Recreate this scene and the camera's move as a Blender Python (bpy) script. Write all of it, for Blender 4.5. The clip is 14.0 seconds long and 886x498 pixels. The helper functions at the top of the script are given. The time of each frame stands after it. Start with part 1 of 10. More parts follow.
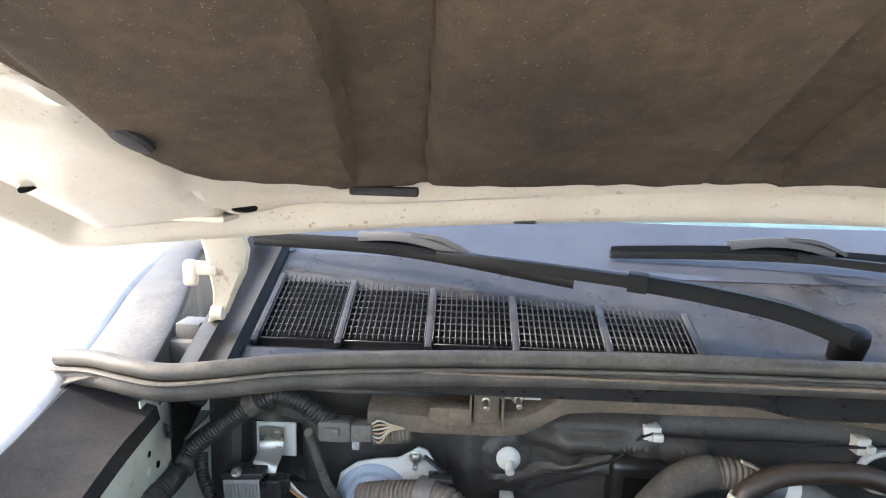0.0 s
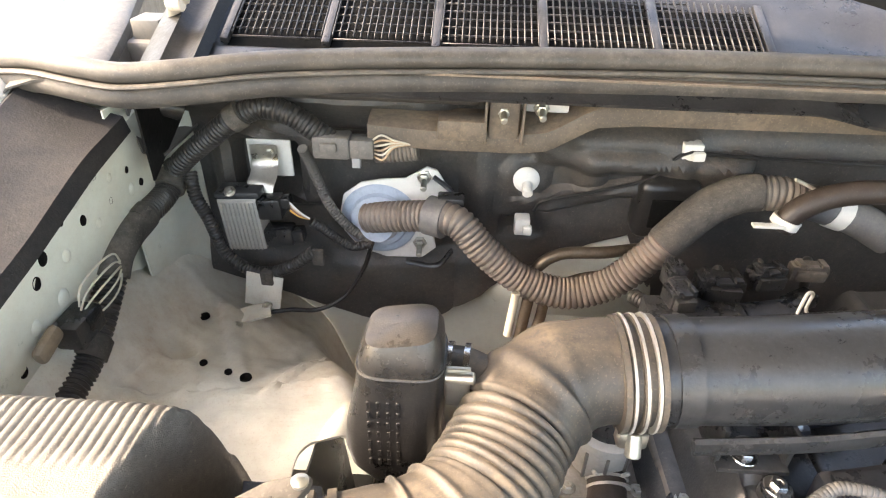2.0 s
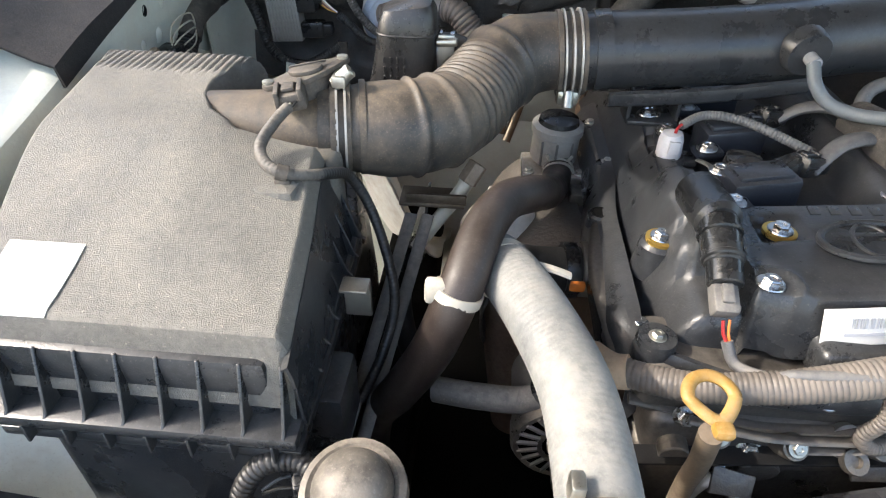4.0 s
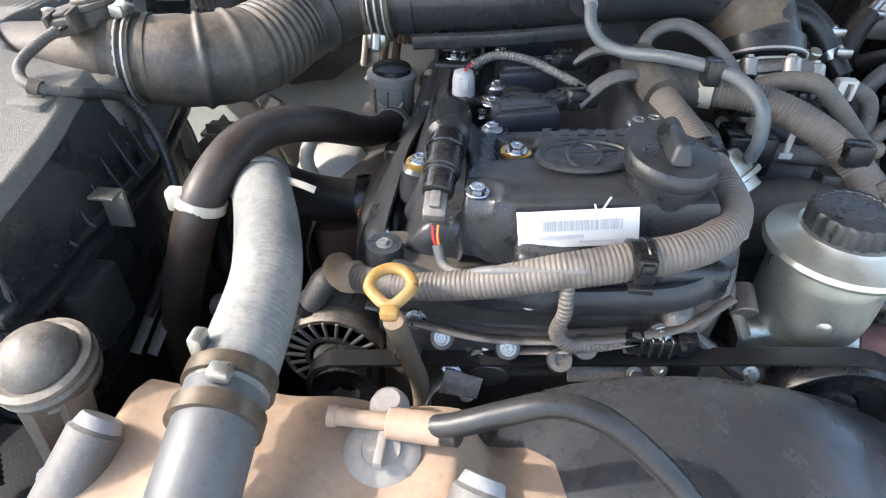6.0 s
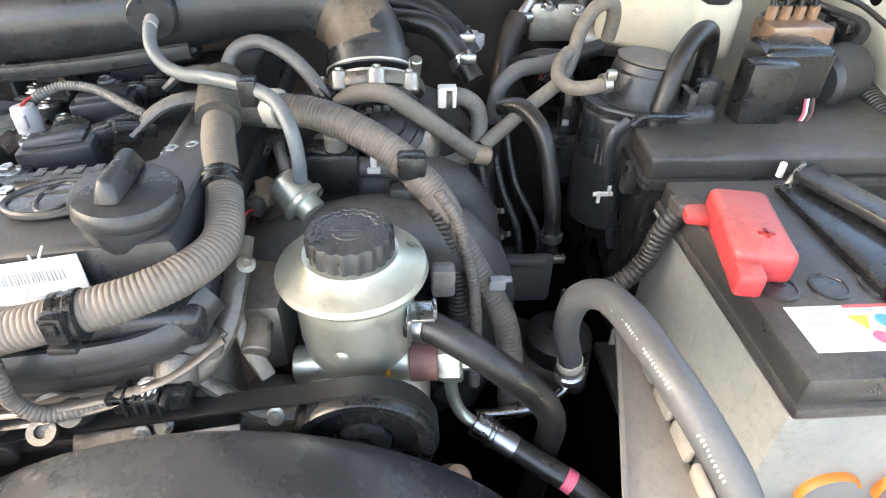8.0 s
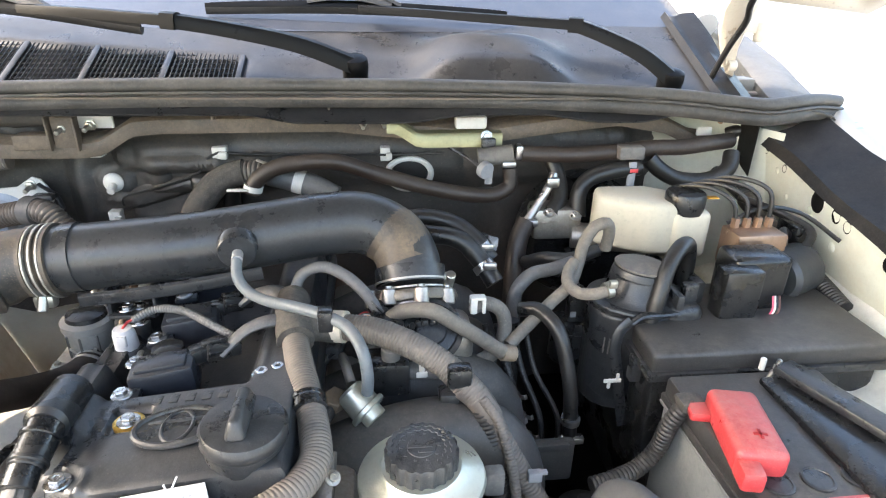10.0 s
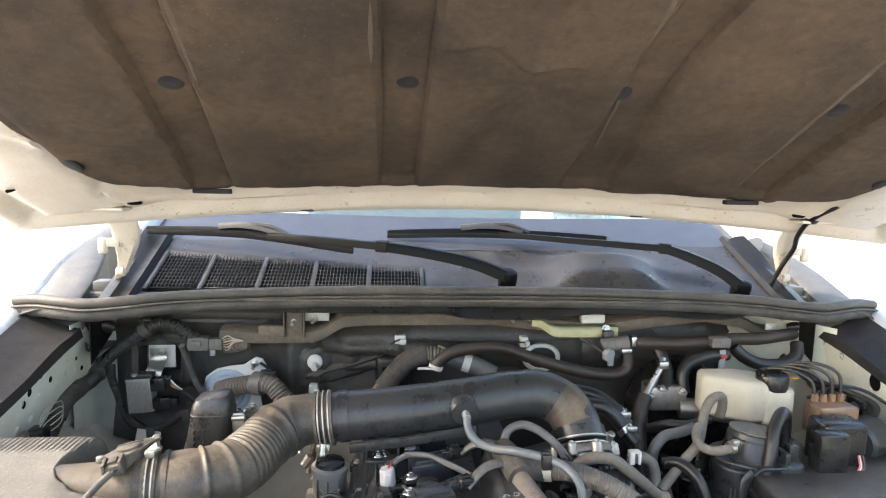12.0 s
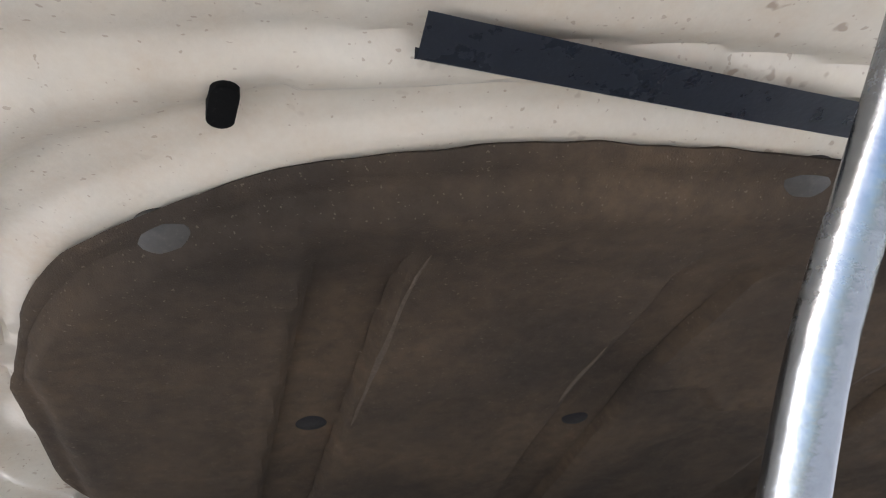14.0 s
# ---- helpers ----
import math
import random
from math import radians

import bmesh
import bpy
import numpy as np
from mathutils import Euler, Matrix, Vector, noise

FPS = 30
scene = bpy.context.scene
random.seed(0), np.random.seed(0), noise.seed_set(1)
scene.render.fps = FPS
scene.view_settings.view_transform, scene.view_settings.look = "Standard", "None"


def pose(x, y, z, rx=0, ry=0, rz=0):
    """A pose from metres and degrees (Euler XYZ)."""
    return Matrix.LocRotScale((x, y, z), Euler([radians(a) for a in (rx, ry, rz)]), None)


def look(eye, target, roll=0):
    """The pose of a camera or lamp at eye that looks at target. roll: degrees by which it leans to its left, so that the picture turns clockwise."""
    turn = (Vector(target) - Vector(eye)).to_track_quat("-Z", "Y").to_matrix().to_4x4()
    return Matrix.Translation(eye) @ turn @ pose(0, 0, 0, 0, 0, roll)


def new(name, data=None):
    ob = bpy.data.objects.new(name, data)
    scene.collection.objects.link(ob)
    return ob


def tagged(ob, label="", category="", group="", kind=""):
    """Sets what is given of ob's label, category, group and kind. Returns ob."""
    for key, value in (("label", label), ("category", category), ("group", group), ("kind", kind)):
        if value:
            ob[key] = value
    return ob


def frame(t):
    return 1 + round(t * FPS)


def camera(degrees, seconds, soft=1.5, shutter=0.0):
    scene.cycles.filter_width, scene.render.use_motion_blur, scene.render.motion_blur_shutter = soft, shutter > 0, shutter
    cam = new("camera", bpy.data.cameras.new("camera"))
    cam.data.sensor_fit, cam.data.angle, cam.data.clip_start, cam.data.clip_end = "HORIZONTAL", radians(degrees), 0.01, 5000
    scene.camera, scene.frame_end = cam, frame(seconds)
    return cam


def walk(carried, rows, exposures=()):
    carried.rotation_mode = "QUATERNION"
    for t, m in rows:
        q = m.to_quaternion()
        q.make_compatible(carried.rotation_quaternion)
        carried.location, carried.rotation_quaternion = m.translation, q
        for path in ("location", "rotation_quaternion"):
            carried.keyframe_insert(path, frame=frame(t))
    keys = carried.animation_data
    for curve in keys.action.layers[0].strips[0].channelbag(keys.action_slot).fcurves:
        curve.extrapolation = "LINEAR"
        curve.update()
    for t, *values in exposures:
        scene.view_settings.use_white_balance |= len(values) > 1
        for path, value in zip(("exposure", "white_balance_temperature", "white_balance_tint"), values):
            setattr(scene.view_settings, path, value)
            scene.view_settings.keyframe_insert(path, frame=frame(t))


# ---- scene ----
cam = camera(73.7, 14.0, soft=1.15)
PATH = [
    (0, (-0.358, -0.009, 1.387), (-0.411, 1.965, 1.07), 1.9),
    (0.5, (-0.37, 0.075, 1.371), (-0.446, 1.921, 0.606), 1.7),
    (1, (-0.362, 0.103, 1.331), (-0.441, 1.846, 0.353), 1.7),
    (1.5, (-0.355, 0.091, 1.318), (-0.429, 1.777, 0.244), 1.6),
    (2, (-0.351, 0.077, 1.314), (-0.426, 1.744, 0.21), 1.6),
    (2.5, (-0.354, -0.012, 1.289), (-0.433, 1.636, 0.159), 1.6),
    (3, (-0.357, -0.103, 1.259), (-0.447, 1.514, 0.086), 1.5),
    (3.2, (-0.351, -0.13, 1.244), (-0.443, 1.475, 0.054), 1.4),
    (5.3, (-0.223, -0.267, 1.21), (-0.371, 1.291, -0.034), 1.8),
    (5.5, (-0.205, -0.268, 1.205), (-0.354, 1.291, -0.039), 1.7),
    (6, (-0.106, -0.256, 1.196), (-0.225, 1.308, -0.045), 1.9),
    (6.5, (-0.009, -0.246, 1.193), (-0.066, 1.32, -0.05), 2.1),
    (7, (0.085, -0.232, 1.195), (0.096, 1.331, -0.053), 2.0),
    (7.5, (0.144, -0.219, 1.188), (0.218, 1.353, -0.046), 1.7),
    (8, (0.195, -0.209, 1.194), (0.335, 1.383, -0.009), 1.6),
    (8.2, (0.205, -0.204, 1.2), (0.361, 1.4, 0.016), 1.5),
    (10.3, (0.084, -0.274, 1.313), (0.311, 1.564, 0.559), 1.3),
    (10.5, (0.036, -0.322, 1.306), (0.265, 1.536, 0.602), 1.3),
    (11, (-0.089, -0.453, 1.323), (0.144, 1.447, 0.745), 1.3),
    (11.5, (-0.147, -0.504, 1.356), (0.079, 1.441, 0.947), 1.4),
    (12, (-0.136, -0.492, 1.383), (0.046, 1.486, 1.146), 1.4),
    (12.5, (-0.108, -0.458, 1.398), (-0.005, 1.539, 1.382), 1.5),
    (12.8, (-0.226, -0.423, 1.455), (-0.166, 1.572, 1.592), 1.8),
    (13, (-0.294, -0.39, 1.468), (-0.246, 1.597, 1.692), 1.9),
    (13.1, (-0.324, -0.373, 1.471), (-0.272, 1.609, 1.738), 2.1),
    (13.5, (-0.371, -0.327, 1.477), (-0.231, 1.62, 1.913), 2.1),
    (14, (-0.406, -0.35, 1.459), (0.028, 1.487, 2.118), 1.0),
]
EXPOSURES = [(0.0, 2.68, 6600, 11), (0.5, 2.95, 6500, 11), (1.0, 3.0, 7300, 14), (1.5, 3.22, 7800, 18), (2.0, 3.40, 7900, 15), (2.5, 3.25, 7400, 10), (3.0, 2.85, 6700, 10), (5.5, 2.08, 6450, 11), (6.0, 2.36, 6200, 11), (6.5, 2.74, 6450, 11), (7.5, 3.2, 7200, 11), (8.0, 3.2, 7200, 11), (10.5, 2.82, 6900, 11), (11.5, 2.5, 6900, 11), (12.0, 2.52, 7000, 11), (12.5, 2.55, 7250, 11), (13.0, 1.98, 7200, 10), (13.5, 1.45, 7300, 10), (14.0, 1.38, 6200, 12)]
walk(cam, [(t, look(eye, target, roll)) for t, eye, target, roll in PATH], exposures=EXPOSURES)

# ---- world and light ----
SUN_TO = Vector((-0.98, -0.12, 0.80)).normalized()
world = bpy.data.worlds.new("sky")
scene.world = world
world.use_nodes = True
wn, wl = world.node_tree.nodes, world.node_tree.links
sky = wn.new("ShaderNodeTexSky")
sky.sky_type = "NISHITA"
sky.sun_disc = False
sky.sun_elevation = math.asin(SUN_TO.z)
sky.sun_rotation = math.atan2(SUN_TO.x, SUN_TO.y)
sky.dust_density = 3.0
sky.air_density = 1.2
wn["Background"].inputs[1].default_value = 0.15
wl.new(sky.outputs[0], wn["Background"].inputs[0])
lamp = bpy.data.lights.new("sun", "SUN")
lamp.energy, lamp.angle, lamp.color = 1.08, radians(0.6), (1.0, 0.95, 0.87)
sun = new("sun", lamp)
sun.matrix_world = look(SUN_TO * 20, (0, 0, 0))


# ---- materials ----
def ramp(nt, fac, stops):
    r = nt.nodes.new("ShaderNodeValToRGB")
    while len(r.color_ramp.elements) < len(stops):
        r.color_ramp.elements.new(0.5)
    for e, (p, c) in zip(r.color_ramp.elements, stops):
        e.position, e.color = p, (*c, 1) if len(c) == 3 else c
    nt.links.new(fac, r.inputs[0])
    return r.outputs[0]


def mix(nt, fac, a, b, mode="MIX"):
    m = nt.nodes.new("ShaderNodeMix")
    m.data_type, m.blend_type = "RGBA", mode
    for sock, val in ((m.inputs[0], fac), (m.inputs[6], a), (m.inputs[7], b)):
        if isinstance(val, bpy.types.NodeSocket):
            nt.links.new(val, sock)
        elif isinstance(val, (int, float)):
            sock.default_value = val
        else:
            sock.default_value = (*val, 1)
    return m.outputs[2]


def math_node(nt, op, a, b=0.0):
    m = nt.nodes.new("ShaderNodeMath")
    m.operation = op
    for sock, val in ((m.inputs[0], a), (m.inputs[1], b)):
        if isinstance(val, bpy.types.NodeSocket):
            nt.links.new(val, sock)
        else:
            sock.default_value = val
    return m.outputs[0]


def noise_node(nt, co, scale, detail=4.0, rough=0.55):
    n = nt.nodes.new("ShaderNodeTexNoise")
    n.inputs["Scale"].default_value, n.inputs["Detail"].default_value, n.inputs["Roughness"].default_value = scale, detail, rough
    nt.links.new(co, n.inputs["Vector"])
    return n.outputs[0]


DUST = (0.34, 0.30, 0.25)


def surf(name, col, rough=0.5, metal=0.0, var=0.25, scale=18.0, bump=0.10, bump_scale=240.0, dust=0.0, dust_col=DUST,
         settle=0.0, specks=0.0, coat=0.0, spec=0.5, spread=0.12, spots=0.0, spot_col=(0.20, 0.12, 0.07), grime=0.25):
    """A surface with colour variation at two scales, fine relief, and dust that lies in patches (dust) and on upward faces (settle)."""
    m = bpy.data.materials.new(name)
    m.use_nodes = True
    nt = m.node_tree
    b = nt.nodes["Principled BSDF"]
    co = nt.nodes.new("ShaderNodeTexCoord").outputs["Object"]
    big, fine = noise_node(nt, co, scale, 5), noise_node(nt, co, scale * 14, 3)
    lo, hi = tuple(c * (1 - var) for c in col), tuple(min(1, c * (1 + var)) for c in col)
    c = ramp(nt, big, [(0.3, lo), (0.7, hi)])
    c = mix(nt, 0.5, c, ramp(nt, fine, [(0.25, lo), (0.75, hi)]))
    r = ramp(nt, big, [(0.3, (rough - spread,) * 3), (0.7, (min(1, rough + spread),) * 3)])
    if dust or settle:
        f = ramp(nt, noise_node(nt, co, scale * 0.8, 6, 0.65), [(0.38, (0, 0, 0)), (0.72, (1, 1, 1))])
        f = math_node(nt, "MULTIPLY", f, dust)
        if settle:
            geo = nt.nodes.new("ShaderNodeNewGeometry")
            sep = nt.nodes.new("ShaderNodeSeparateXYZ")
            nt.links.new(geo.outputs["Normal"], sep.inputs[0])
            up = ramp(nt, sep.outputs[2], [(0.25, (0, 0, 0)), (0.95, (1, 1, 1))])
            patch = ramp(nt, noise_node(nt, co, scale * 1.7, 5, 0.6), [(0.25, (0.35,) * 3), (0.7, (1, 1, 1))])
            f = math_node(nt, "ADD", f, math_node(nt, "MULTIPLY", math_node(nt, "MULTIPLY", up, patch), settle))
        grain = ramp(nt, noise_node(nt, co, scale * 9, 4, 0.7), [(0.30, (0.35,) * 3), (0.70, (1.0,) * 3)])
        f = math_node(nt, "MULTIPLY", math_node(nt, "MULTIPLY", f, grain), 1.5)
        f = math_node(nt, "MINIMUM", f, 1.0)
        c = mix(nt, f, c, dust_col)
        r = mix(nt, f, r, (0.9, 0.9, 0.9))
    if grime:
        d = ramp(nt, noise_node(nt, co, scale * 4.5, 7, 0.75), [(0.36, (1, 1, 1)), (0.50, (0, 0, 0))])
        c = mix(nt, math_node(nt, "MULTIPLY", d, grime), c, tuple(0.35 * v for v in col))
        r = mix(nt, math_node(nt, "MULTIPLY", d, 0.5), r, (max(0.2, rough - 0.2),) * 3)
        d = ramp(nt, noise_node(nt, co, 520, 2, 0.6), [(0.58, (0, 0, 0)), (0.70, (1, 1, 1))])
        c = mix(nt, math_node(nt, "MULTIPLY", d, min(0.35, 0.02 + 0.35 * (dust + settle))), c, dust_col)
    if specks:
        s = ramp(nt, noise_node(nt, co, 420, 1), [(0.70, (0, 0, 0)), (0.74, (1, 1, 1))])
        c = mix(nt, math_node(nt, "MULTIPLY", s, specks), c, (0.55, 0.48, 0.38))
    if spots:
        here = ramp(nt, noise_node(nt, co, 5, 3), [(0.42, (0, 0, 0)), (0.62, (1, 1, 1))])
        s = ramp(nt, noise_node(nt, co, 75, 2), [(0.655, (0, 0, 0)), (0.70, (1, 1, 1))])
        c = mix(nt, math_node(nt, "MULTIPLY", math_node(nt, "MULTIPLY", s, here), spots), c, spot_col)
        s = ramp(nt, noise_node(nt, co, 260, 1), [(0.71, (0, 0, 0)), (0.74, (1, 1, 1))])
        c = mix(nt, math_node(nt, "MULTIPLY", s, spots * 0.7), c, spot_col)
    nt.links.new(c, b.inputs["Base Color"])
    nt.links.new(r, b.inputs["Roughness"])
    b.inputs["Metallic"].default_value = metal
    b.inputs["Specular IOR Level"].default_value = spec
    if coat:
        b.inputs["Coat Weight"].default_value, b.inputs["Coat Roughness"].default_value = coat, 0.08
    if bump:
        bn = nt.nodes.new("ShaderNodeBump")
        bn.inputs["Strength"].default_value, bn.inputs["Distance"].default_value = bump, 0.002
        nt.links.new(noise_node(nt, co, bump_scale, 3), bn.inputs["Height"])
        nt.links.new(bn.outputs[0], b.inputs["Normal"])
    return m


M_PAINT = surf("cream_paint", (0.58, 0.535, 0.455), 0.36, var=0.06, dust=0.4, dust_col=(0.5, 0.38, 0.26), coat=0.4, spots=0.6, grime=0.0)
M_BODY = surf("white_body_paint", (0.46, 0.46, 0.445), 0.3, var=0.04, coat=0.6, grime=0.0)
M_APRON = surf("primer_white_steel", (0.62, 0.645, 0.57), 0.38, var=0.06, dust=0.30, dust_col=(0.42, 0.30, 0.19), scale=9, grime=0.12)
M_WHEEL = surf("muddy_white_steel", (0.7, 0.7, 0.63), 0.42, var=0.10, dust=0.55, dust_col=(0.34, 0.24, 0.155), scale=7, grime=0.15)
M_LEDGE = surf("brown_dusty_ledge", (0.085, 0.070, 0.056), 0.6, var=0.2, dust=0.4, settle=0.5, dust_col=(0.30, 0.225, 0.16))
M_SEALD = surf("dark_rubber_seal", (0.03, 0.029, 0.028), 0.6, var=0.15, dust=0.2, settle=0.15)
M_FELT = surf("brown_felt", (0.04637, 0.03606, 0.02782), 0.95, var=0.35, scale=7, bump=0.5, bump_scale=900, dust=0.6, dust_col=(0.125, 0.086, 0.054), specks=0.12, spec=0.2, settle=0, grime=0.0)
M_INSUL = surf("black_insulation", (0.03984, 0.03927, 0.0384), 0.45, var=0.45, bump=0.25, bump_scale=500, dust=0.2, settle=0.25, specks=0.12, dust_col=(0.20, 0.155, 0.115))
M_BLACK = surf("black_plastic", (0.01674, 0.01858, 0.02134), 0.3, var=0.45, bump=0.12, bump_scale=700, dust=0.07, settle=0.063, specks=0.084, dust_col=(0.26, 0.25, 0.235))
M_BLACKC = surf("clean_black_plastic", (0.00837, 0.009176, 0.01042), 0.26, var=0.45, settle=0.021, dust=0.049, dust_col=(0.26, 0.25, 0.235), specks=0.056)
M_TUBE = surf("satin_black_plastic", (0.02457, 0.02646, 0.0293), 0.3, var=0.45, settle=0.04, dust=0.04, dust_col=(0.26, 0.25, 0.235), specks=0.032)
# real dust, but thicker and more tan to carry warm sunlight
M_RUBBER = surf("sun_warmed_dusty_rubber", (0.0315, 0.0315, 0.0315), 0.5, var=0.2, dust=0.4, settle=0.3, scale=12, dust_col=(0.25, 0.19, 0.13))
M_HOSE = surf("black_hose_rubber", (0.00992, 0.00961, 0.00961), 0.38, var=0.45, dust=0.035, settle=0.07, dust_col=(0.26, 0.25, 0.235), grime=0.06)
M_BROWN = surf("brown_hose_rubber", (0.021, 0.0133, 0.0105), 0.5, var=0.25, dust=0.064, settle=0.048, grime=0.06)
M_CONDUIT = surf("grey_conduit", (0.1092, 0.0966, 0.0851), 0.5, var=0.22, dust=0.40, settle=0.22, dust_col=(0.25, 0.205, 0.165), scale=10)
M_CONDUITD = surf("dark_conduit", (0.01612, 0.01612, 0.01674), 0.43, var=0.2, dust=0.056, settle=0.084)
M_TAPE = surf("black_cloth_tape", (0.03, 0.028, 0.026), 0.8, var=0.3, bump=0.3, bump_scale=400, dust=0.2, settle=0.15)
M_SLEEVE = surf("silver_hose_sleeve", (0.15, 0.155, 0.155), 0.55, var=0.4, bump=0.25, bump_scale=260, dust=0.5, settle=0.18, dust_col=(0.32, 0.3, 0.26), scale=14)
M_SEAL = surf("grey_rubber_seal", (0.04, 0.0376, 0.0344), 0.5, var=0.12, dust=0.2, settle=0.2, dust_col=(0.26, 0.23, 0.19))
M_COWL = surf("grey_cowl_plastic", (0.01741, 0.01795, 0.02013), 0.34, var=0.2, dust=0.072, settle=0.036, grime=0.2, bump=0.1, bump_scale=900, dust_col=(0.3, 0.28, 0.26), spec=0.4)
M_ALU = surf("cast_aluminium", (0.42, 0.4, 0.37), 0.34, 0.9, var=0.3, bump=0.25, bump_scale=350, dust=0.35, settle=0.3)
M_STEEL = surf("bright_steel", (0.45, 0.45, 0.45), 0.3, 1.0, var=0.2, dust=0.05)
M_ZINC = surf("zinc_plated_steel", (0.46, 0.45, 0.4), 0.36, 0.9, var=0.12, dust=0.12)
M_GALV = surf("galvanised_steel", (0.60, 0.62, 0.54), 0.36, 0.85, var=0.08, dust=0.10, settle=0.05, scale=12)
M_GOLD = surf("yellow_passivated_steel", (0.62, 0.40, 0.10), 0.35, 0.8, var=0.15)
M_RUST = surf("rusty_iron", (0.19, 0.12, 0.085), 0.75, 0.3, var=0.4, dust=0.3, bump=0.4, bump_scale=300)
M_GREYP = surf("grey_plastic", (0.26, 0.27, 0.29), 0.5, var=0.12, dust=0.2, settle=0.2)
M_WHITEP = surf("white_nylon", (0.66, 0.65, 0.61), 0.45, var=0.06, dust=0.15, grime=0.15)
M_CREAMP = surf("cream_plastic", (0.48, 0.452, 0.368), 0.4, var=0.07, dust=0.2, settle=0.15, dust_col=(0.5, 0.42, 0.30), grime=0.15)
M_TANK = surf("tan_dusty_plastic", (0.36, 0.25, 0.17), 0.6, var=0.15, dust=0.5, settle=0.2, dust_col=(0.42, 0.31, 0.22))
M_RED = surf("red_plastic", (0.5, 0.05, 0.055), 0.4, var=0.12, settle=0.3)
M_YELLOW = surf("yellow_plastic", (0.55, 0.27, 0.02), 0.45, var=0.12, dust=0.1)
M_BATG = surf("grey_battery_case", (0.2022, 0.2162, 0.2162), 0.45, var=0.07, dust=0.25, dust_col=(0.5, 0.46, 0.40))
M_PAPER = surf("white_paper", (0.6396, 0.6314, 0.6068), 0.6, var=0.04, grime=0.0)
M_INK = surf("grey_ink", (0.42, 0.42, 0.44), 0.6, var=0.1, grime=0.0)
M_BLUE = surf("blue_ink", (0.08, 0.30, 0.62), 0.5, var=0.1, grime=0.0)
M_YINK = surf("yellow_ink", (0.75, 0.62, 0.06), 0.5, var=0.1, grime=0.0)
M_ORANGE = surf("orange_ink", (0.62, 0.18, 0.03), 0.5, var=0.15)
M_WIPER = surf("black_wiper_paint", (0.0035, 0.0036, 0.004), 0.35, var=0.2, settle=0, grime=0.0, spec=0.12)
M_SPOILER = surf("grey_wiper_spoiler", (0.0224, 0.0231, 0.0252), 0.6, var=0.15, settle=0.06, grime=0.0)
M_ROD = surf("polished_rod", (0.26, 0.285, 0.32), 0.22, 1.0, var=0.12, spread=0.06, dust=0.12, scale=30, grime=0.15)
M_LID = surf("pebbled_grey_plastic", (0.115, 0.11, 0.098), 0.5, var=0.5, bump=0.7, bump_scale=1100.0, dust=0.22, settle=0.26, dust_col=(0.27, 0.25, 0.21), specks=0.25, grime=0.25)
M_SENSOR = surf("dusty_brown_plastic", (0.045, 0.038, 0.032), 0.6, var=0.25, dust=0.2, settle=0.12)
M_COIL = surf("dark_blue_grey_plastic", (0.01758, 0.02093, 0.02846), 0.33, var=0.2, settle=0.084, dust_col=(0.26, 0.25, 0.235))
M_TAN = surf("tan_tape", (0.42, 0.30, 0.19), 0.6, var=0.2, dust=0.3)
M_MAROON = surf("maroon_rubber", (0.13, 0.055, 0.05), 0.6, var=0.2, dust=0.1)
M_PINK = surf("pink_paint", (0.65, 0.12, 0.2), 0.5, var=0.15)
M_BELT = surf("black_belt_rubber", (0.009, 0.009, 0.0095), 0.45, var=0.15, dust=0.02, grime=0.06)
M_SHROUD = surf("smooth_black_plastic", (0.029, 0.0305, 0.034), 0.27, var=0.2, dust=0.0224, settle=0.0168, dust_col=(0.26, 0.25, 0.235), specks=0.0, grime=0.06)
M_CAPD = surf("dusty_grey_cap", (0.34, 0.31, 0.28), 0.7, 0.3, var=0.25, dust=0.5)
M_HOSEG = surf("grey_hose_rubber", (0.085, 0.087, 0.09), 0.5, var=0.15, dust=0.027, settle=0.027)
M_STRAP = surf("pale_nylon_strap", (0.5, 0.46, 0.38), 0.5, var=0.1, dust=0.2)
M_DTUBE = surf("dusty_brown_steel", (0.26, 0.20, 0.14), 0.6, 0.5, var=0.25, dust=0.3)
M_REDD = surf("dark_red_plastic", (0.38, 0.02, 0.02), 0.5, var=0.1)
M_TRAY = surf("dusty_beige_steel", (0.42, 0.37, 0.31), 0.6, var=0.15, dust=0.3)
M_GREYD = surf("dusty_grey_plastic", (0.1, 0.097, 0.094), 0.6, var=0.2, dust=0.2, settle=0.2)
M_MOTOR = surf("blue_grey_motor", (0.05, 0.055, 0.06), 0.4, 0.3, var=0.12)
M_CONDUITG = surf("mid_grey_conduit", (0.06, 0.057, 0.054), 0.6, var=0.2, dust=0.2, settle=0.2)
M_CONDUITW = surf("rust_dusted_conduit", (0.135, 0.1188, 0.1053), 0.5, var=0.25, dust=0.35, settle=0.35, dust_col=(0.30, 0.225, 0.17), scale=11)
M_GREYA = surf("grey_cast_metal", (0.165, 0.16, 0.155), 0.5, 0.6, var=0.15, dust=0.25, settle=0.2)
M_RUSTP = surf("brown_steel_pipe", (0.132, 0.1045, 0.077), 0.45, 0.7, var=0.3, dust=0.2)
M_WIRE = surf("spring_wire", (0.55, 0.53, 0.49), 0.45, 0.6, var=0.12, dust=0.3, dust_col=(0.4, 0.36, 0.3))
M_COVER = surf("dusty_black_cover_plastic", (0.02093, 0.02322, 0.02668), 0.33, var=0.5, bump=0.15, bump_scale=500, dust=0.09, settle=0.07, specks=0.07, scale=9, dust_col=(0.22, 0.205, 0.185))
M_FLANGE = surf("dusty_cast_flange", (0.12, 0.111, 0.102), 0.38, 0.65, var=0.45, dust=0.4, settle=0.3, dust_col=(0.22, 0.19, 0.155))
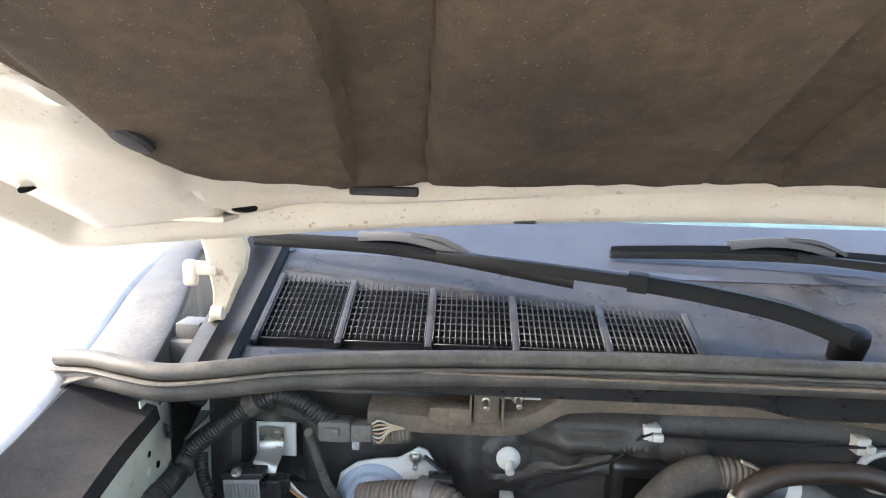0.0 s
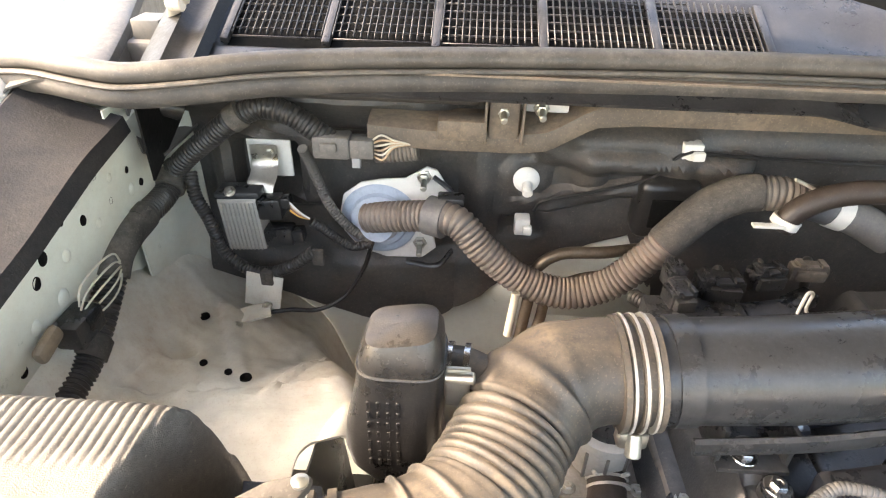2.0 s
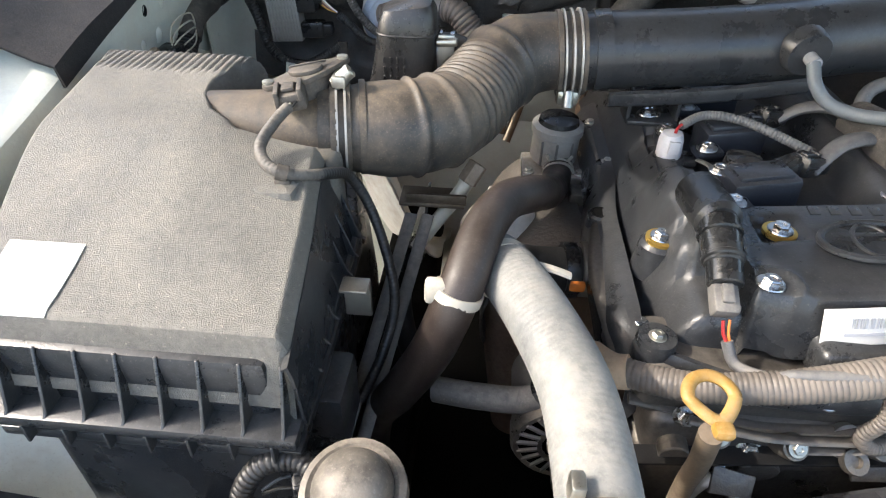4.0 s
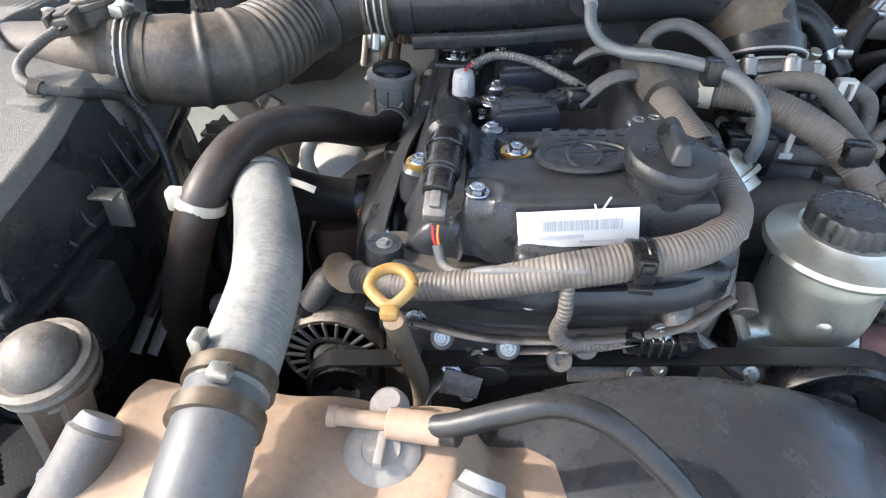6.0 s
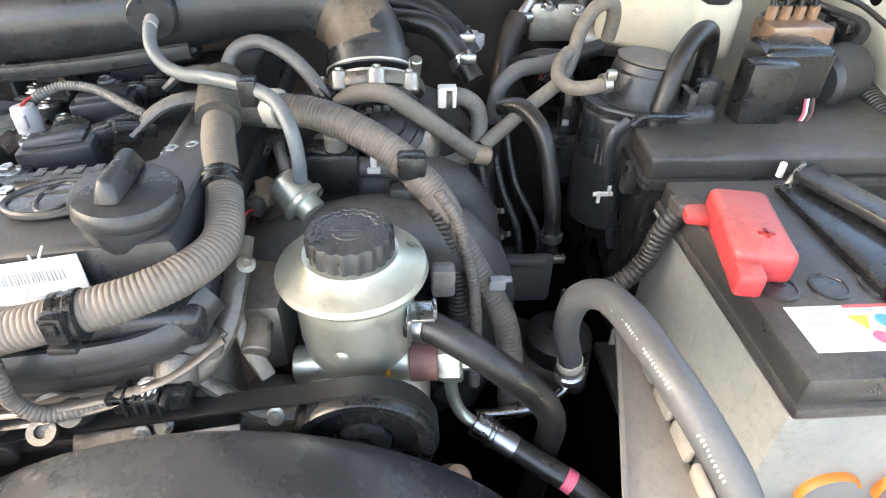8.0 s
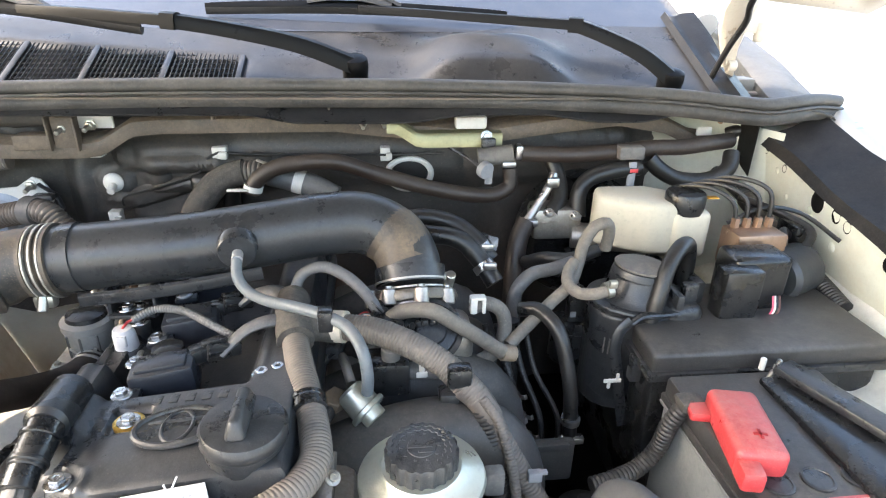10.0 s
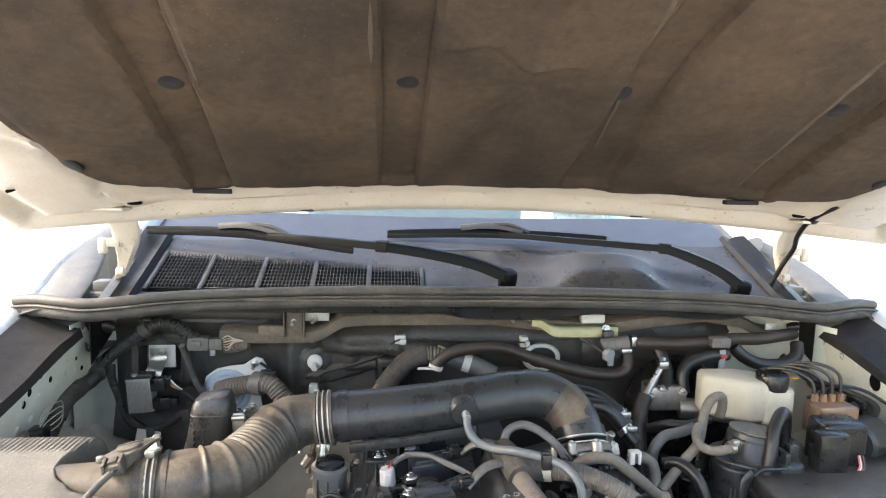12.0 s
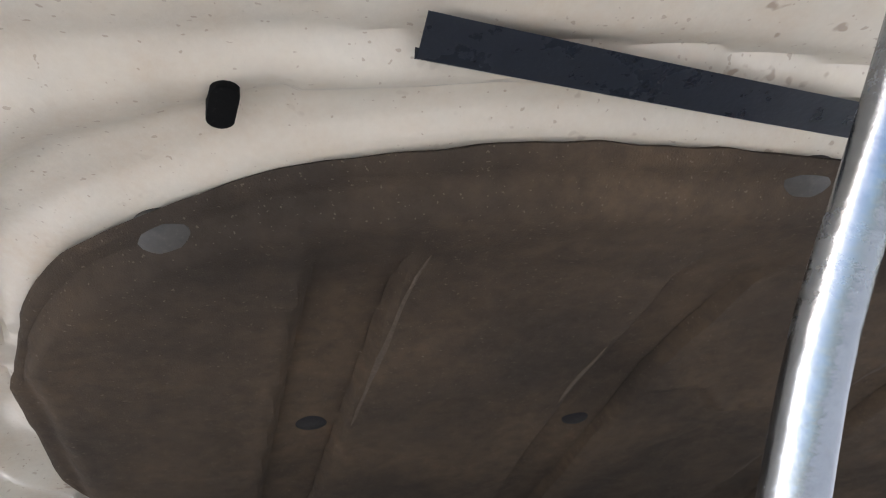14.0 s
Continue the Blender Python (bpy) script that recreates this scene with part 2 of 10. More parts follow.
M_OCHRE = surf("ochre_plastic", (0.34, 0.1827, 0.0255), 0.5, var=0.25, dust=0.24, settle=0.12)
M_HOSET = surf("tan_dusty_hose", (0.10, 0.092, 0.082), 0.6, var=0.2, dust=0.4, settle=0.35, dust_col=(0.28, 0.24, 0.19))
M_FLAP = surf("rough_black_rubber", (0.016, 0.016, 0.018), 0.72, var=0.4, bump=0.2, bump_scale=500, dust=0.10, settle=0.0, dust_col=(0.20, 0.17, 0.14), spec=0.25)
M_FELTW = surf("worn_felt", (0.115, 0.092, 0.07), 0.95, var=0.5, scale=30, bump=0.6, bump_scale=700, dust=0.5, dust_col=(0.045, 0.035, 0.027), spec=0.2, settle=0.0)
M_RESON = surf("satin_black_resonator", (0.016, 0.016, 0.0165), 0.32, var=0.25, bump=0.12, bump_scale=700, dust=0.036, settle=0.105, dust_col=(0.24, 0.20, 0.16))
M_IGN = surf("dusty_igniter_metal", (0.34, 0.33, 0.31), 0.5, 0.3, var=0.15, dust=0.25, settle=0.2)
M_CAPF = surf("grey_fixing_cap", (0.034, 0.032, 0.03), 0.48, var=0.2, dust=0.1, settle=0.0)
M_VAC = surf("blue_grey_vacuum_hose", (0.105, 0.125, 0.14), 0.4, var=0.1, dust=0.12, settle=0.1)
M_FUSE = surf("dusty_fuse_box_plastic", (0.0279, 0.0279, 0.02883), 0.38, var=0.3, bump=0.15, bump_scale=600, dust=0.126, settle=0.14, specks=0.07, scale=10, dust_col=(0.27, 0.25, 0.22))
M_STEELD = surf("dull_steel", (0.26, 0.25, 0.24), 0.4, 0.8, var=0.2, dust=0.25)
M_HOSED = surf("dusty_grey_hose", (0.07, 0.067, 0.063), 0.6, var=0.2, dust=0.25, settle=0.3)
M_GREYK = surf("charcoal_plastic", (0.035, 0.035, 0.036), 0.55, var=0.2, dust=0.08, settle=0.15)
M_HORN = surf("dusty_grey_horn", (0.075, 0.0675, 0.0575), 0.5, 0.2, var=0.2, dust=0.35, settle=0.3)
# colour raised to hold the sunlight that falls on these parts
M_SHIELD = surf("sun_brightened_shield", (0.64, 0.60, 0.53), 0.5, 0.1, var=0.15, dust=0.3)
M_CAST = surf("dusty_cast_metal", (0.143, 0.132, 0.1183), 0.36, 0.7, var=0.45, bump=0.3, bump_scale=300, dust=0.45, settle=0.25, dust_col=(0.24, 0.20, 0.155))
M_PLUG = surf("pale_grey_plug_plastic", (0.48, 0.48, 0.50), 0.45, var=0.12, dust=0.2, settle=0.1)
M_PIPED = surf("brown_dusty_plastic", (0.06, 0.05, 0.042), 0.5, var=0.3, dust=0.7, settle=0.3, dust_col=(0.19, 0.145, 0.10), scale=22)
# grey darkened to put the hinge pocket's shade into the colour
M_POCKET = surf("shade_darkened_steel", (0.114, 0.111, 0.105), 0.45, var=0.15, dust=0.3, dust_col=(0.18, 0.14, 0.10))
# near-black colour that stands in for deep shade in holes and gaps
M_DARK = surf("painted_shade_black", (0.005, 0.005, 0.005), 0.9, var=0.3, spec=0.1)
M_GROMMET = surf("blue_grey_grommet", (0.34, 0.40, 0.48), 0.5, var=0.1, dust=0.1)
M_YGREEN = surf("olive_chromate_steel", (0.312, 0.3, 0.168), 0.4, 0.6, var=0.15, dust=0.2)
M_COPPER = surf("copper_fitting", (0.36, 0.24, 0.17), 0.4, 0.8, var=0.15)
M_GREYH = surf("grey_vacuum_hose", (0.085, 0.088, 0.093), 0.5, var=0.12, settle=0.2, dust=0.15)
M_GROUND = surf("pale_concrete", (0.62, 0.60, 0.56), 0.85, var=0.12, scale=1.5, bump=0.3, bump_scale=60, grime=0.0)


def glass_material():
    m = bpy.data.materials.new("windshield_glass")
    m.use_nodes = True
    b = m.node_tree.nodes["Principled BSDF"]
    b.inputs["Base Color"].default_value = (0.62, 0.78, 0.78, 1)
    b.inputs["Roughness"].default_value = 0.03
    b.inputs["Transmission Weight"].default_value = 1.0
    b.inputs["IOR"].default_value = 1.5
    return m


M_GLASS = glass_material()
# black band with part of the sky's reflection put into its base colour
M_FRIT = surf("sky_tinted_ceramic_band", (0.042, 0.048, 0.062), 0.06, var=0.1, spread=0.02, dust=0.03, bump=0.0, grime=0.0)
M_DASH = surf("pale_cyan_dash", (0.325, 0.364, 0.3575), 0.7, var=0.12)
M_IRON = surf("sooty_cast_iron", (0.10, 0.092, 0.085), 0.5, 0.5, var=0.5, bump=0.4, bump_scale=260, dust=0.4, settle=0.2, dust_col=(0.17, 0.14, 0.11))
M_TRIM = surf("black_trim_plastic", (0.0048, 0.0048, 0.0051), 0.42, var=0.3, dust=0.03, settle=0.018, dust_col=(0.24, 0.22, 0.19), spec=0.2)
M_COVERG = surf("dusty_black_fender_plastic", (0.05, 0.049, 0.047), 0.5, var=0.2, dust=0.25, settle=0.25, dust_col=(0.26, 0.24, 0.21))


# ---- mesh building ----
def spline(pts, step):
    """A smooth line through pts (centripetal Catmull-Rom), sampled about every step metres."""
    P = [Vector(p) for p in pts]
    if len(P) == 2:
        n = max(2, int((P[1] - P[0]).length / step))
        return [P[0].lerp(P[1], i / n) for i in range(n + 1)]
    P = [P[0] * 2 - P[1]] + P + [P[-1] * 2 - P[-2]]
    out = []
    for i in range(1, len(P) - 2):
        p0, p1, p2, p3 = P[i - 1 : i + 3]
        t0 = 0.0
        t1 = t0 + max(1e-6, (p1 - p0).length) ** 0.5
        t2 = t1 + max(1e-6, (p2 - p1).length) ** 0.5
        t3 = t2 + max(1e-6, (p3 - p2).length) ** 0.5
        n = max(2, int(math.ceil((p2 - p1).length / step)))
        for k in range(n):
            t = t1 + (t2 - t1) * k / n
            a1 = p0 * ((t1 - t) / (t1 - t0)) + p1 * ((t - t0) / (t1 - t0))
            a2 = p1 * ((t2 - t) / (t2 - t1)) + p2 * ((t - t1) / (t2 - t1))
            a3 = p2 * ((t3 - t) / (t3 - t2)) + p3 * ((t - t2) / (t3 - t2))
            b1 = a1 * ((t2 - t) / (t2 - t0)) + a2 * ((t - t0) / (t2 - t0))
            b2 = a2 * ((t3 - t) / (t3 - t1)) + a3 * ((t - t1) / (t3 - t1))
            out.append(b1 * ((t2 - t) / (t2 - t1)) + b2 * ((t - t1) / (t2 - t1)))
    out.append(P[-2].copy())
    return out


def axis_matrix(origin, axis, spin=0.0):
    """A frame at origin whose z runs along axis."""
    q = Vector(axis).normalized().to_track_quat("Z", "Y")
    return Matrix.Translation(origin) @ q.to_matrix().to_4x4() @ Matrix.Rotation(radians(spin), 4, "Z")


class Geo:
    """Vertices and faces of one mesh, added shape by shape."""

    def __init__(self):
        self.v, self.f = [], []

    def add(self, verts, faces, m=None):
        k = len(self.v)
        self.v += [tuple(m @ Vector(p)) if m is not None else tuple(p) for p in verts]
        self.f += [tuple(i + k for i in f) for f in faces]
        return self

    def bm(self, b, m=None):
        b.verts.index_update()
        self.add([v.co.copy() for v in b.verts], [[v.index for v in f.verts] for f in b.faces], m)
        b.free()
        return self

    def box(self, c, s, bevel=0.002, m=None, seg=2, taper=None):
        b = bmesh.new()
        bmesh.ops.create_cube(b, size=1.0)
        for v in b.verts:
            k = taper if taper and v.co.z > 0 else (1, 1)
            v.co = Vector((v.co.x * s[0] * k[0], v.co.y * s[1] * k[1], v.co.z * s[2]))
        bevel = min(bevel, min(s) * 0.45)
        if bevel > 0:
            bmesh.ops.bevel(b, geom=list(b.edges), offset=bevel, segments=seg, affect="EDGES", profile=0.5)
        t = Matrix.Translation(c)
        return self.bm(b, m @ t if m is not None else t)

    def prism(self, poly, h0, h1, bevel=0.002, m=None, seg=2):
        """A polygon in xy, raised from h0 to h1, with bevelled rims."""
        b = bmesh.new()
        lo = [b.verts.new((x, y, h0)) for x, y in poly]
        hi = [b.verts.new((x, y, h1)) for x, y in poly]
        n = len(poly)
        b.faces.new(list(reversed(lo)))
        top = b.faces.new(hi)
        for i in range(n):
            b.faces.new((lo[i], lo[(i + 1) % n], hi[(i + 1) % n], hi[i]))
        bmesh.ops.recalc_face_normals(b, faces=list(b.faces))
        if bevel > 0:
            bmesh.ops.bevel(b, geom=list(b.edges), offset=bevel, segments=seg, affect="EDGES", profile=0.5)
        return self.bm(b, m)

    def lathe(self, prof, origin=(0, 0, 0), axis=(0, 0, 1), n=24, lobes=0, depth=0.0):
        m = axis_matrix(origin, axis)
        vs, fs = [], []
        for r, h in prof:
            for k in range(n):
                a = 2 * math.pi * k / n
                rr = r + (depth * (1 if (k * lobes * 2 // n) % 2 else 0) if lobes and r > 0.6 * max(p[0] for p in prof) else 0)
                vs.append((rr * math.cos(a), rr * math.sin(a), h))
        for i in range(len(prof) - 1):
            for k in range(n):
                j = (k + 1) % n
                fs.append((i * n + k, i * n + j, (i + 1) * n + j, (i + 1) * n + k))
        if prof[0][0] > 1e-5:
            fs.append(tuple(reversed(range(n))))
        if prof[-1][0] > 1e-5:
            fs.append(tuple(range((len(prof) - 1) * n, len(prof) * n)))
        return self.add(vs, fs, m)

    def cyl(self, a, b, r, r2=None, n=18, bevel=0.001):
        r2 = r if r2 is None else r2
        a, b = Vector(a), Vector(b)
        h = (b - a).length
        c = min(bevel, h * 0.4, r * 0.5, r2 * 0.5)
        return self.lathe([(r - c, 0), (r, c), (r2, h - c), (r2 - c, h)], a, b - a, n)

    def tube(self, pts, r, n=14, step=0.006, prof=None, flat=1.0, caps=True):
        """A round hose along a smooth line; prof(s) gives the radius s metres along it."""
        line = spline(pts, step)
        up, s, rings = None, 0.0, []
        for i, p in enumerate(line):
            d = (line[min(i + 1, len(line) - 1)] - line[max(i - 1, 0)]).normalized()
            if up is None:
                up = Vector((0, 0, 1)) if abs(d.z) < 0.9 else Vector((0, 1, 0))
            up = (up - d * up.dot(d)).normalized()
            side = d.cross(up)
            if i:
                s += (p - line[i - 1]).length
            rr = prof(s) if prof else r
            rings.append([p + side * (rr * math.cos(2 * math.pi * k / n)) + up * (rr * flat * math.sin(2 * math.pi * k / n)) for k in range(n)])
        vs = [v for ring in rings for v in ring]
        fs = []
        for i in range(len(rings) - 1):
            for k in range(n):
                j = (k + 1) % n
                fs.append((i * n + k, i * n + j, (i + 1) * n + j, (i + 1) * n + k))
        if caps:
            fs += [tuple(reversed(range(n))), tuple(range((len(rings) - 1) * n, len(rings) * n))]
        return self.add(vs, fs)

    def corrugated(self, pts, r, pitch=0.0045, depth=0.12, n=16):
        size = r if callable(r) else lambda s: r
        return self.tube(pts, 0, n, pitch / 5, lambda s: size(s) * (1 - depth * (0.5 + 0.5 * math.cos(2 * math.pi * s / pitch)) ** 2))

    def bolt(self, p, axis=(0, 0, 1), r=0.006, h=0.006):
        self.lathe([(r * 1.55, 0), (r * 1.6, h * 0.15), (r * 1.5, h * 0.3), (r * 1.02, h * 0.36)], p, axis, 18)
        self.lathe([(r * 1.02, h * 0.3), (r * 1.02, h * 0.88), (r * 0.9, h), (r * 0.5, h), (r * 0.42, h * 0.85)], p, axis, 6)
        return self

    def grid(self, fn, us, vs_, thick=0.0):
        """A sheet fn(u, v) over two lists of parameters, with thickness downwards along its own normal."""
        nu, nv = len(us), len(vs_)
        P = [[Vector(fn(u, v)) for v in vs_] for u in us]
        vs = [p for row in P for p in row]
        fs = [(i * nv + j, (i + 1) * nv + j, (i + 1) * nv + j + 1, i * nv + j + 1) for i in range(nu - 1) for j in range(nv - 1)]
        if thick:
            N = []
            for i in range(nu):
                for j in range(nv):
                    a = P[min(i + 1, nu - 1)][j] - P[max(i - 1, 0)][j]
                    b = P[i][min(j + 1, nv - 1)] - P[i][max(j - 1, 0)]
                    N.append(a.cross(b).normalized())
            k = len(vs)
            vs = vs + [v - n * thick for v, n in zip(vs, N)]
            fs = fs + [tuple(reversed([i + k for i in f])) for f in fs]
            rim = [i * nv for i in range(nu)] + [(nu - 1) * nv + j for j in range(1, nv)] + [i * nv + nv - 1 for i in range(nu - 2, -1, -1)] + list(range(nv - 2, 0, -1))
            for a, b in zip(rim, rim[1:] + rim[:1]):
                fs.append((b, a, a + k, b + k))
        return self.add(vs, fs)

    def mesh(self, name, material, origin=(0, 0, 0), sharp=38):
        me = bpy.data.meshes.new(name)
        o = Vector(origin)
        me.from_pydata([tuple(Vector(p) - o) for p in self.v], [], self.f)
        me.validate()
        me.polygons.foreach_set("use_smooth", [True] * len(me.polygons))
        me.set_sharp_from_angle(angle=radians(sharp))
        me.materials.append(material)
        me.update()
        return me


def where(ob):
    p = Vector(ob.location)
    while ob.parent:
        ob = ob.parent
        p += Vector(ob.location)
    return p


def thing(name, at, label, category, group="", kind=""):
    """An Empty at the base of a thing, to which its parts are bound."""
    return tagged(_at(new(name), at), label, category, group, kind)


def _at(ob, p):
    ob.location = p
    return ob


def solid(name, geo, material, label, category, group="", kind="", sharp=38):
    """A thing or a piece of the setting that is one mesh."""
    c = [sum(p[i] for p in geo.v) / len(geo.v) for i in range(2)] + [min(p[2] for p in geo.v)]
    ob = _at(new(name, geo.mesh(name, material, c, sharp)), c)
    return tagged(ob, label, category, group, kind)


def part(name, geo, material, parent, label="", sharp=38):
    """One part, given in world metres, under a thing or a part."""
    w = where(parent)
    c = Vector([sum(p[i] for p in geo.v) / len(geo.v) for i in range(3)])
    ob = new(name, geo.mesh(name, material, c, sharp))
    ob.parent, ob.location = parent, c - w
    return tagged(ob, label)


def piece(name, mesh, parent, m, label=""):
    """A part that shares its mesh with others, at the pose m in the world."""
    ob = new(name, mesh)
    ob.parent = parent
    ob.matrix_basis = Matrix.Translation(-where(parent)) @ m
    return tagged(ob, label)


BOLT = Geo().bolt((0, 0, 0)).mesh("bolt", M_STEEL)
BOLT_SMALL = Geo().bolt((0, 0, 0), r=0.0042, h=0.0045).mesh("small_bolt", M_ZINC)


def bolts(parent, places, mesh=BOLT):
    for p, axis in places:
        piece("bolt", mesh, parent, axis_matrix(p, axis))


UP = (0, 0, 1)


# ---- setting: ground and body shell ----
def flipped(geo, flip):
    """The same shape on the car's other side: mirrored about the plane x = 0.025."""
    if flip:
        geo.v = [(0.05 - x, y, z) for x, y, z in geo.v]
        geo.f = [tuple(reversed(f)) for f in geo.f]
    return geo


def lin(a, b, n):
    return [a + (b - a) * i / n for i in range(n + 1)]


def pick(x, xs, ys):
    return float(np.interp(x, xs, ys))


def smooth(e0, e1, x):
    t = min(1.0, max(0.0, (x - e0) / (e1 - e0)))
    return t * t * (3 - 2 * t)


g = Geo().grid(lambda u, v: (u, v, 0.0), lin(-600, 600, 12), lin(-600, 600, 12))
solid("ground", g, M_GROUND, "pale sunlit concrete yard", "ground", kind="structure")


FLAP_Y, FLAP_Z = [-0.5, 0.20, 0.27, 0.35, 0.45, 0.54, 0.66, 0.75], [0.90, 0.99, 1.008, 1.028, 1.050, 1.074, 1.096, 1.108]


def rail_z(y):
    return 1.062 + 0.14 * (y - 0.60)


def crest(y):
    return pick(y, [-0.7, 0.0, 0.3, 0.5, 0.6, 0.7, 0.8, 0.95, 1.2], [0.945, 1.03, 1.072, 1.106, 1.134, 1.162, 1.185, 1.214, 1.252])


def crest_out(y):
    """How far the fender's edge swings outward towards the windshield."""
    return pick(y, [0.55, 0.7, 0.8, 0.95, 1.2], [0.0, -0.022, -0.045, -0.068, -0.085])


def flap_z(y):
    return pick(y, FLAP_Y, FLAP_Z)


def rail_geo():
    prof = lambda y: [(-0.80, flap_z(y) + 0.02), (-0.735, flap_z(y) + 0.004), (-0.706, flap_z(y) + 0.002), (-0.698, flap_z(y) - 0.003),
                      (-0.6955, flap_z(y) - 0.012), (-0.702, rail_z(y) - 0.06), (-0.715, rail_z(y) - 0.10), (-0.722, rail_z(y) - 0.17), (-0.720, rail_z(y) - 0.22)]
    ys = lin(-0.55, 0.73, 40)
    return Geo().grid(lambda y, k: (prof(y)[k][0] + 0.0008 * math.sin(40 * y + k), y, prof(y)[k][1]), ys, list(range(9)), 0.0025)


def wheelhouse_z(x, y):
    z = 0.868 - 0.14 * smooth(0.48, 0.76, y) * (0.4 + 0.6 * smooth(-0.66, -0.5, x))
    z += 0.075 * smooth(-0.64, -0.725, x)
    z -= 0.20 * smooth(-0.46, -0.36, x + 0.10 * smooth(0.45, 0.7, y))
    z -= 0.02 * math.exp(-(((x + 0.56) / 0.05) ** 2 + ((y - 0.56) / 0.05) ** 2))
    z += 0.010 * math.exp(-(((x + 0.62) / 0.03) ** 2 + ((y - 0.63) / 0.03) ** 2))
    z += 0.006 * math.exp(-(((x + 0.53) / 0.035) ** 2 + ((y - 0.44) / 0.02) ** 2))
    z += 0.005 * smooth(0.012, 0.007, abs(x + 0.60 + 0.5 * (y - 0.55))) * smooth(0.50, 0.52, y) * smooth(0.66, 0.64, y)
    z -= 0.006 * smooth(0.05, 0.04, math.hypot(x + 0.50, y - 0.60))
    z += 0.004 * smooth(0.030, 0.026, math.hypot(x + 0.64, (y - 0.47) * 0.6))
    z += 0.006 * smooth(0.010, 0.006, abs(y - 0.475 - 0.25 * (x + 0.55))) * smooth(-0.68, -0.66, x) * smooth(-0.46, -0.48, x)
    z += 0.005 * smooth(0.008, 0.004, abs(x + 0.515 - 0.3 * (y - 0.55))) * smooth(0.46, 0.48, y)
    z -= 0.005 * smooth(0.022, 0.018, math.hypot(x + 0.655, y - 0.535)) + 0.004 * smooth(0.016, 0.013, math.hypot(x + 0.60, y - 0.42))
    z += 0.004 * noise.noise((x * 22, y * 22, 3.0)) + 0.003 * noise.noise((x * 55, y * 55, 7.0)) - 0.22 * smooth(0.14, -0.03, y)
    return z


def fender_geo():
    def p(y, k):
        c = crest(y)
        return [(-0.772, c - 0.035), (-0.776, c - 0.012), (-0.786, c - 0.002), (-0.80, c), (-0.825, c - 0.012), (-0.855, c - 0.045),
                (-0.875, c - 0.11), (-0.885, c - 0.25), (-0.89, c - 0.45)][k]
    return Geo().grid(lambda y, k: (p(y, k)[0] + crest_out(y), y, p(y, k)[1]), lin(-0.62, 1.25, 60), list(range(9)), -0.003)


HOLE = Geo().lathe([(0.0, 0.0019), (0.78, 0.0019), (0.8, 0.0021), (0.94, 0.0026), (1.0, 0.0022), (1.04, 0.0)], n=18)
for flip, side in ((False, "left"), (True, "right")):
    rail = solid("inner_fender_rail_" + side, flipped(rail_geo(), flip), M_APRON, "pale painted steel inner fender rail with punched holes", "fender rail", kind="structure")
    reach = lambda y: -0.585 if flip else -0.36 - 0.13 * smooth(0.485, 0.405, y)
    house = Geo().grid(lambda u, y: (-0.735 + u * (reach(y) + 0.735), y, wheelhouse_z(-0.735 + u * (reach(y) + 0.735), y)), lin(0, 1, 90), lin(-0.03, 0.74, 170), 0.003)
    solid("wheelhouse_" + side, flipped(house, flip), M_WHEEL, "pale painted steel wheelhouse with rusty mud stains", "wheelhouse", kind="structure")
    solid("fender_" + side, flipped(fender_geo(), flip), M_BODY, "white painted front fender", "fender", kind="structure")
    # black shield between rail and fender
    zl = lambda y: flap_z(y) + 0.003
    flap = Geo().grid(lambda y, k: ([-0.6885, -0.6925, -0.709, -0.735, -0.775, -0.782][k], y, zl(y) + [-0.010, 0.004, 0.003, 0, 0, 0][k] + (crest(y) - 0.006 - zl(y)) * [0.0, 0.13, 0.25, 0.52, 1.0, 0.93][k] - 0.002 * (1 + math.cos(30 * y)) * [0, 1, 1, 1, 0, 0][k]),
                      lin(0.27, 0.612, 26), list(range(6)), 0.003)
    solid("fender_shield_" + side, flipped(flap, flip), M_FLAP, "dusty black plastic shield along the fender", "shield", kind="structure")

solid("splash_liner_right", Geo().grid(lambda y, k: ([0.637, 0.62, 0.50, 0.490, 0.497, 0.505, 0.52][k] + 0.004 * math.sin(25 * y), y, [0.86, 0.74, 0.715, 0.690 - 0.05 * smooth(0.5, 0.7, y), 0.60, 0.42, 0.22][k]), lin(-0.03, 0.735, 24), list(range(7)), 0.003), M_BLACK, "black plastic splash liner below the wheelhouse", "liner", kind="structure")



def hole(parent, p, axis, rx, ry=None, spin=0.0):
    """A punched hole: a disc painted near-black for the hole's shade, with a rolled rim."""
    ry = ry or rx
    me = HOLE_MESH
    ob = new("hole", me)
    ob.parent = parent
    ob.matrix_basis = Matrix.Translation(-where(parent)) @ axis_matrix(p, axis, spin) @ Matrix.Diagonal((rx, ry, 1, 1))
    return ob


HOLE_MESH = HOLE.mesh("hole", M_DARK)


def rail_x(y, z):
    """The inner face of the left rail."""
    return pick(-z, [-(flap_z(y) - 0.012), -(rail_z(y) - 0.06), -(rail_z(y) - 0.10)], [-0.6955, -0.702, -0.715]) + 0.0008


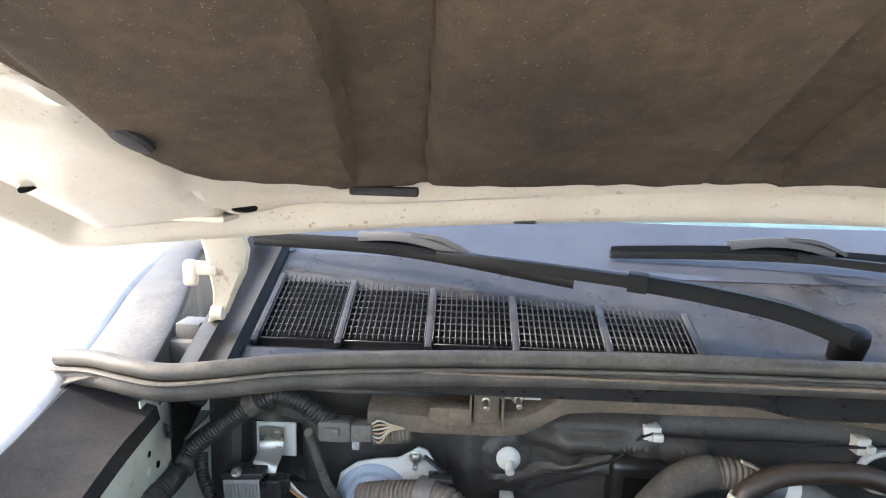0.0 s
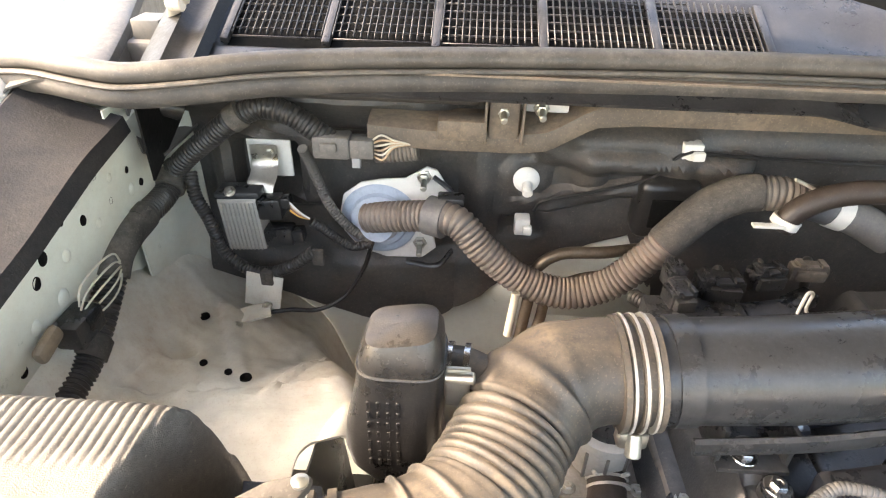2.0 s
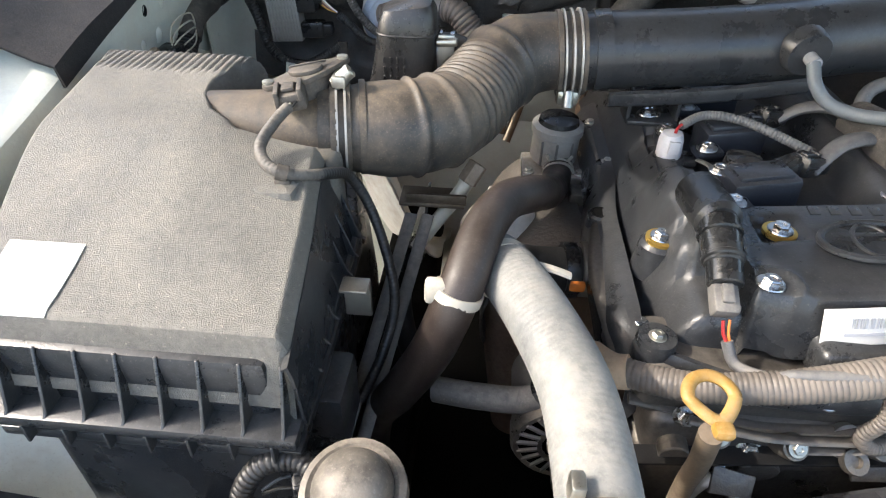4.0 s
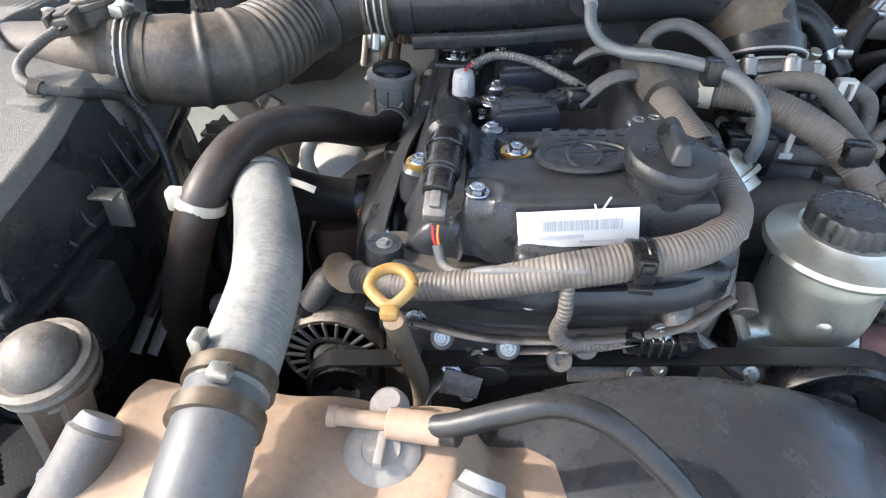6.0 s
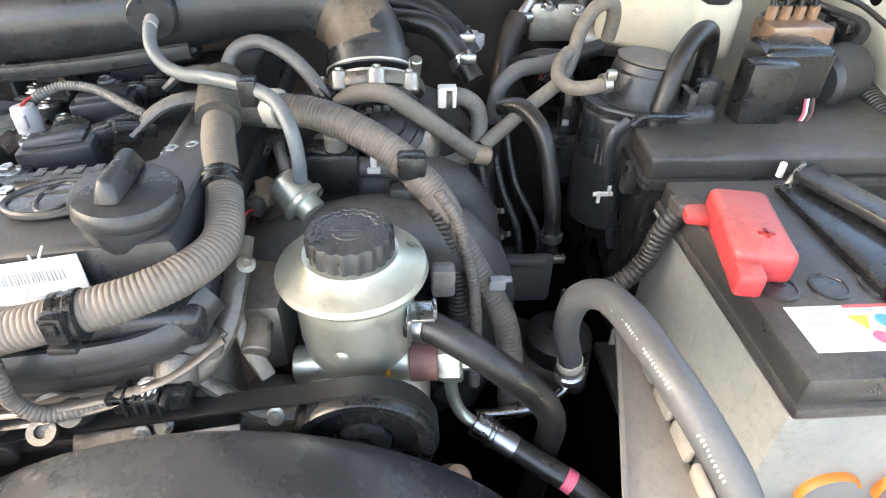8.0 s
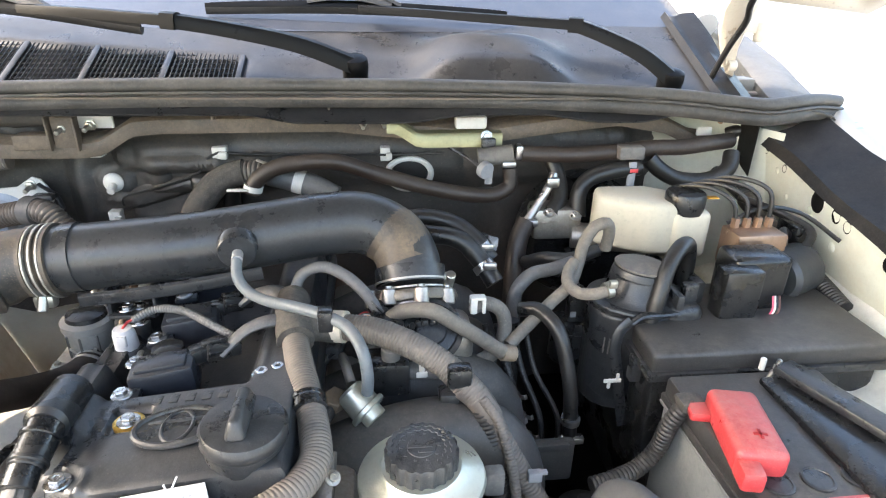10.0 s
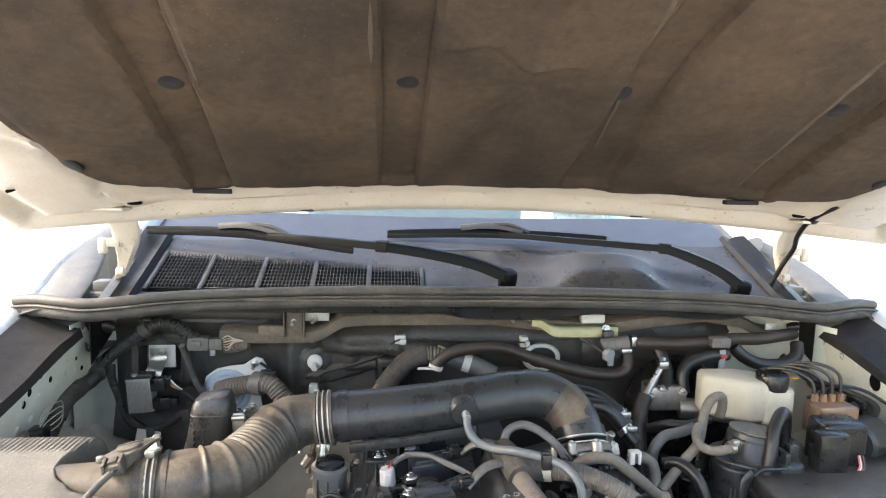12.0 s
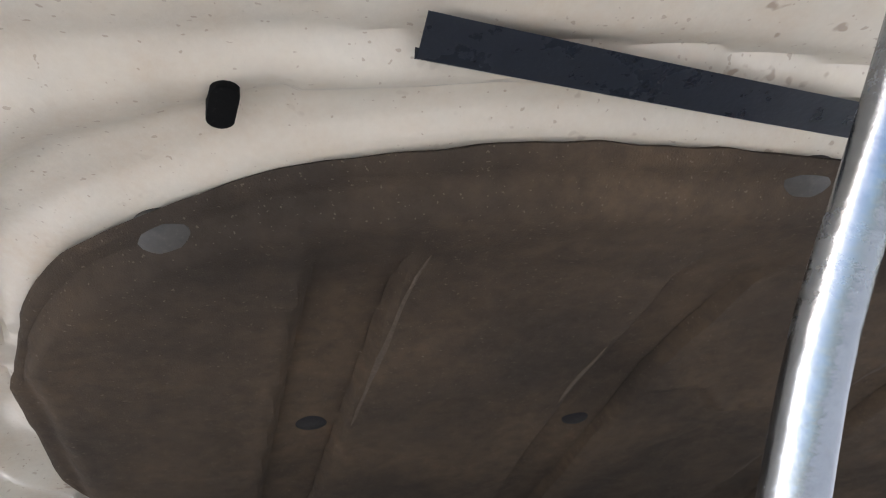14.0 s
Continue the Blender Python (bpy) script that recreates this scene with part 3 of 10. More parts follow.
rail_l, rail_r = bpy.data.objects["inner_fender_rail_left"], bpy.data.objects["inner_fender_rail_right"]
for y, z, r in ((0.661, 1.063, 0.0035), (0.543, 1.066, 0.004), (0.514, 1.035, 0.004), (0.453, 1.035, 0.0052), (0.439, 1.020, 0.0048), (0.403, 0.956, 0.0045), (0.597, 1.045, 0.0028), (0.56, 1.03, 0.0028), (0.485, 1.05, 0.0028), (0.62, 1.02, 0.0032)):
    hole(rail_l, (rail_x(y, z), y, z), (1, 0, -0.1), r, r * 1.35)
for y, dz, r in ((0.645, 0.0, 0.005), (0.60, 0.014, 0.006), (0.55, 0.004, 0.005), (0.468, -0.008, 0.0125), (0.428, -0.008, 0.0085), (0.405, -0.012, 0.007), (0.33, -0.02, 0.008)):
    hole(rail_r, (0.05 - rail_x(y, rail_z(y) + dz), y, rail_z(y) + dz), (-1, 0, -0.1), r, r * 1.3)
hole(rail_l, (-0.7195, 0.585, 0.925), (1, 0, -0.1), 0.015, 0.026)
hole(rail_l, (-0.721, 0.655, 0.916), (1, 0, 0), 0.005)
BUTTON = Geo().lathe([(1.0, 0.0), (0.8, 0.0022), (0.4, 0.0034), (0.0, 0.0036)], n=18).mesh("button", M_APRON)
for y, z, r in ((0.565, 1.052, 0.0060), (0.600, 1.022, 0.0065), (0.535, 1.020, 0.0055), (0.510, 1.058, 0.0075), (0.482, 1.018, 0.0062), (0.465, 0.985, 0.0085), (0.640, 1.052, 0.0050), (0.425, 0.985, 0.0075)):
    for rl, sx in ((rail_l, 1), (rail_r, -1)):
        x = rail_x(y, z)
        ob = new("button", BUTTON)
        ob.parent = rl
        ob.matrix_basis = Matrix.Translation(-where(rl)) @ axis_matrix((x if sx > 0 else 0.05 - x, y, z), (sx, 0, -0.1)) @ Matrix.Diagonal((r, r * 1.2, 1, 1))
wl_ = bpy.data.objects["wheelhouse_left"]
for x, y, r in ((-0.57, 0.50, 0.006), (-0.59, 0.505, 0.004), (-0.62, 0.515, 0.004), (-0.50, 0.62, 0.0045), (-0.487, 0.645, 0.004), (-0.655, 0.60, 0.006)):
    hole(wl_, (x, y, wheelhouse_z(x, y) + 0.0012), (0, 0, 1), r)


# bay floor and rails: deep shade is painted in as near-black
solid("undertray", Geo().box((0.025, 0.25, 0.36), (1.40, 1.05, 0.02), 0.005), M_DARK, "undertray coloured near-black for the deep shade below the engine", "undertray", kind="structure")
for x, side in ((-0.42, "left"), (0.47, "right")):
    solid("subframe_rail_" + side, Geo().box((x, 0.2, 0.52), (0.09, 1.1, 0.12), 0.01), M_DARK, "steel chassis rail coloured near-black for deep shade", "chassis rail", kind="structure")


# firewall: pale steel sheet and its black moulded insulation
def boss(x, z, cx, cz, hx, hz, soft):
    return smooth(hx + soft, hx, abs(x - cx)) * smooth(hz + soft, hz, abs(z - cz))


INS_LOW = ([-0.70, -0.62, -0.52, -0.45, -0.38, -0.31, -0.24, -0.15, -0.05, 0.2, 0.5, 0.75], [0.86, 0.835, 0.80, 0.776, 0.785, 0.84, 0.895, 0.930, 0.70, 0.50, 0.50, 0.50])


def insulation(u, v):
    x = u
    lo = pick(x, *INS_LOW)
    z = lo + (1.118 - lo) * v
    y = 0.716
    y -= 0.016 * boss(x, z, -0.59, 1.005, 0.055, 0.04, 0.015) * (1 - 1.9 * boss(x, z, -0.59, 1.005, 0.035, 0.028, 0.012))
    y += 0.014 * boss(x, z, -0.43, 0.965, 0.075, 0.075, 0.02)
    y -= 0.012 * boss(x, z, -0.19, 1.045, 0.075, 0.012, 0.015)
    y -= 0.014 * boss(x, z, 0.02, 1.035, 0.24, 0.02, 0.03)
    y -= 0.018 * smooth(0.93, 0.85, z) * smooth(-0.36, -0.5, x)
    y -= 0.022 * boss(x, z, 0.42, 1.045, 0.12, 0.03, 0.03)
    y += 0.01 * boss(x, z, -0.285, 0.945, 0.02, 0.02, 0.01)
    y -= 0.03 * smooth(1.06, 1.115, z) * smooth(-0.35, -0.5, x)
    y -= 0.012 * boss(x, z, -0.13, 1.018, 0.085, 0.020, 0.012) - 0.008 * boss(x, z, -0.13, 1.018, 0.062, 0.008, 0.010)
    y -= 0.010 * smooth(0.016, 0.008, abs(z - 0.99 - 0.30 * (x + 0.20))) * boss(x, z, -0.18, 0.99, 0.12, 0.06, 0.02)
    y -= 0.007 * smooth(0.030, 0.022, math.hypot(x + 0.284, z - 1.003)) + 0.006 * smooth(0.020, 0.014, abs(x + 0.34)) * smooth(1.05, 1.02, z)
    y -= 0.010 * boss(x, z, -0.48, 1.075, 0.10, 0.014, 0.012)
    y += 0.003 * noise.noise((x * 25, z * 25, 0.0)) + 0.0015 * noise.noise((x * 70, z * 70, 4.0))
    return (x, y, z)


def rear_wall_shape():
    """The pale steel sheet behind the insulation, with its swaged tunnel."""
    f = lambda x, z: (x, 0.745 - 0.03 * boss(x, z, -0.2, 0.86, 0.1, 0.05, 0.03) + 0.003 * noise.noise((x * 12, z * 12, 5)), z)
    return Geo().grid(f, lin(-0.80, 0.85, 50), lin(0.35, 1.13, 26), -0.003)


solid("firewall", rear_wall_shape(), M_APRON, "pale painted steel firewall sheet", "firewall", kind="structure")
solid("firewall_insulation", Geo().grid(insulation, lin(-0.682, 0.610, 190), lin(0, 1, 60), -0.004), M_INSUL, "black moulded insulation pad on the firewall", "insulation", kind="structure")


# pale steel corners that join the firewall to the inner fenders
def corner_sheet(flip):
    def p(k, z):
        s = 0.0025 * math.sin(90 * z) * (1 if k in (2, 3) else 0) + 0.006 * smooth(0.010, 0.005, abs(z - 1.0)) * (k == 2)
        if flip:
            return ([0.604, 0.625, 0.660, 0.700, 0.735, 0.752][k] - s, [0.7125, 0.712, 0.706, 0.675, 0.62, 0.58][k], z)
        return ([-0.676, -0.684, -0.694, -0.703, -0.706, -0.706][k] + s, [0.7125, 0.712, 0.704, 0.685, 0.64, 0.60][k], z)
    return Geo().grid(p, list(range(6)), lin(0.84, 1.105, 40), 0.002)


for flip, side in ((False, "left"), (True, "right")):
    solid("corner_panel_" + side, corner_sheet(flip), M_APRON, "pale painted steel corner panel beside the firewall", "body panel", kind="structure")
# added black sheet that blocks sunlit surfaces in the gap
solid("gap_blind_left", Geo().grid(lambda y, k: ([-0.500, -0.485, -0.470, -0.465][k] + 0.003 * math.sin(30 * y), y, [0.800, 0.775, 0.60, 0.30][k]), lin(-0.04, 0.52, 24), list(range(4)), 0.003), M_BLACK, "black sheet added to keep the gap below the air cleaner dark", "liner", kind="structure")


# cowl: front channel, ledge, seal
def ledge_low(x):
    return pick(x, [-0.46, -0.395, -0.30, -0.27, -0.225, -0.18, 0.07, 0.14, 0.30, 0.40, 0.52, 0.60, 0.66], [1.072, 1.068, 1.068, 1.072, 1.10, 1.104, 1.106, 1.098, 1.085, 1.10, 1.113, 1.10, 1.072])


g = Geo().grid(lambda x, k: (x, [0.735, 0.668, 0.660, 0.658, 0.660][k], ledge_low(x) + [0.012, 0.010, 0.006, -0.002, -0.012][k]), lin(-0.46, 0.68, 110), list(range(5)), 0.003)
ledge = solid("cowl_ledge", g, M_LEDGE, "dusty dark grey ledge along the firewall top", "ledge", kind="structure")
g = Geo().grid(lambda x, k: (x, [0.735, 0.648, 0.636, 0.632, 0.634, 0.60][k], [1.136, 1.133, 1.136, 1.142, 1.150, 1.152][k] - 0.02 * smooth(-0.45, -0.62, x) - 0.02 * smooth(0.55, 0.70, x)), lin(-0.66, 0.71, 60), list(range(6)), 0.002)
solid("cowl_channel", g, M_LEDGE, "dusty brown-grey channel under the cowl seal", "cowl", kind="structure")
g = Geo()
for x in (-0.10, 0.065, 0.22):
    g.box((x, 0.637, 1.128), (0.004, 0.02, 0.020), 0.001)
solid("cowl_trim", g, M_LEDGE, "small ribs across the cowl channel", "rib", kind="structure")

SEAL = [(-0.80, 0.612, 1.146), (-0.755, 0.602, 1.150), (-0.71, 0.588, 1.149), (-0.665, 0.582, 1.146), (-0.61, 0.590, 1.149), (-0.54, 0.603, 1.155), (-0.42, 0.614, 1.160), (-0.2, 0.622, 1.165),
        (0.025, 0.624, 1.166), (0.25, 0.622, 1.165), (0.47, 0.614, 1.160), (0.59, 0.603, 1.155), (0.66, 0.590, 1.149), (0.715, 0.582, 1.146), (0.76, 0.588, 1.149), (0.805, 0.602, 1.150), (0.85, 0.612, 1.146)]
seal = thing("cowl_seal", (0.025, 0.62, 1.13), "dusty grey rubber seal strip along the cowl", "rubber seal")
part("bulb", Geo().tube([(x, y, z + 0.002) for x, y, z in SEAL], 0.0108, 14, 0.008, flat=0.9), M_SEAL, seal)
part("lip", Geo().tube([(x, y - 0.012, z - 0.007) for x, y, z in SEAL], 0.0042, 10, 0.008, flat=0.6), M_SEAL, seal)
part("carrier", Geo().tube([(x, y - 0.004, z - 0.018) for x, y, z in SEAL], 0.009, 10, 0.01, flat=1.2), M_SEALD, seal, "dark seal carrier")


# cowl top
def cowl_z(y):
    return 1.150 + 0.45 * (y - 0.64)


def cowl_fn(x, y):
    z = cowl_z(y)
    z -= 0.010 * smooth(-0.61, -0.60, x) * smooth(-0.06, -0.07, x) * smooth(0.655, 0.665, y) * smooth(0.792 - 0.1 * (x + 0.6), 0.782 - 0.1 * (x + 0.6), y)
    z += 0.034 * math.exp(-((x - 0.32) / 0.11) ** 4) * smooth(0.66, 0.69, y) * smooth(0.80, 0.74, y)
    z -= 0.012 * smooth(-0.05, 0.03, x) * smooth(0.60, 0.52, x) * smooth(0.74, 0.70, y) * (1 - math.exp(-((x - 0.32) / 0.11) ** 4))
    return (x, y, z)


solid("cowl_panel", Geo().grid(cowl_fn, lin(-0.612, 0.662, 160), lin(0.60, 0.835, 40), 0.003), M_COWL, "weathered grey plastic cowl panel below the windshield", "cowl panel", kind="structure")
grille = thing("cowl_grille", (-0.34, 0.72, 1.15), "grey plastic air intake grille in the cowl", "grille")
PANELS = [(-0.592, -0.503), (-0.492, -0.395), (-0.385, -0.290), (-0.281, -0.180), (-0.171, -0.076)]
for a, b in PANELS:
    g = Geo()
    tilt = Matrix.Rotation(math.atan(0.45), 4, "X")
    top = lambda x: 0.781 - 0.095 * (x + 0.6)
    n = int(round((b - a) / 0.0068))
    for i in range(n + 1):
        x = a + (b - a) * i / n
        y0, y1 = 0.668, top(x)
        g.box((0, 0, 0), (0.0013, (y1 - y0) * 1.0966, 0.0026), 0.0005, Matrix.Translation((x - 0.012 * ((y0 + y1) / 2 - 0.67) * (x + 0.3), (y0 + y1) / 2, cowl_z((y0 + y1) / 2) + 0.003)) @ tilt, 1)
    for k in range(11):
        y = 0.668 + 0.0115 * k
        xr = b if top(b) > y else a + (b - a) * max(0, min(1, (0.781 - y) / 0.095 - 0.6 - a)) / max(1e-6, (b - a))
        if y < top(a):
            xr = min(b, (0.781 - y) / 0.095 - 0.6)
            if xr - a > 0.012:
                g.box(((a + xr) / 2, y, cowl_z(y) + 0.0002), (xr - a, 0.0016, 0.0020), 0.0005, None, 1)
    part("grille_panel", g, M_COWL, grille)
for x in [-0.598] + [(PANELS[i][1] + PANELS[i + 1][0]) / 2 for i in range(4)] + [-0.068]:
    y0, y1 = 0.66, 0.786 - 0.095 * (x + 0.6)
    part("divider", Geo().box((0, 0, 0), (0.0085, (y1 - y0) * 1.0966, 0.007), 0.0015, Matrix.Translation((x, (y0 + y1) / 2, cowl_z((y0 + y1) / 2) + 0.0005)) @ Matrix.Rotation(math.atan(0.45), 4, "X")), M_COWL, grille)
# flat near-black sheet: the depth's shade is put into its colour
part("grille_shade", Geo().grid(lambda x, v: (x, 0.664 + (0.120 - 0.095 * (x + 0.6)) * v, cowl_z(0.664 + (0.120 - 0.095 * (x + 0.6)) * v) - 0.0065), lin(-0.597, -0.072, 12), lin(0, 1, 4)), M_DARK, grille, "near-black sheet painted as the shaded depth below the grille")


# windshield, pillars and cabin
def glass_fn(x, v):
    c = ((x - 0.025) / 0.7) ** 2
    return (x * (1 - 0.12 * v), 0.805 + 0.05 * c + 0.95 * v + 0.05 * v * c, 1.224 + 0.012 * c + 0.53 * v - 0.03 * v * c)


solid("windshield", Geo().grid(glass_fn, lin(-0.68, 0.73, 30), lin(0, 1, 16), 0.004), M_GLASS, "tinted windshield glass reflecting the sky", "windshield", kind="structure").visible_shadow = False
solid("windshield_band", Geo().grid(lambda x, v: tuple(Vector(glass_fn(x, v)) + Vector((0, -0.0008, 0.0014))), lin(-0.68, 0.73, 30), lin(0, 0.122 , 4), 0.0005), M_FRIT, "glossy ceramic band along the windshield foot, tinted blue-grey for sky reflection", "windshield", kind="structure")
g = Geo()
for x0, x1 in ((-0.69, -0.60), (0.74, 0.65)):
    g.tube([(x0, 0.86, 1.235), (x1, 1.82, 1.765)], 0.03, 12, 0.1)
solid("windshield_pillar", g, M_BODY, "white painted windshield pillars", "pillar", kind="structure")
g = Geo()
g.box((0.025, 2.45, 1.80), (1.28, 1.35, 0.05), 0.02)
g.box((0.025, 3.12, 1.3), (1.3, 0.04, 1.0), 0.01)
for x in (-0.86, 0.91):
    g.box((x, 2.1, 0.85), (0.05, 2.1, 0.75), 0.02)
    g.box((x * 0.82, 2.5, 1.5), (0.03, 1.3, 0.58), 0.01)
solid("cabin_shell", g, M_BODY, "white painted cabin roof and sides", "cabin", kind="structure")
g = Geo()
g.grid(lambda x, v: (x, 0.87 + 0.5 * v, 1.19 + 0.06 * math.sin(v * 2.4)), lin(-0.66, 0.71, 8), lin(0, 1, 8))
g.box((0.025, 1.45, 1.0), (1.4, 0.05, 0.5), 0.01)
solid("dashboard", g, M_DASH, "pale grey-cyan dashboard behind the windshield", "dashboard", kind="structure")


# ---- hood ----
HY = [0.720, 0.690, 0.650, 0.54, 0.39, 0.288, 0.15, 0.012, -0.07, -0.11, -0.25, -0.42]
HZ = [1.285, 1.300, 1.325, 1.380, 1.45, 1.498, 1.560, 1.611, 1.626, 1.634, 1.665, 1.695]
HC = 0.03


def hood_z(x, y):
    k = len(HY)
    z = pick(-y, [-v for v in HY], HZ)
    return z - 0.12 * (x - HC) ** 2


def hood_front(x):
    return -0.42 + 0.25 * ((x - HC) / 0.75) ** 2


def hood_rear(x):
    return 0.634 - 0.038 * abs((x - HC) / 0.70) ** 2.5


def hood_side(v):
    return pick(v, [0, 0.5, 0.85, 1], [0.800, 0.818, 0.795, 0.72])


def hood_pt(u, v, dz=0.0):
    """u from -1 to 1 across, v from 0 (rear edge) to 1 (front edge)."""
    x = HC + u * hood_side(v)
    y = hood_rear(x) + (hood_front(x) - hood_rear(x)) * v
    return (x, y, hood_z(x, y) + dz)


# the felt pad: outline, channels pressed into it, fixing caps
PAD_X = [-0.612, -0.606, -0.592, -0.57, -0.53, -0.49, -0.43, -0.377, -0.328, -0.255, -0.10, 0.03]
PAD_FRONT = [0.22, 0.14, 0.095, 0.04, 0.0, -0.025, -0.064, -0.080, -0.093, -0.101, -0.104, -0.104]
PAD_REAR = [0.22, 0.29, 0.408, 0.456, 0.482, 0.496, 0.508, 0.518, 0.526, 0.534, 0.538, 0.536]
HALF = lambda x: HC - abs(x - HC)


def soft(x, xs, ys):
    """Like pick, with the corners rounded."""
    return sum(pick(x + d, xs, ys) for d in (-0.03, -0.02, -0.01, 0.0, 0.01, 0.02, 0.03)) / 7



def pad_gap(x, y):
    """Roughly how far a place on the hood lies outside the felt pad."""
    h = max(HALF(x), -0.612)
    f, r = pick(h, PAD_X, PAD_FRONT), pick(h, PAD_X, PAD_REAR)
    side = max(0.0, -0.612 - HALF(x))
    slope = 1.0 - 0.55 * smooth(-0.30, -0.55, h)
    return math.hypot(max(0.0, f - y, y - r) * slope, side)


def hood_in(u, v):
    x, y, z = hood_pt(u, v)
    edge = min((1 - abs(u)) * 0.74, v * 1.1, (1 - v) * 1.1)
    d = pad_gap(x, y)
    z += 0.008 * smooth(0.004, 0.016, d) * smooth(0.05, 0.03, d) - 0.005 * smooth(0.030, 0.042, d)
    z += 0.007 * math.exp(-((d - 0.060) / 0.008) ** 2) * smooth(0.03, 0.06, edge)
    z += 0.022 * smooth(0.012, 0.035, edge) - 0.022 * smooth(0.040, 0.065, edge)
    for cx, cy, r in ((-0.45, -0.11, 0.030), (-0.395, -0.165, 0.024)):
        q = math.hypot(HALF(x) - cx, y - cy) / r
        z += 0.003 * smooth(1.15, 0.95, q)
    return (x, y, z)


hood = thing("hood", (HC, 0.70, 1.28), "raised white hood with cream inner panel and brown felt pad", "hood")
US = lin(-1, 1, 190)
VS = lin(0, 1, 150)
part("inner_panel", Geo().grid(hood_in, US, VS, -0.003), M_PAINT, hood, "cream painted inner panel, speckled with rust and dirt")
part("outer_skin", Geo().grid(lambda u, v: hood_pt(u, v, 0.055 - 0.05 * max(abs(u), abs(2 * v - 1)) ** 10), US[::5], VS[::5], 0.003), M_BODY, hood, "white painted outer skin")



def channel(x, y, x0, x1, w):
    c = x0 + (x1 - x0) * (y - 0.03) / 0.45
    d = abs(x - c)
    return smooth(w + 0.005, w - 0.003, d) - 0.22 * math.exp(-((d - w - 0.008) / 0.005) ** 2)


def pad_fn(u, v):
    x = HC + 0.641 * (2 * u - 1)
    f, r = soft(HALF(x), PAD_X, PAD_FRONT), soft(HALF(x), PAD_X, PAD_REAR)
    tab = 0.006 * (smooth(0.035, 0.028, abs(HALF(x) + 0.43)) - 0.7 * smooth(0.03, 0.02, abs(HALF(x) + 0.16)))
    y = f + (r + tab - f) * v
    h = HALF(x)
    dip = max(channel(h, y, -0.378, -0.415, 0.032), channel(h, y, -0.118, -0.122, 0.032))
    if x > 0.16:
        dip = max(dip, 0.8 * channel(x, y, 0.16, 0.215, 0.024))
    edge = min(v * (r - f), (1 - v) * (r - f), (h + 0.612) * 1.0)
    z = hood_z(x, y) - 0.004 - 0.004 * smooth(0.0, 0.004, edge) - 0.014 * smooth(0.014, 0.034, edge) + 0.014 * dip * smooth(-0.05, 0.06, y) * smooth(0.02, 0.05, edge)
    z += 0.004 * noise.noise((x * 9, y * 9, 1.0)) + 0.0016 * noise.noise((x * 40, y * 40, 2.0))
    z -= 0.004 * math.exp(-((y - 0.175 - 0.3 * (x + 0.02) - 0.012 * math.sin(60 * x)) / 0.004) ** 2) * smooth(0.10, 0.07, abs(x - 0.0))
    return (x, y, z)


pad = part("felt_pad", Geo().grid(pad_fn, lin(0, 1, 300), lin(0, 1, 130), 0.004), M_FELT, hood, "dusty brown felt insulation pad pressed with channels")


def pad_at(x, y):
    f, r = soft(HALF(x), PAD_X, PAD_FRONT), soft(HALF(x), PAD_X, PAD_REAR)
    return pad_fn((x - HC) / 1.282 + 0.5, (y - f) / (r - f))


def scuff(x0, x1, side, w, y0, y1):
    """A pale worn line in the felt along one edge of a pressed channel."""
    def p(t, k):
        y = y0 + (y1 - y0) * t
        wide = (0.0016 + 0.0030 * abs(noise.noise((y * 9, x0 * 9, side)))) * math.sin(math.pi * min(1, max(0, t))) ** 0.4
        x = x0 + (x1 - x0) * (y - 0.03) / 0.45 + side * (w + 0.007) + (k - 1) * wide + 0.0008 * noise.noise((y * 15, x0, 4.0))
        q = pad_at(x, y)
        return (q[0], q[1], q[2] - 0.0048 - (0.0005 if k == 1 else 0.0))
    return Geo().grid(p, lin(0.001, 0.999, 46), [0, 1, 2])


for x0, x1, w, y0, y1, sides in ((-0.378, -0.415, 0.032, -0.02, 0.22, (1,)), (-0.118, -0.122, 0.032, 0.10, 0.20, (-1,)), (0.16, 0.215, 0.024, 0.0, 0.40, (-1,)), (0.438, 0.475, 0.032, 0.04, 0.44, (-1,))):
    for s in sides:
        part("worn_line", scuff(x0, x1, s, w, y0, y1), M_FELTW, pad, "pale scuffed line in the felt")


def hood_at(x, y):
    """The inner panel's surface at a place in the plan."""
    v = 0.5
    for _ in range(12):
        u = max(-1, min(1, (x - HC) / hood_side(v)))
        xx = HC + u * hood_side(v)
        v = max(0, min(1, (y - hood_rear(xx)) / (hood_front(xx) - hood_rear(xx))))
    return hood_in(u, v)


def under_hood(x, y, d=0.028):
    return (x, y, hood_z(x, y) - d)


CAP = Geo().lathe([(0.0, -0.0045), (0.010, -0.004), (0.0150, -0.002), (0.0165, 0.001), (0.0150, 0.004)], n=22)
CAP_DARK, CAP_GREY = CAP.mesh("fixing_cap", M_FLAP), CAP.mesh("fixing_cap", M_CAPF)
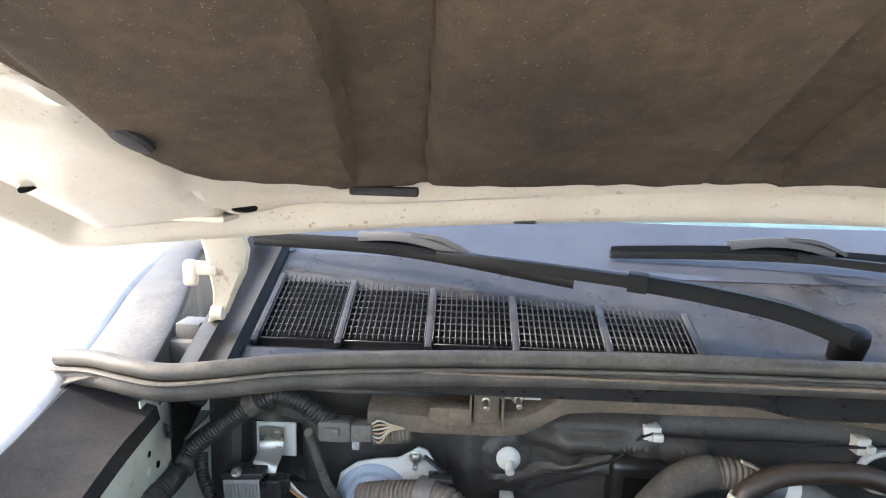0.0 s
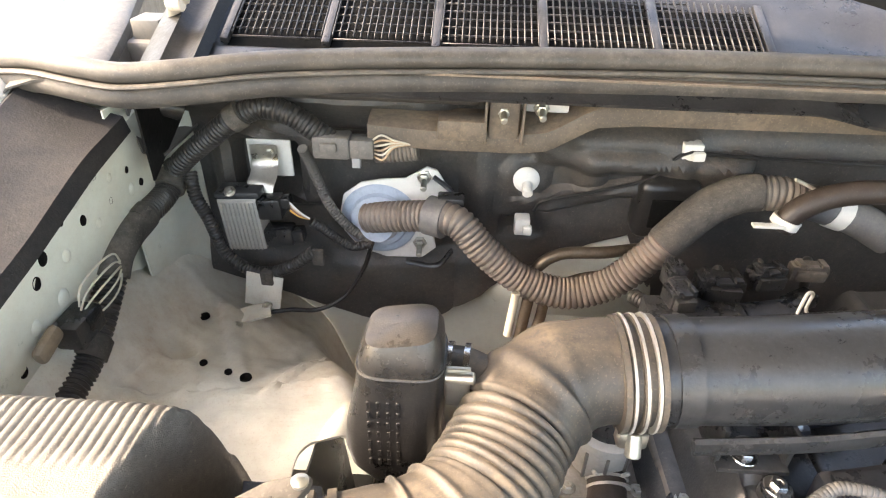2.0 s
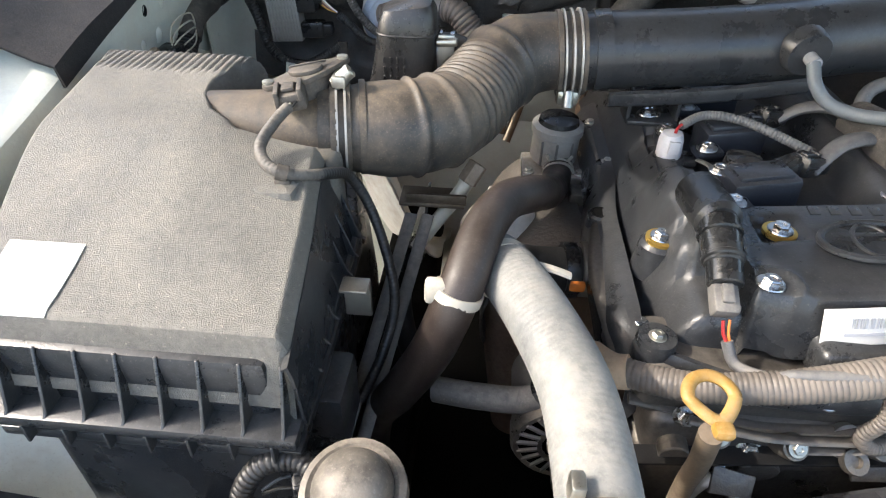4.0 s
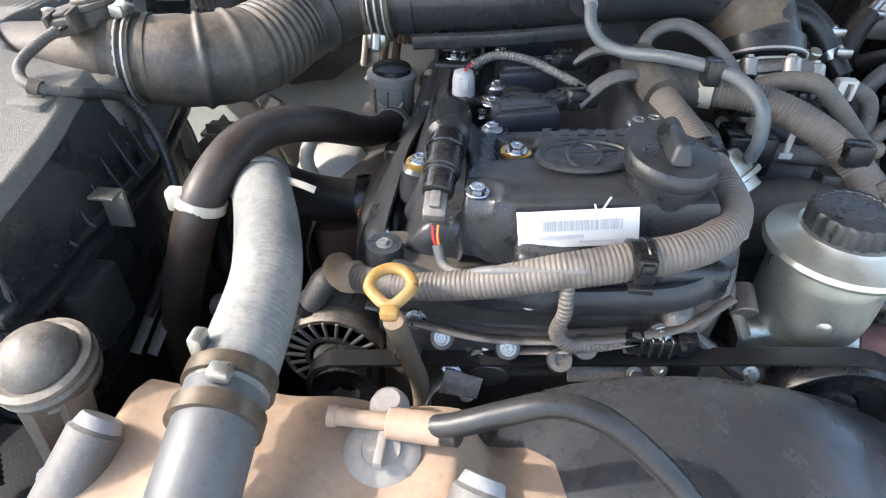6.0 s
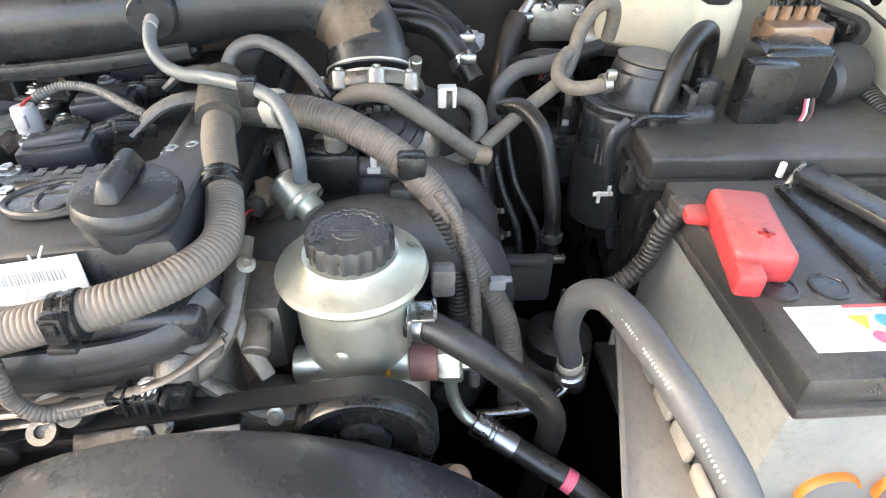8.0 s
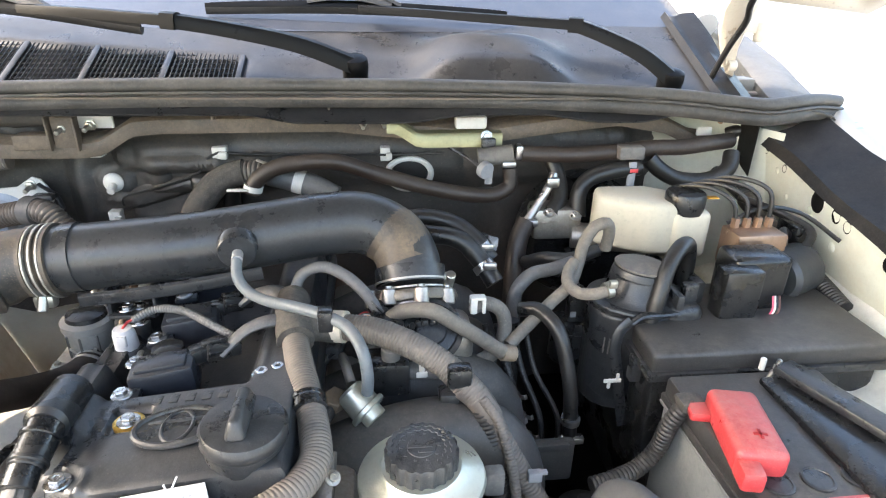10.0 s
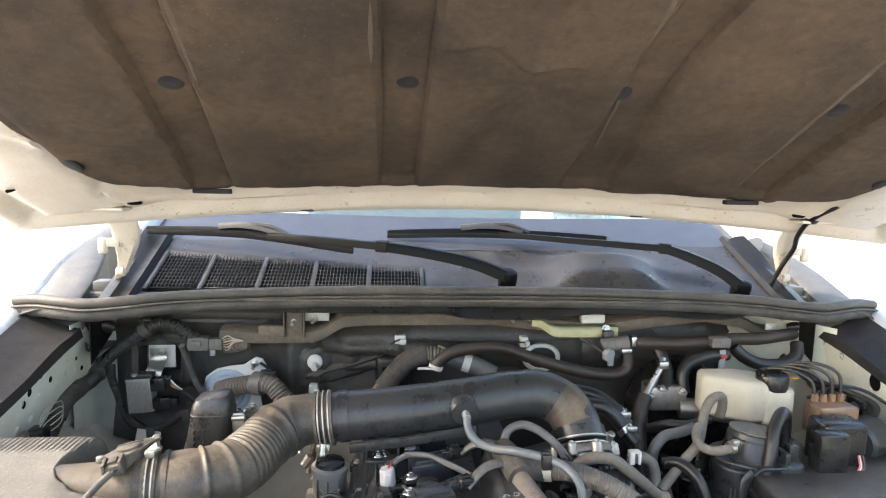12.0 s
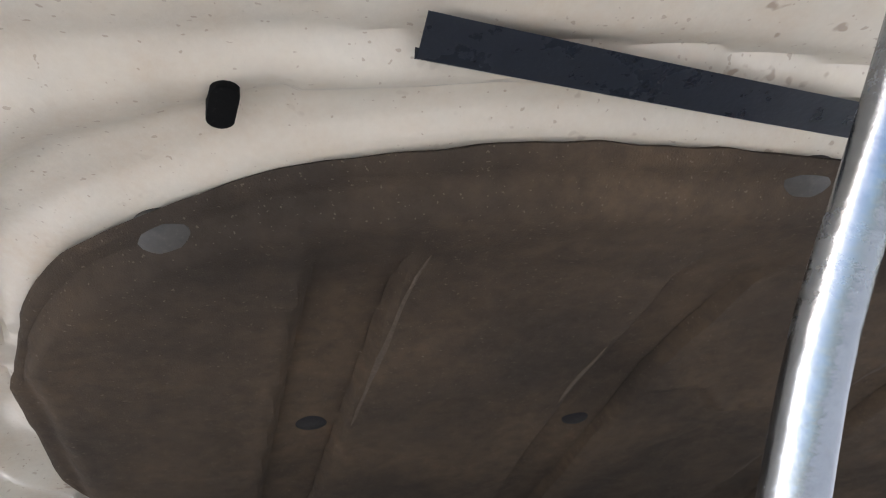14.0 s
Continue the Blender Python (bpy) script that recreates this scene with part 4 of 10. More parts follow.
for x, y in ((-0.391, 0.238), (-0.116, 0.254), (0.162, 0.256), (0.443, 0.247), (-0.486, -0.013), (-0.575, 0.375), (-0.122, -0.089), (0.546, -0.013), (0.635, 0.375), (0.182, -0.089)):
    q = (x - HC) / 1.282 + 0.5
    f, r = soft(HALF(x), PAD_X, PAD_FRONT), soft(HALF(x), PAD_X, PAD_REAR)
    d = hood_z(x, y) - pad_fn(q, (y - f) / (r - f))[2] + 0.002
    k = 1.0 if y > 0.2 else 1.1
    e = 0.016 if y > 0.2 else 0.03
    a, b = Vector(pad_at(x + e, y)) - Vector(pad_at(x - e, y)), Vector(pad_at(x, y + e)) - Vector(pad_at(x, y - 0.2 * e))
    piece("fixing_cap", CAP_DARK if y > 0.2 else CAP_GREY, hood, axis_matrix(under_hood(x, y, d + (0.0 if y > 0.2 else 0.001)), tuple(a.cross(b).normalized())) @ Matrix.Diagonal((k, k, 1.0, 1)))
for x in (-0.425, 0.485):
    part("pad_tab", Geo().box(under_hood(x, 0.510, 0.016), (0.060, 0.016, 0.008), 0.002), M_FLAP, hood)
for x in (-0.563, 0.623):
    ob = new("hole", HOLE_MESH)
    ob.parent = hood
    ob.matrix_basis = Matrix.Translation(-where(hood)) @ axis_matrix(under_hood(x, 0.545, 0.0045), (0, 0.42, -1)) @ Matrix.Diagonal((0.0125, 0.006, 1, 1))
for x, y, rx, ry in ((-0.735, 0.291, 0.010, 0.014), (-0.690, 0.16, 0.006, 0.008), (-0.657, 0.114, 0.007, 0.012), (-0.70, 0.45, 0.006, 0.009)):
    for sx in (x, 0.06 - x):
        ob = new("hole", HOLE_MESH)
        ob.parent = hood
        ob.matrix_basis = Matrix.Translation(-where(hood)) @ axis_matrix(Vector(hood_at(sx, y)) - Vector((0, 0, 0.0015)), (0.1 if sx < 0 else -0.1, 0.42, -1)) @ Matrix.Diagonal((rx, ry, 1, 1))
STADIUM = [(0.0062 * math.cos(a), (0.0070 if math.sin(a) > 0 else -0.0070) + 0.0062 * math.sin(a)) for a in [math.pi * (k + 0.5) / 8 for k in range(16)]]
for x, s in ((-0.45, 0.2), (0.51, -0.2)):
    m_ = Matrix.Translation(under_hood(x, -0.110, 0.0)) @ Matrix.Rotation(s, 4, "Z") @ Matrix.Rotation(-0.22, 4, "X") @ Matrix.Rotation(-0.115 if x < 0 else 0.115, 4, "Y")
    # solid oval, its near-black colour stands for shade inside the slot
    part("slot", Geo().prism(STADIUM, -0.0075, 0.004, 0.0, m_), M_DARK, hood, "near-black oval painted as a slot's shaded depth")
for x in (-0.289, 0.344):
    part("rubber_bumper", Geo().box((x, 0.626, hood_z(x, 0.626) - 0.004), (0.026, 0.012, 0.010), 0.003), M_BLACKC, hood, "small black rubber bumper")
g = Geo().grid(lambda t, k: (lambda x: (x, -0.176 + 0.16 * (x + 0.372) * (0.425 - x) + [0.0, 0.022, 0.027, 0.0265][k], 0))(-0.372 + t * 0.797), lin(0, 1, 60), list(range(4)))
g.v = [(x, y, hood_z(x, y) - 0.010 - 0.006 * math.sin(1 + i % 4)) for i, (x, y, z) in enumerate(g.v)]
part("seal_strip", g, M_COIL, hood, "dark rubber strip along the front of the hood")

# hinges
for flip in (False, True):
    rows = [(0.590, 1.312, -0.612, 0.024), (0.602, 1.300, -0.613, 0.024), (0.618, 1.276, -0.613, 0.025), (0.636, 1.247, -0.620, 0.021), (0.650, 1.220, -0.629, 0.013), (0.662, 1.190, -0.640, 0.008)]

    def plate(s, k):
        y, z, xc, hw = [pick(s, [0, 0.15, 0.35, 0.6, 0.8, 1], [r[i] for r in rows]) for i in range(4)]
        return (xc + hw * [-1, -0.97, -0.75, 0, 0.75, 0.97, 1][k], y + [0.016, 0.004, 0, 0.001, 0, 0.004, 0.012][k], z)
    part("hinge_arm", flipped(Geo().grid(plate, lin(0, 1, 24), list(range(7)), 0.003), flip), M_PAINT, hood)
    part("hinge_mount", flipped(Geo().box((-0.618, 0.575, 1.318), (0.070, 0.06, 0.006), 0.002), flip), M_PAINT, hood)
    part("hinge_stop", flipped(Geo().box((-0.658, 0.634, 1.246), (0.016, 0.012, 0.030), 0.005, None, 3).box((-0.643, 0.634, 1.252), (0.03, 0.006, 0.016), 0.002), flip), M_PAINT, hood)
    part("hinge_link", flipped(Geo().tube([(-0.640, 0.662, 1.200), (-0.655, 0.685, 1.175), (-0.672, 0.71, 1.14)], 0.007, 10, 0.006, flat=0.5).cyl((-0.646, 0.660, 1.194), (-0.632, 0.660, 1.194), 0.009), flip), M_PAINT, hood)
    # base shares the pocket's grey, darkened in place of hood shade
    g = Geo().box((-0.690, 0.715, 1.115), (0.050, 0.075, 0.070), 0.006)
    g.box((-0.690, 0.690, 1.158), (0.030, 0.004, 0.022), 0.001).box((-0.690, 0.705, 1.168), (0.030, 0.032, 0.003), 0.001)
    part("hinge_base", flipped(g, flip), M_POCKET, hood, "steel hinge base in grey darkened for shade")
    part("hinge_bolt", flipped(Geo().bolt((-0.705, 0.74, 1.150), UP, 0.007, 0.008), flip), M_STEEL, hood)
    # black corner trim between the cowl and the hinge pocket
    g = Geo()
    g.grid(lambda y, k: ([-0.605, -0.612, -0.622, -0.634, -0.644, -0.668, -0.672, -0.672][k], y, cowl_z(y) + [0.004, 0.014, 0.006, 0.006, 0.012, 0.004 + 0.010 * smooth(0.72, 0.80, y), -0.002, -0.10][k]), lin(0.60, 0.86, 16), list(range(8)), 0.002)
    solid("cowl_side_seal", flipped(g, flip), M_TRIM, "black plastic corner trim beside the hood hinge", "trim", kind="structure")
    edge_x = lambda y: pick(y, [0.60, 0.70, 0.80, 0.95, 1.2], [-0.694, -0.714, -0.742, -0.795, -0.83])
    top = lambda y: pick(y, [0.60, 0.70, 0.80, 0.95, 1.2], [1.142, 1.166, 1.186, 1.210, 1.250])
    g = Geo().grid(lambda y, k: ([-0.670, -0.672, edge_x(y) + 0.008, edge_x(y) + 0.004, edge_x(y) + 0.001][k], y, [1.05, 1.046, 1.050, 1.075, top(y) - 0.010][k]), lin(0.628, 1.2, 30), list(range(5)), 0.002)
    solid("hinge_pocket", flipped(g, flip), M_POCKET, "painted steel pocket around the hood hinge, grey darkened for shade", "hinge pocket", kind="structure")
    out = lambda y, t: edge_x(y) + (-0.779 + crest_out(y) - edge_x(y)) * t
    g = Geo().grid(lambda y, k: ([edge_x(y) + 0.002, edge_x(y), edge_x(y) - 0.004, out(y, 0.3), out(y, 0.65), out(y, 0.95), out(y, 1.0)][k], y, [top(y) - 0.012, top(y) - 0.003, top(y), top(y) + 0.3 * (crest(y) - top(y)) + 0.003, top(y) + 0.65 * (crest(y) - top(y)) + 0.003, crest(y) - 0.001, crest(y) - 0.006][k]), lin(0.585, 1.2, 40), list(range(7)), 0.002)
    solid("fender_cover", flipped(g, flip), M_COVERG, "dusty black plastic cover between hinge and fender edge", "cover", kind="structure")
    # things in the pocket: stud, block and drain rubber
    part("pocket_stud", flipped(Geo().cyl((-0.688, 0.78, 1.06), (-0.688, 0.78, 1.118), 0.010, 0.009).lathe([(0.014, 0), (0.014, 0.004), (0.011, 0.010), (0.0, 0.011)], (-0.688, 0.78, 1.116), UP, 18), flip), M_STEELD, hood, "grimy stud in the hinge pocket")
    part("pocket_block", flipped(Geo().box((-0.668, 0.705, 1.118), (0.030, 0.030, 0.024), 0.004, Matrix.Identity(4), 2), flip), M_CREAMP, hood, "cream plastic block in the hinge pocket")
    part("pocket_foam", flipped(Geo().box((-0.660, 0.682, 1.108), (0.024, 0.022, 0.020), 0.005), flip), M_COPPER, hood, "brown foam piece in the hinge pocket")
    part("pocket_rubber", flipped(Geo().tube([(-0.705, 0.655, 1.085), (-0.690, 0.650, 1.095), (-0.672, 0.652, 1.093), (-0.660, 0.662, 1.085)], 0.011, 12), flip), M_HOSE, hood, "black drain rubber in the hinge pocket")

# washer hose at the hinge
wash = thing("washer_hose", (0.655, 0.60, 1.20), "thin black washer hose hanging from the hood", "hose")
part("hose", Geo().tube([(0.662, 0.495, 1.352), (0.654, 0.53, 1.334), (0.655, 0.565, 1.314), (0.660, 0.595, 1.285), (0.671, 0.615, 1.262), (0.668, 0.64, 1.225), (0.672, 0.68, 1.17), (0.675, 0.70, 1.12)], 0.0048, 10), M_HOSE, wash)
part("grommet", Geo().lathe([(0.018, -0.004), (0.016, 0.002), (0.008, 0.006)], (0.655, 0.560, 1.322), (0, 0.4, -1), 20), M_HOSE, wash)

# prop rod
rod = thing("hood_prop_rod", (-0.502, -0.184, 0.86), "bright steel hood prop rod", "prop rod")
ROD = [(-0.502, -0.184, 0.87), (-0.432, -0.215, 1.105), (-0.350, -0.2513, 1.373), (-0.3275, -0.2613, 1.448), (-0.3175, -0.2665, 1.481), (-0.307, -0.2755, 1.513), (-0.264, -0.316, 1.654)]
part("rod", Geo().tube(ROD, 0.0052, 26, 0.012), M_ROD, rod, "polished steel tube, slightly bent")
part("foot", Geo().box(ROD[0], (0.03, 0.04, 0.03), 0.005), M_BLACK, rod)


# ---- wipers ----
def strip(pts, prof, step=0.012):
    """A bar with the cross-section prof(s), a list of (across, up) pairs, along a smooth line."""
    line = spline(pts, step)
    rows, s = [], 0.0
    for i, p in enumerate(line):
        d = (line[min(i + 1, len(line) - 1)] - line[max(i - 1, 0)]).normalized()
        side = d.cross(Vector((0, 0, 1))).normalized()
        up = side.cross(d)
        if i:
            s += (p - line[i - 1]).length
        rows.append([p + side * a + up * b for a, b in prof(s)])
    n = len(rows[0])
    fs = [(i * n + k, i * n + (k + 1) % n, (i + 1) * n + (k + 1) % n, (i + 1) * n + k) for i in range(len(rows) - 1) for k in range(n)]
    fs += [tuple(reversed(range(n))), tuple(range((len(rows) - 1) * n, len(rows) * n))]
    return Geo().add([v for r in rows for v in r], fs)


def wiper(name_at, arm, blade):
    w = thing("windshield_wiper", name_at, "black windshield wiper resting above the cowl", "wiper", "windshield wipers")
    p0, p1, p2, p3 = [Vector(p) for p in arm]
    part("pivot", Geo().lathe([(0.018, -0.03), (0.020, 0.0), (0.018, 0.010), (0.010, 0.014), (0.0, 0.0145)], p0, (0, -0.3, 1), 24), M_WIPER, w)
    L = (p1 - p0).length
    chan = lambda h, t: [(-h, -t), (-h, t * 0.2), (-h * 0.82, t * 0.8), (-h * 0.2, t), (h * 0.4, t * 0.9), (h * 0.9, t * 0.3), (h, -t)]
    part("arm", strip([p0, p0.lerp(p1, 0.3) + Vector((0, 0, 0.010)), p0.lerp(p1, 0.7) + Vector((0, 0, 0.007)), p1], lambda s: chan(0.0165 - 0.005 * min(1, s / L), 0.0125 - 0.0025 * min(1, s / L))), M_WIPER, w)
    q = (p2 - p1).normalized()
    part("knuckle", strip([p1 - q * 0.010, p1 + q * 0.012], lambda s: chan(0.0125, 0.0115), 0.006), M_WIPER, w)
    part("arm_rod", strip([p1 + q * 0.010, p1.lerp(p2, 0.5), p2, p3], lambda s: chan(0.0100 - 0.010 * s, 0.0078 - 0.006 * s)), M_WIPER, w)
    b = [Vector(p) for p in blade]
    M = b[1]
    dn = Vector((0, 0.003, -0.010))
    tot = (b[1] - b[0]).length + (b[2] - b[1]).length
    swell = lambda s: 0.35 + 0.65 * math.sin(math.pi * min(1, max(0, s / tot))) ** 0.5
    bl = part("blade", strip(b, lambda s: [(-0.007 * swell(s), -0.004), (-0.006 * swell(s), 0.001), (-0.002, 0.0065 * swell(s)), (0.002, 0.0065 * swell(s)), (0.0055 * swell(s), 0.001), (0.0065 * swell(s), -0.004)]), M_WIPER, w, "black plastic spoiler blade")
    part("rubber", strip([p + dn for p in b], lambda s: [(-0.005, 0.006), (-0.0045, 0.0), (-0.0016, -0.005), (0.0016, -0.005), (0.0045, 0.0), (0.005, 0.006)]), M_HOSE, bl, "black wiper rubber")
    u = (b[2] - b[0]).normalized()
    part("bracket", strip([M - u * 0.055 + Vector((0, 0, 0.009)), M + Vector((0, -0.002, 0.016)), M + u * 0.045 + Vector((0, -0.002, 0.013)), M + u * 0.085 + Vector((0, -0.003, 0.004))], lambda s: [(-0.0095, -0.008), (-0.0085, 0.002), (-0.004, 0.004), (0.005, 0.004), (0.0085, 0.0), (0.009, -0.008)]), M_SPOILER, bl, "grey adapter cap")
    part("hook", strip([M + u * 0.02 + Vector((0, -0.004, 0.020)), M + u * 0.06 + Vector((0, -0.006, 0.018)), M + u * 0.10 + Vector((0, -0.006, 0.002))], lambda s: [(-0.006, -0.003), (-0.005, 0.002), (0.005, 0.002), (0.006, -0.003)]), M_SPOILER, bl, "worn adapter hook")


wiper((0.100, 0.676, 1.18), [(0.104, 0.672, 1.190), (-0.147, 0.672, 1.248), (-0.30, 0.722, 1.255), (-0.385, 0.757, 1.256)], [(-0.652, 0.822, 1.264), (-0.44, 0.782, 1.262), (-0.21, 0.730, 1.238)])
wiper((0.590, 0.66, 1.15), [(0.590, 0.652, 1.176), (0.446, 0.703, 1.248), (0.25, 0.765, 1.256), (0.11, 0.812, 1.262)], [(-0.14, 0.835, 1.262), (0.08, 0.830, 1.266), (0.36, 0.818, 1.258)])


# ---- air intake ----
def ring_clamp(parent, p, axis, r, mat, w=0.006, name="clamp"):
    return part(name, Geo().lathe([(r, -w / 2), (r + 0.0018, -w / 2), (r + 0.0018, w / 2), (r, w / 2)], p, axis, 28), mat, parent, "bright steel band clamp")


def air_cleaner():
    t = thing("air_cleaner", (-0.55, 0.16, 0.76), "dusty black plastic air cleaner box with ribbed lid", "air cleaner")
    # lid: a rounded block that bulges at the rear, with a bay cut for the outlet
    XS, YS = lin(0, 1, 48), lin(0, 1, 60)

    def lid(u, v):
        y = 0.0 + 0.362 * v
        xl = -0.620 - 0.20 * y
        xr = -0.410 - 0.040 * v
        x = xl + (xr - xl) * u
        w = xr - xl
        e = min(u * w, v * 0.362)
        z = 0.978 + 0.042 * smooth(0.0, 0.5, v) - 0.004 * (u - 0.5) ** 2 - 0.016 * smooth(0.55, 1.0, u) * smooth(0.05, 0.35, v) - 0.014 * (1 - smooth(-0.002, 0.009, (1 - u) * w)) ** 1.5
        z -= 0.052 * (1 - smooth(-0.002, 0.016, e)) ** 1.5 + 0.090 * (1 - smooth(0, 0.045, (1 - v) * 0.362)) ** 1.8
        bay = smooth(-0.016, 0.012, x - pick(y, [0.195, 0.21, 0.235, 0.26, 0.30, 0.345], [-0.492, -0.512, -0.526, -0.531, -0.527, -0.508])) * smooth(0.184, 0.208, y)
        z -= 0.095 * bay
        rib = smooth(0.272, 0.292, y) * (1 - smooth(0.0, 0.3, bay)) * smooth(0.0, 0.012, x - xl)
        z -= 0.0019 * rib * (0.5 + 0.5 * math.cos(2 * math.pi * x / 0.0068)) ** 2
        return (x, y, z)
    g = Geo().grid(lid, lin(0, 1, 260), lin(0, 1, 90), 0.003)
    part("lid", g, M_LID, t, "pebbled grey-black lid, pale with dust")
    g = Geo()
    base = [(-0.60, -0.006), (-0.408, -0.006), (-0.412, 0.20), (-0.45, 0.345), (-0.695, 0.345)]
    g.prism([(x * 1.015 + 0.008, y * 1.03 - 0.010) for x, y in base], 0.908, 0.918, 0.003)
    g.prism([(x * 1.012 + 0.006, y * 1.03 - 0.004) for x, y in base], 0.890, 0.899, 0.002)
    part("flange", g, M_BLACK, t)
    g = Geo().prism([(-0.598, 0.002), (-0.424, 0.002), (-0.428, 0.195), (-0.52, 0.20), (-0.54, 0.30), (-0.672, 0.30)], 0.905, 0.962, 0.006)
    part("lid_wall", g, M_BLACK, t)
    def skirt(y, k):
        v = y / 0.362
        z = 0.978 + 0.042 * smooth(0.0, 0.5, v) - 0.016 * smooth(0.05, 0.35, v)
        return (-0.410 - 0.040 * v + [-0.004, 0.0006, 0.003, 0.006 + 0.02 * v][k], y, [z - 0.016, z - 0.0125, z - 0.022, 0.914][k])
    part("side_skirt", Geo().grid(skirt, lin(0.0, 0.205, 30), list(range(4)), -0.002), M_BLACK, t, "black sloping side of the lid")
    gusset = lambda m: Geo().prism([(0.0, 0.0), (0.020, 0.0), (0.016, 0.004), (0.002, 0.046), (0.0, 0.046)], -0.0011, 0.0011, 0.0004, m, 1)
    for i in range(8):
        part("rib", gusset(Matrix.Translation((-0.586 + 0.0245 * i, 0.004, 0.916)) @ Matrix(((0, 0, 1, 0), (-1, 0, 0, 0), (0, 1, 0, 0), (0, 0, 0, 1)))), M_BLACK, t)
    for i in range(8):
        part("rib", gusset(Matrix.Translation((-0.424, 0.016 + 0.0245 * i, 0.916)) @ Matrix(((1, 0, 0, 0), (0, 0, -1, 0), (0, 1, 0, 0), (0, 0, 0, 1)))), M_BLACK, t)
    for i in range(7):
        part("rib", Geo().box((-0.578 + 0.026 * i, -0.010, 0.903), (0.002, 0.014, 0.016), 0.0005, None, 1), M_BLACK, t)
    g = Geo().prism([(-0.59, 0.005), (-0.418, 0.005), (-0.422, 0.195), (-0.46, 0.335), (-0.68, 0.335)], 0.765, 0.895, 0.01)
    g.box((-0.410, 0.06, 0.86), (0.035, 0.05, 0.06), 0.006)
    part("lower_box", g, M_BLACK, t)
    part("outlet_shroud", Geo().prism([(-0.484, 0.172), (-0.432, 0.170), (-0.422, 0.178), (-0.420, 0.206), (-0.428, 0.216), (-0.484, 0.216)], 0.92, 0.992, 0.010, None, 3), M_LID, t, "pebbled step beside the outlet")
    part("cable_ledge", Geo().prism([(-0.470, 0.122), (-0.438, 0.122), (-0.434, 0.152), (-0.470, 0.154)], 0.97, 1.0005, 0.004, None, 2), M_LID, t, "step carrying the cable clip")
    part("clip", Geo().box((-0.393, 0.105, 0.925), (0.020, 0.004, 0.035), 0.001).box((-0.393, 0.098, 0.942), (0.020, 0.016, 0.003), 0.001), M_ZINC, t, "bright steel spring clip")
    def sticker(x, y):
        v = y / 0.362
        xl = -0.620 - 0.20 * y
        return (x, y, lid((x - xl) / (-0.410 - 0.040 * v - xl), v)[2] + 0.0012)
    part("label", Geo().grid(sticker, lin(-0.604, -0.554, 8), lin(0.012, 0.064, 10), 0.0008), M_PAPER, t, "plain white sticker")
    part("rear_pipe", Geo().tube([(-0.545, 0.236, 0.984), (-0.50, 0.236, 0.987), (-0.45, 0.238, 0.990), (-0.42, 0.243, 0.992)], 0.0345, 30, 0.006), M_RUBBER, t, "dusty black outlet pipe")
    return t


air_cleaner()

sensor = thing("air_flow_sensor", (-0.452, 0.236, 1.022), "dusty black air flow sensor with plug and cable", "sensor")
m_ = Matrix.Translation((-0.455, 0.238, 1.034)) @ Matrix.Rotation(0.25, 4, "Z") @ Matrix.Rotation(-0.16, 4, "Y")
LENS = [(-0.034, -0.010), (-0.030, -0.015), (-0.012, -0.018), (0.004, -0.016), (0.018, -0.006), (0.036, 0.010), (0.038, 0.016), (0.032, 0.019), (0.014, 0.020), (-0.006, 0.014), (-0.022, 0.002)]
part("body", Geo().prism([(x * 0.85, y * 0.8) for x, y in LENS], -0.022, 0.002, 0.002, m_).prism(LENS, 0.002, 0.007, 0.0015, m_).prism([(0.014 * math.cos(a * 0.3) + 0.002, 0.011 * math.sin(a * 0.3) + 0.001) for a in range(21)], 0.006, 0.0105, 0.0015, m_).box((0.004, 0.006, 0.0105), (0.030, 0.0025, 0.002), 0.0006, m_), M_SENSOR, sensor)
for x, y in ((-0.028, -0.0095), (0.032, 0.0135)):
    part("screw", Geo().lathe([(0.0046, 0), (0.0046, 0.002), (0.002, 0.003)], tuple(m_ @ Vector((x, y, 0.007))), UP, 14), M_ZINC, sensor, "small bright screw")
part("plug", Geo().box((-0.012, -0.026, -0.002), (0.024, 0.022, 0.014), 0.0025, m_).box((-0.021, -0.026, 0.004), (0.004, 0.024, 0.010), 0.001, m_).box((-0.003, -0.026, 0.004), (0.004, 0.024, 0.010), 0.001, m_).box((-0.012, -0.024, 0.007), (0.010, 0.014, 0.003), 0.001, m_), M_SENSOR, sensor)
for i in range(3):
    part("wire", Geo().tube([tuple(m_ @ Vector((-0.017 + 0.005 * i, -0.036, -0.001))), tuple(m_ @ Vector((-0.0145 + 0.002 * i, -0.045, -0.001)))], 0.0011, 6), M_CREAMP if i == 1 else M_HOSE, sensor)
part("cable", Geo().corrugated([tuple(m_ @ Vector((-0.013, -0.043, -0.001))), (-0.462, 0.180, 1.027), (-0.468, 0.155, 1.017), (-0.461, 0.143, 1.011), (-0.448, 0.138, 1.007), (-0.436, 0.143, 1.003), (-0.426, 0.155, 0.997)], 0.0044, 0.0032, 0.06, 10), M_CONDUITG, sensor, "grey cable sleeve")
part("lower_cable", Geo().corrugated([(-0.428, 0.152, 0.998), (-0.421, 0.170, 0.990), (-0.414, 0.190, 0.976), (-0.401, 0.194, 0.948), (-0.384, 0.176, 0.910), (-0.374, 0.150, 0.880), (-0.380, 0.122, 0.85), (-0.398, 0.10, 0.81)], 0.0046, 0.0034, 0.07, 10), M_CONDUITD, sensor, "black cable sleeve")
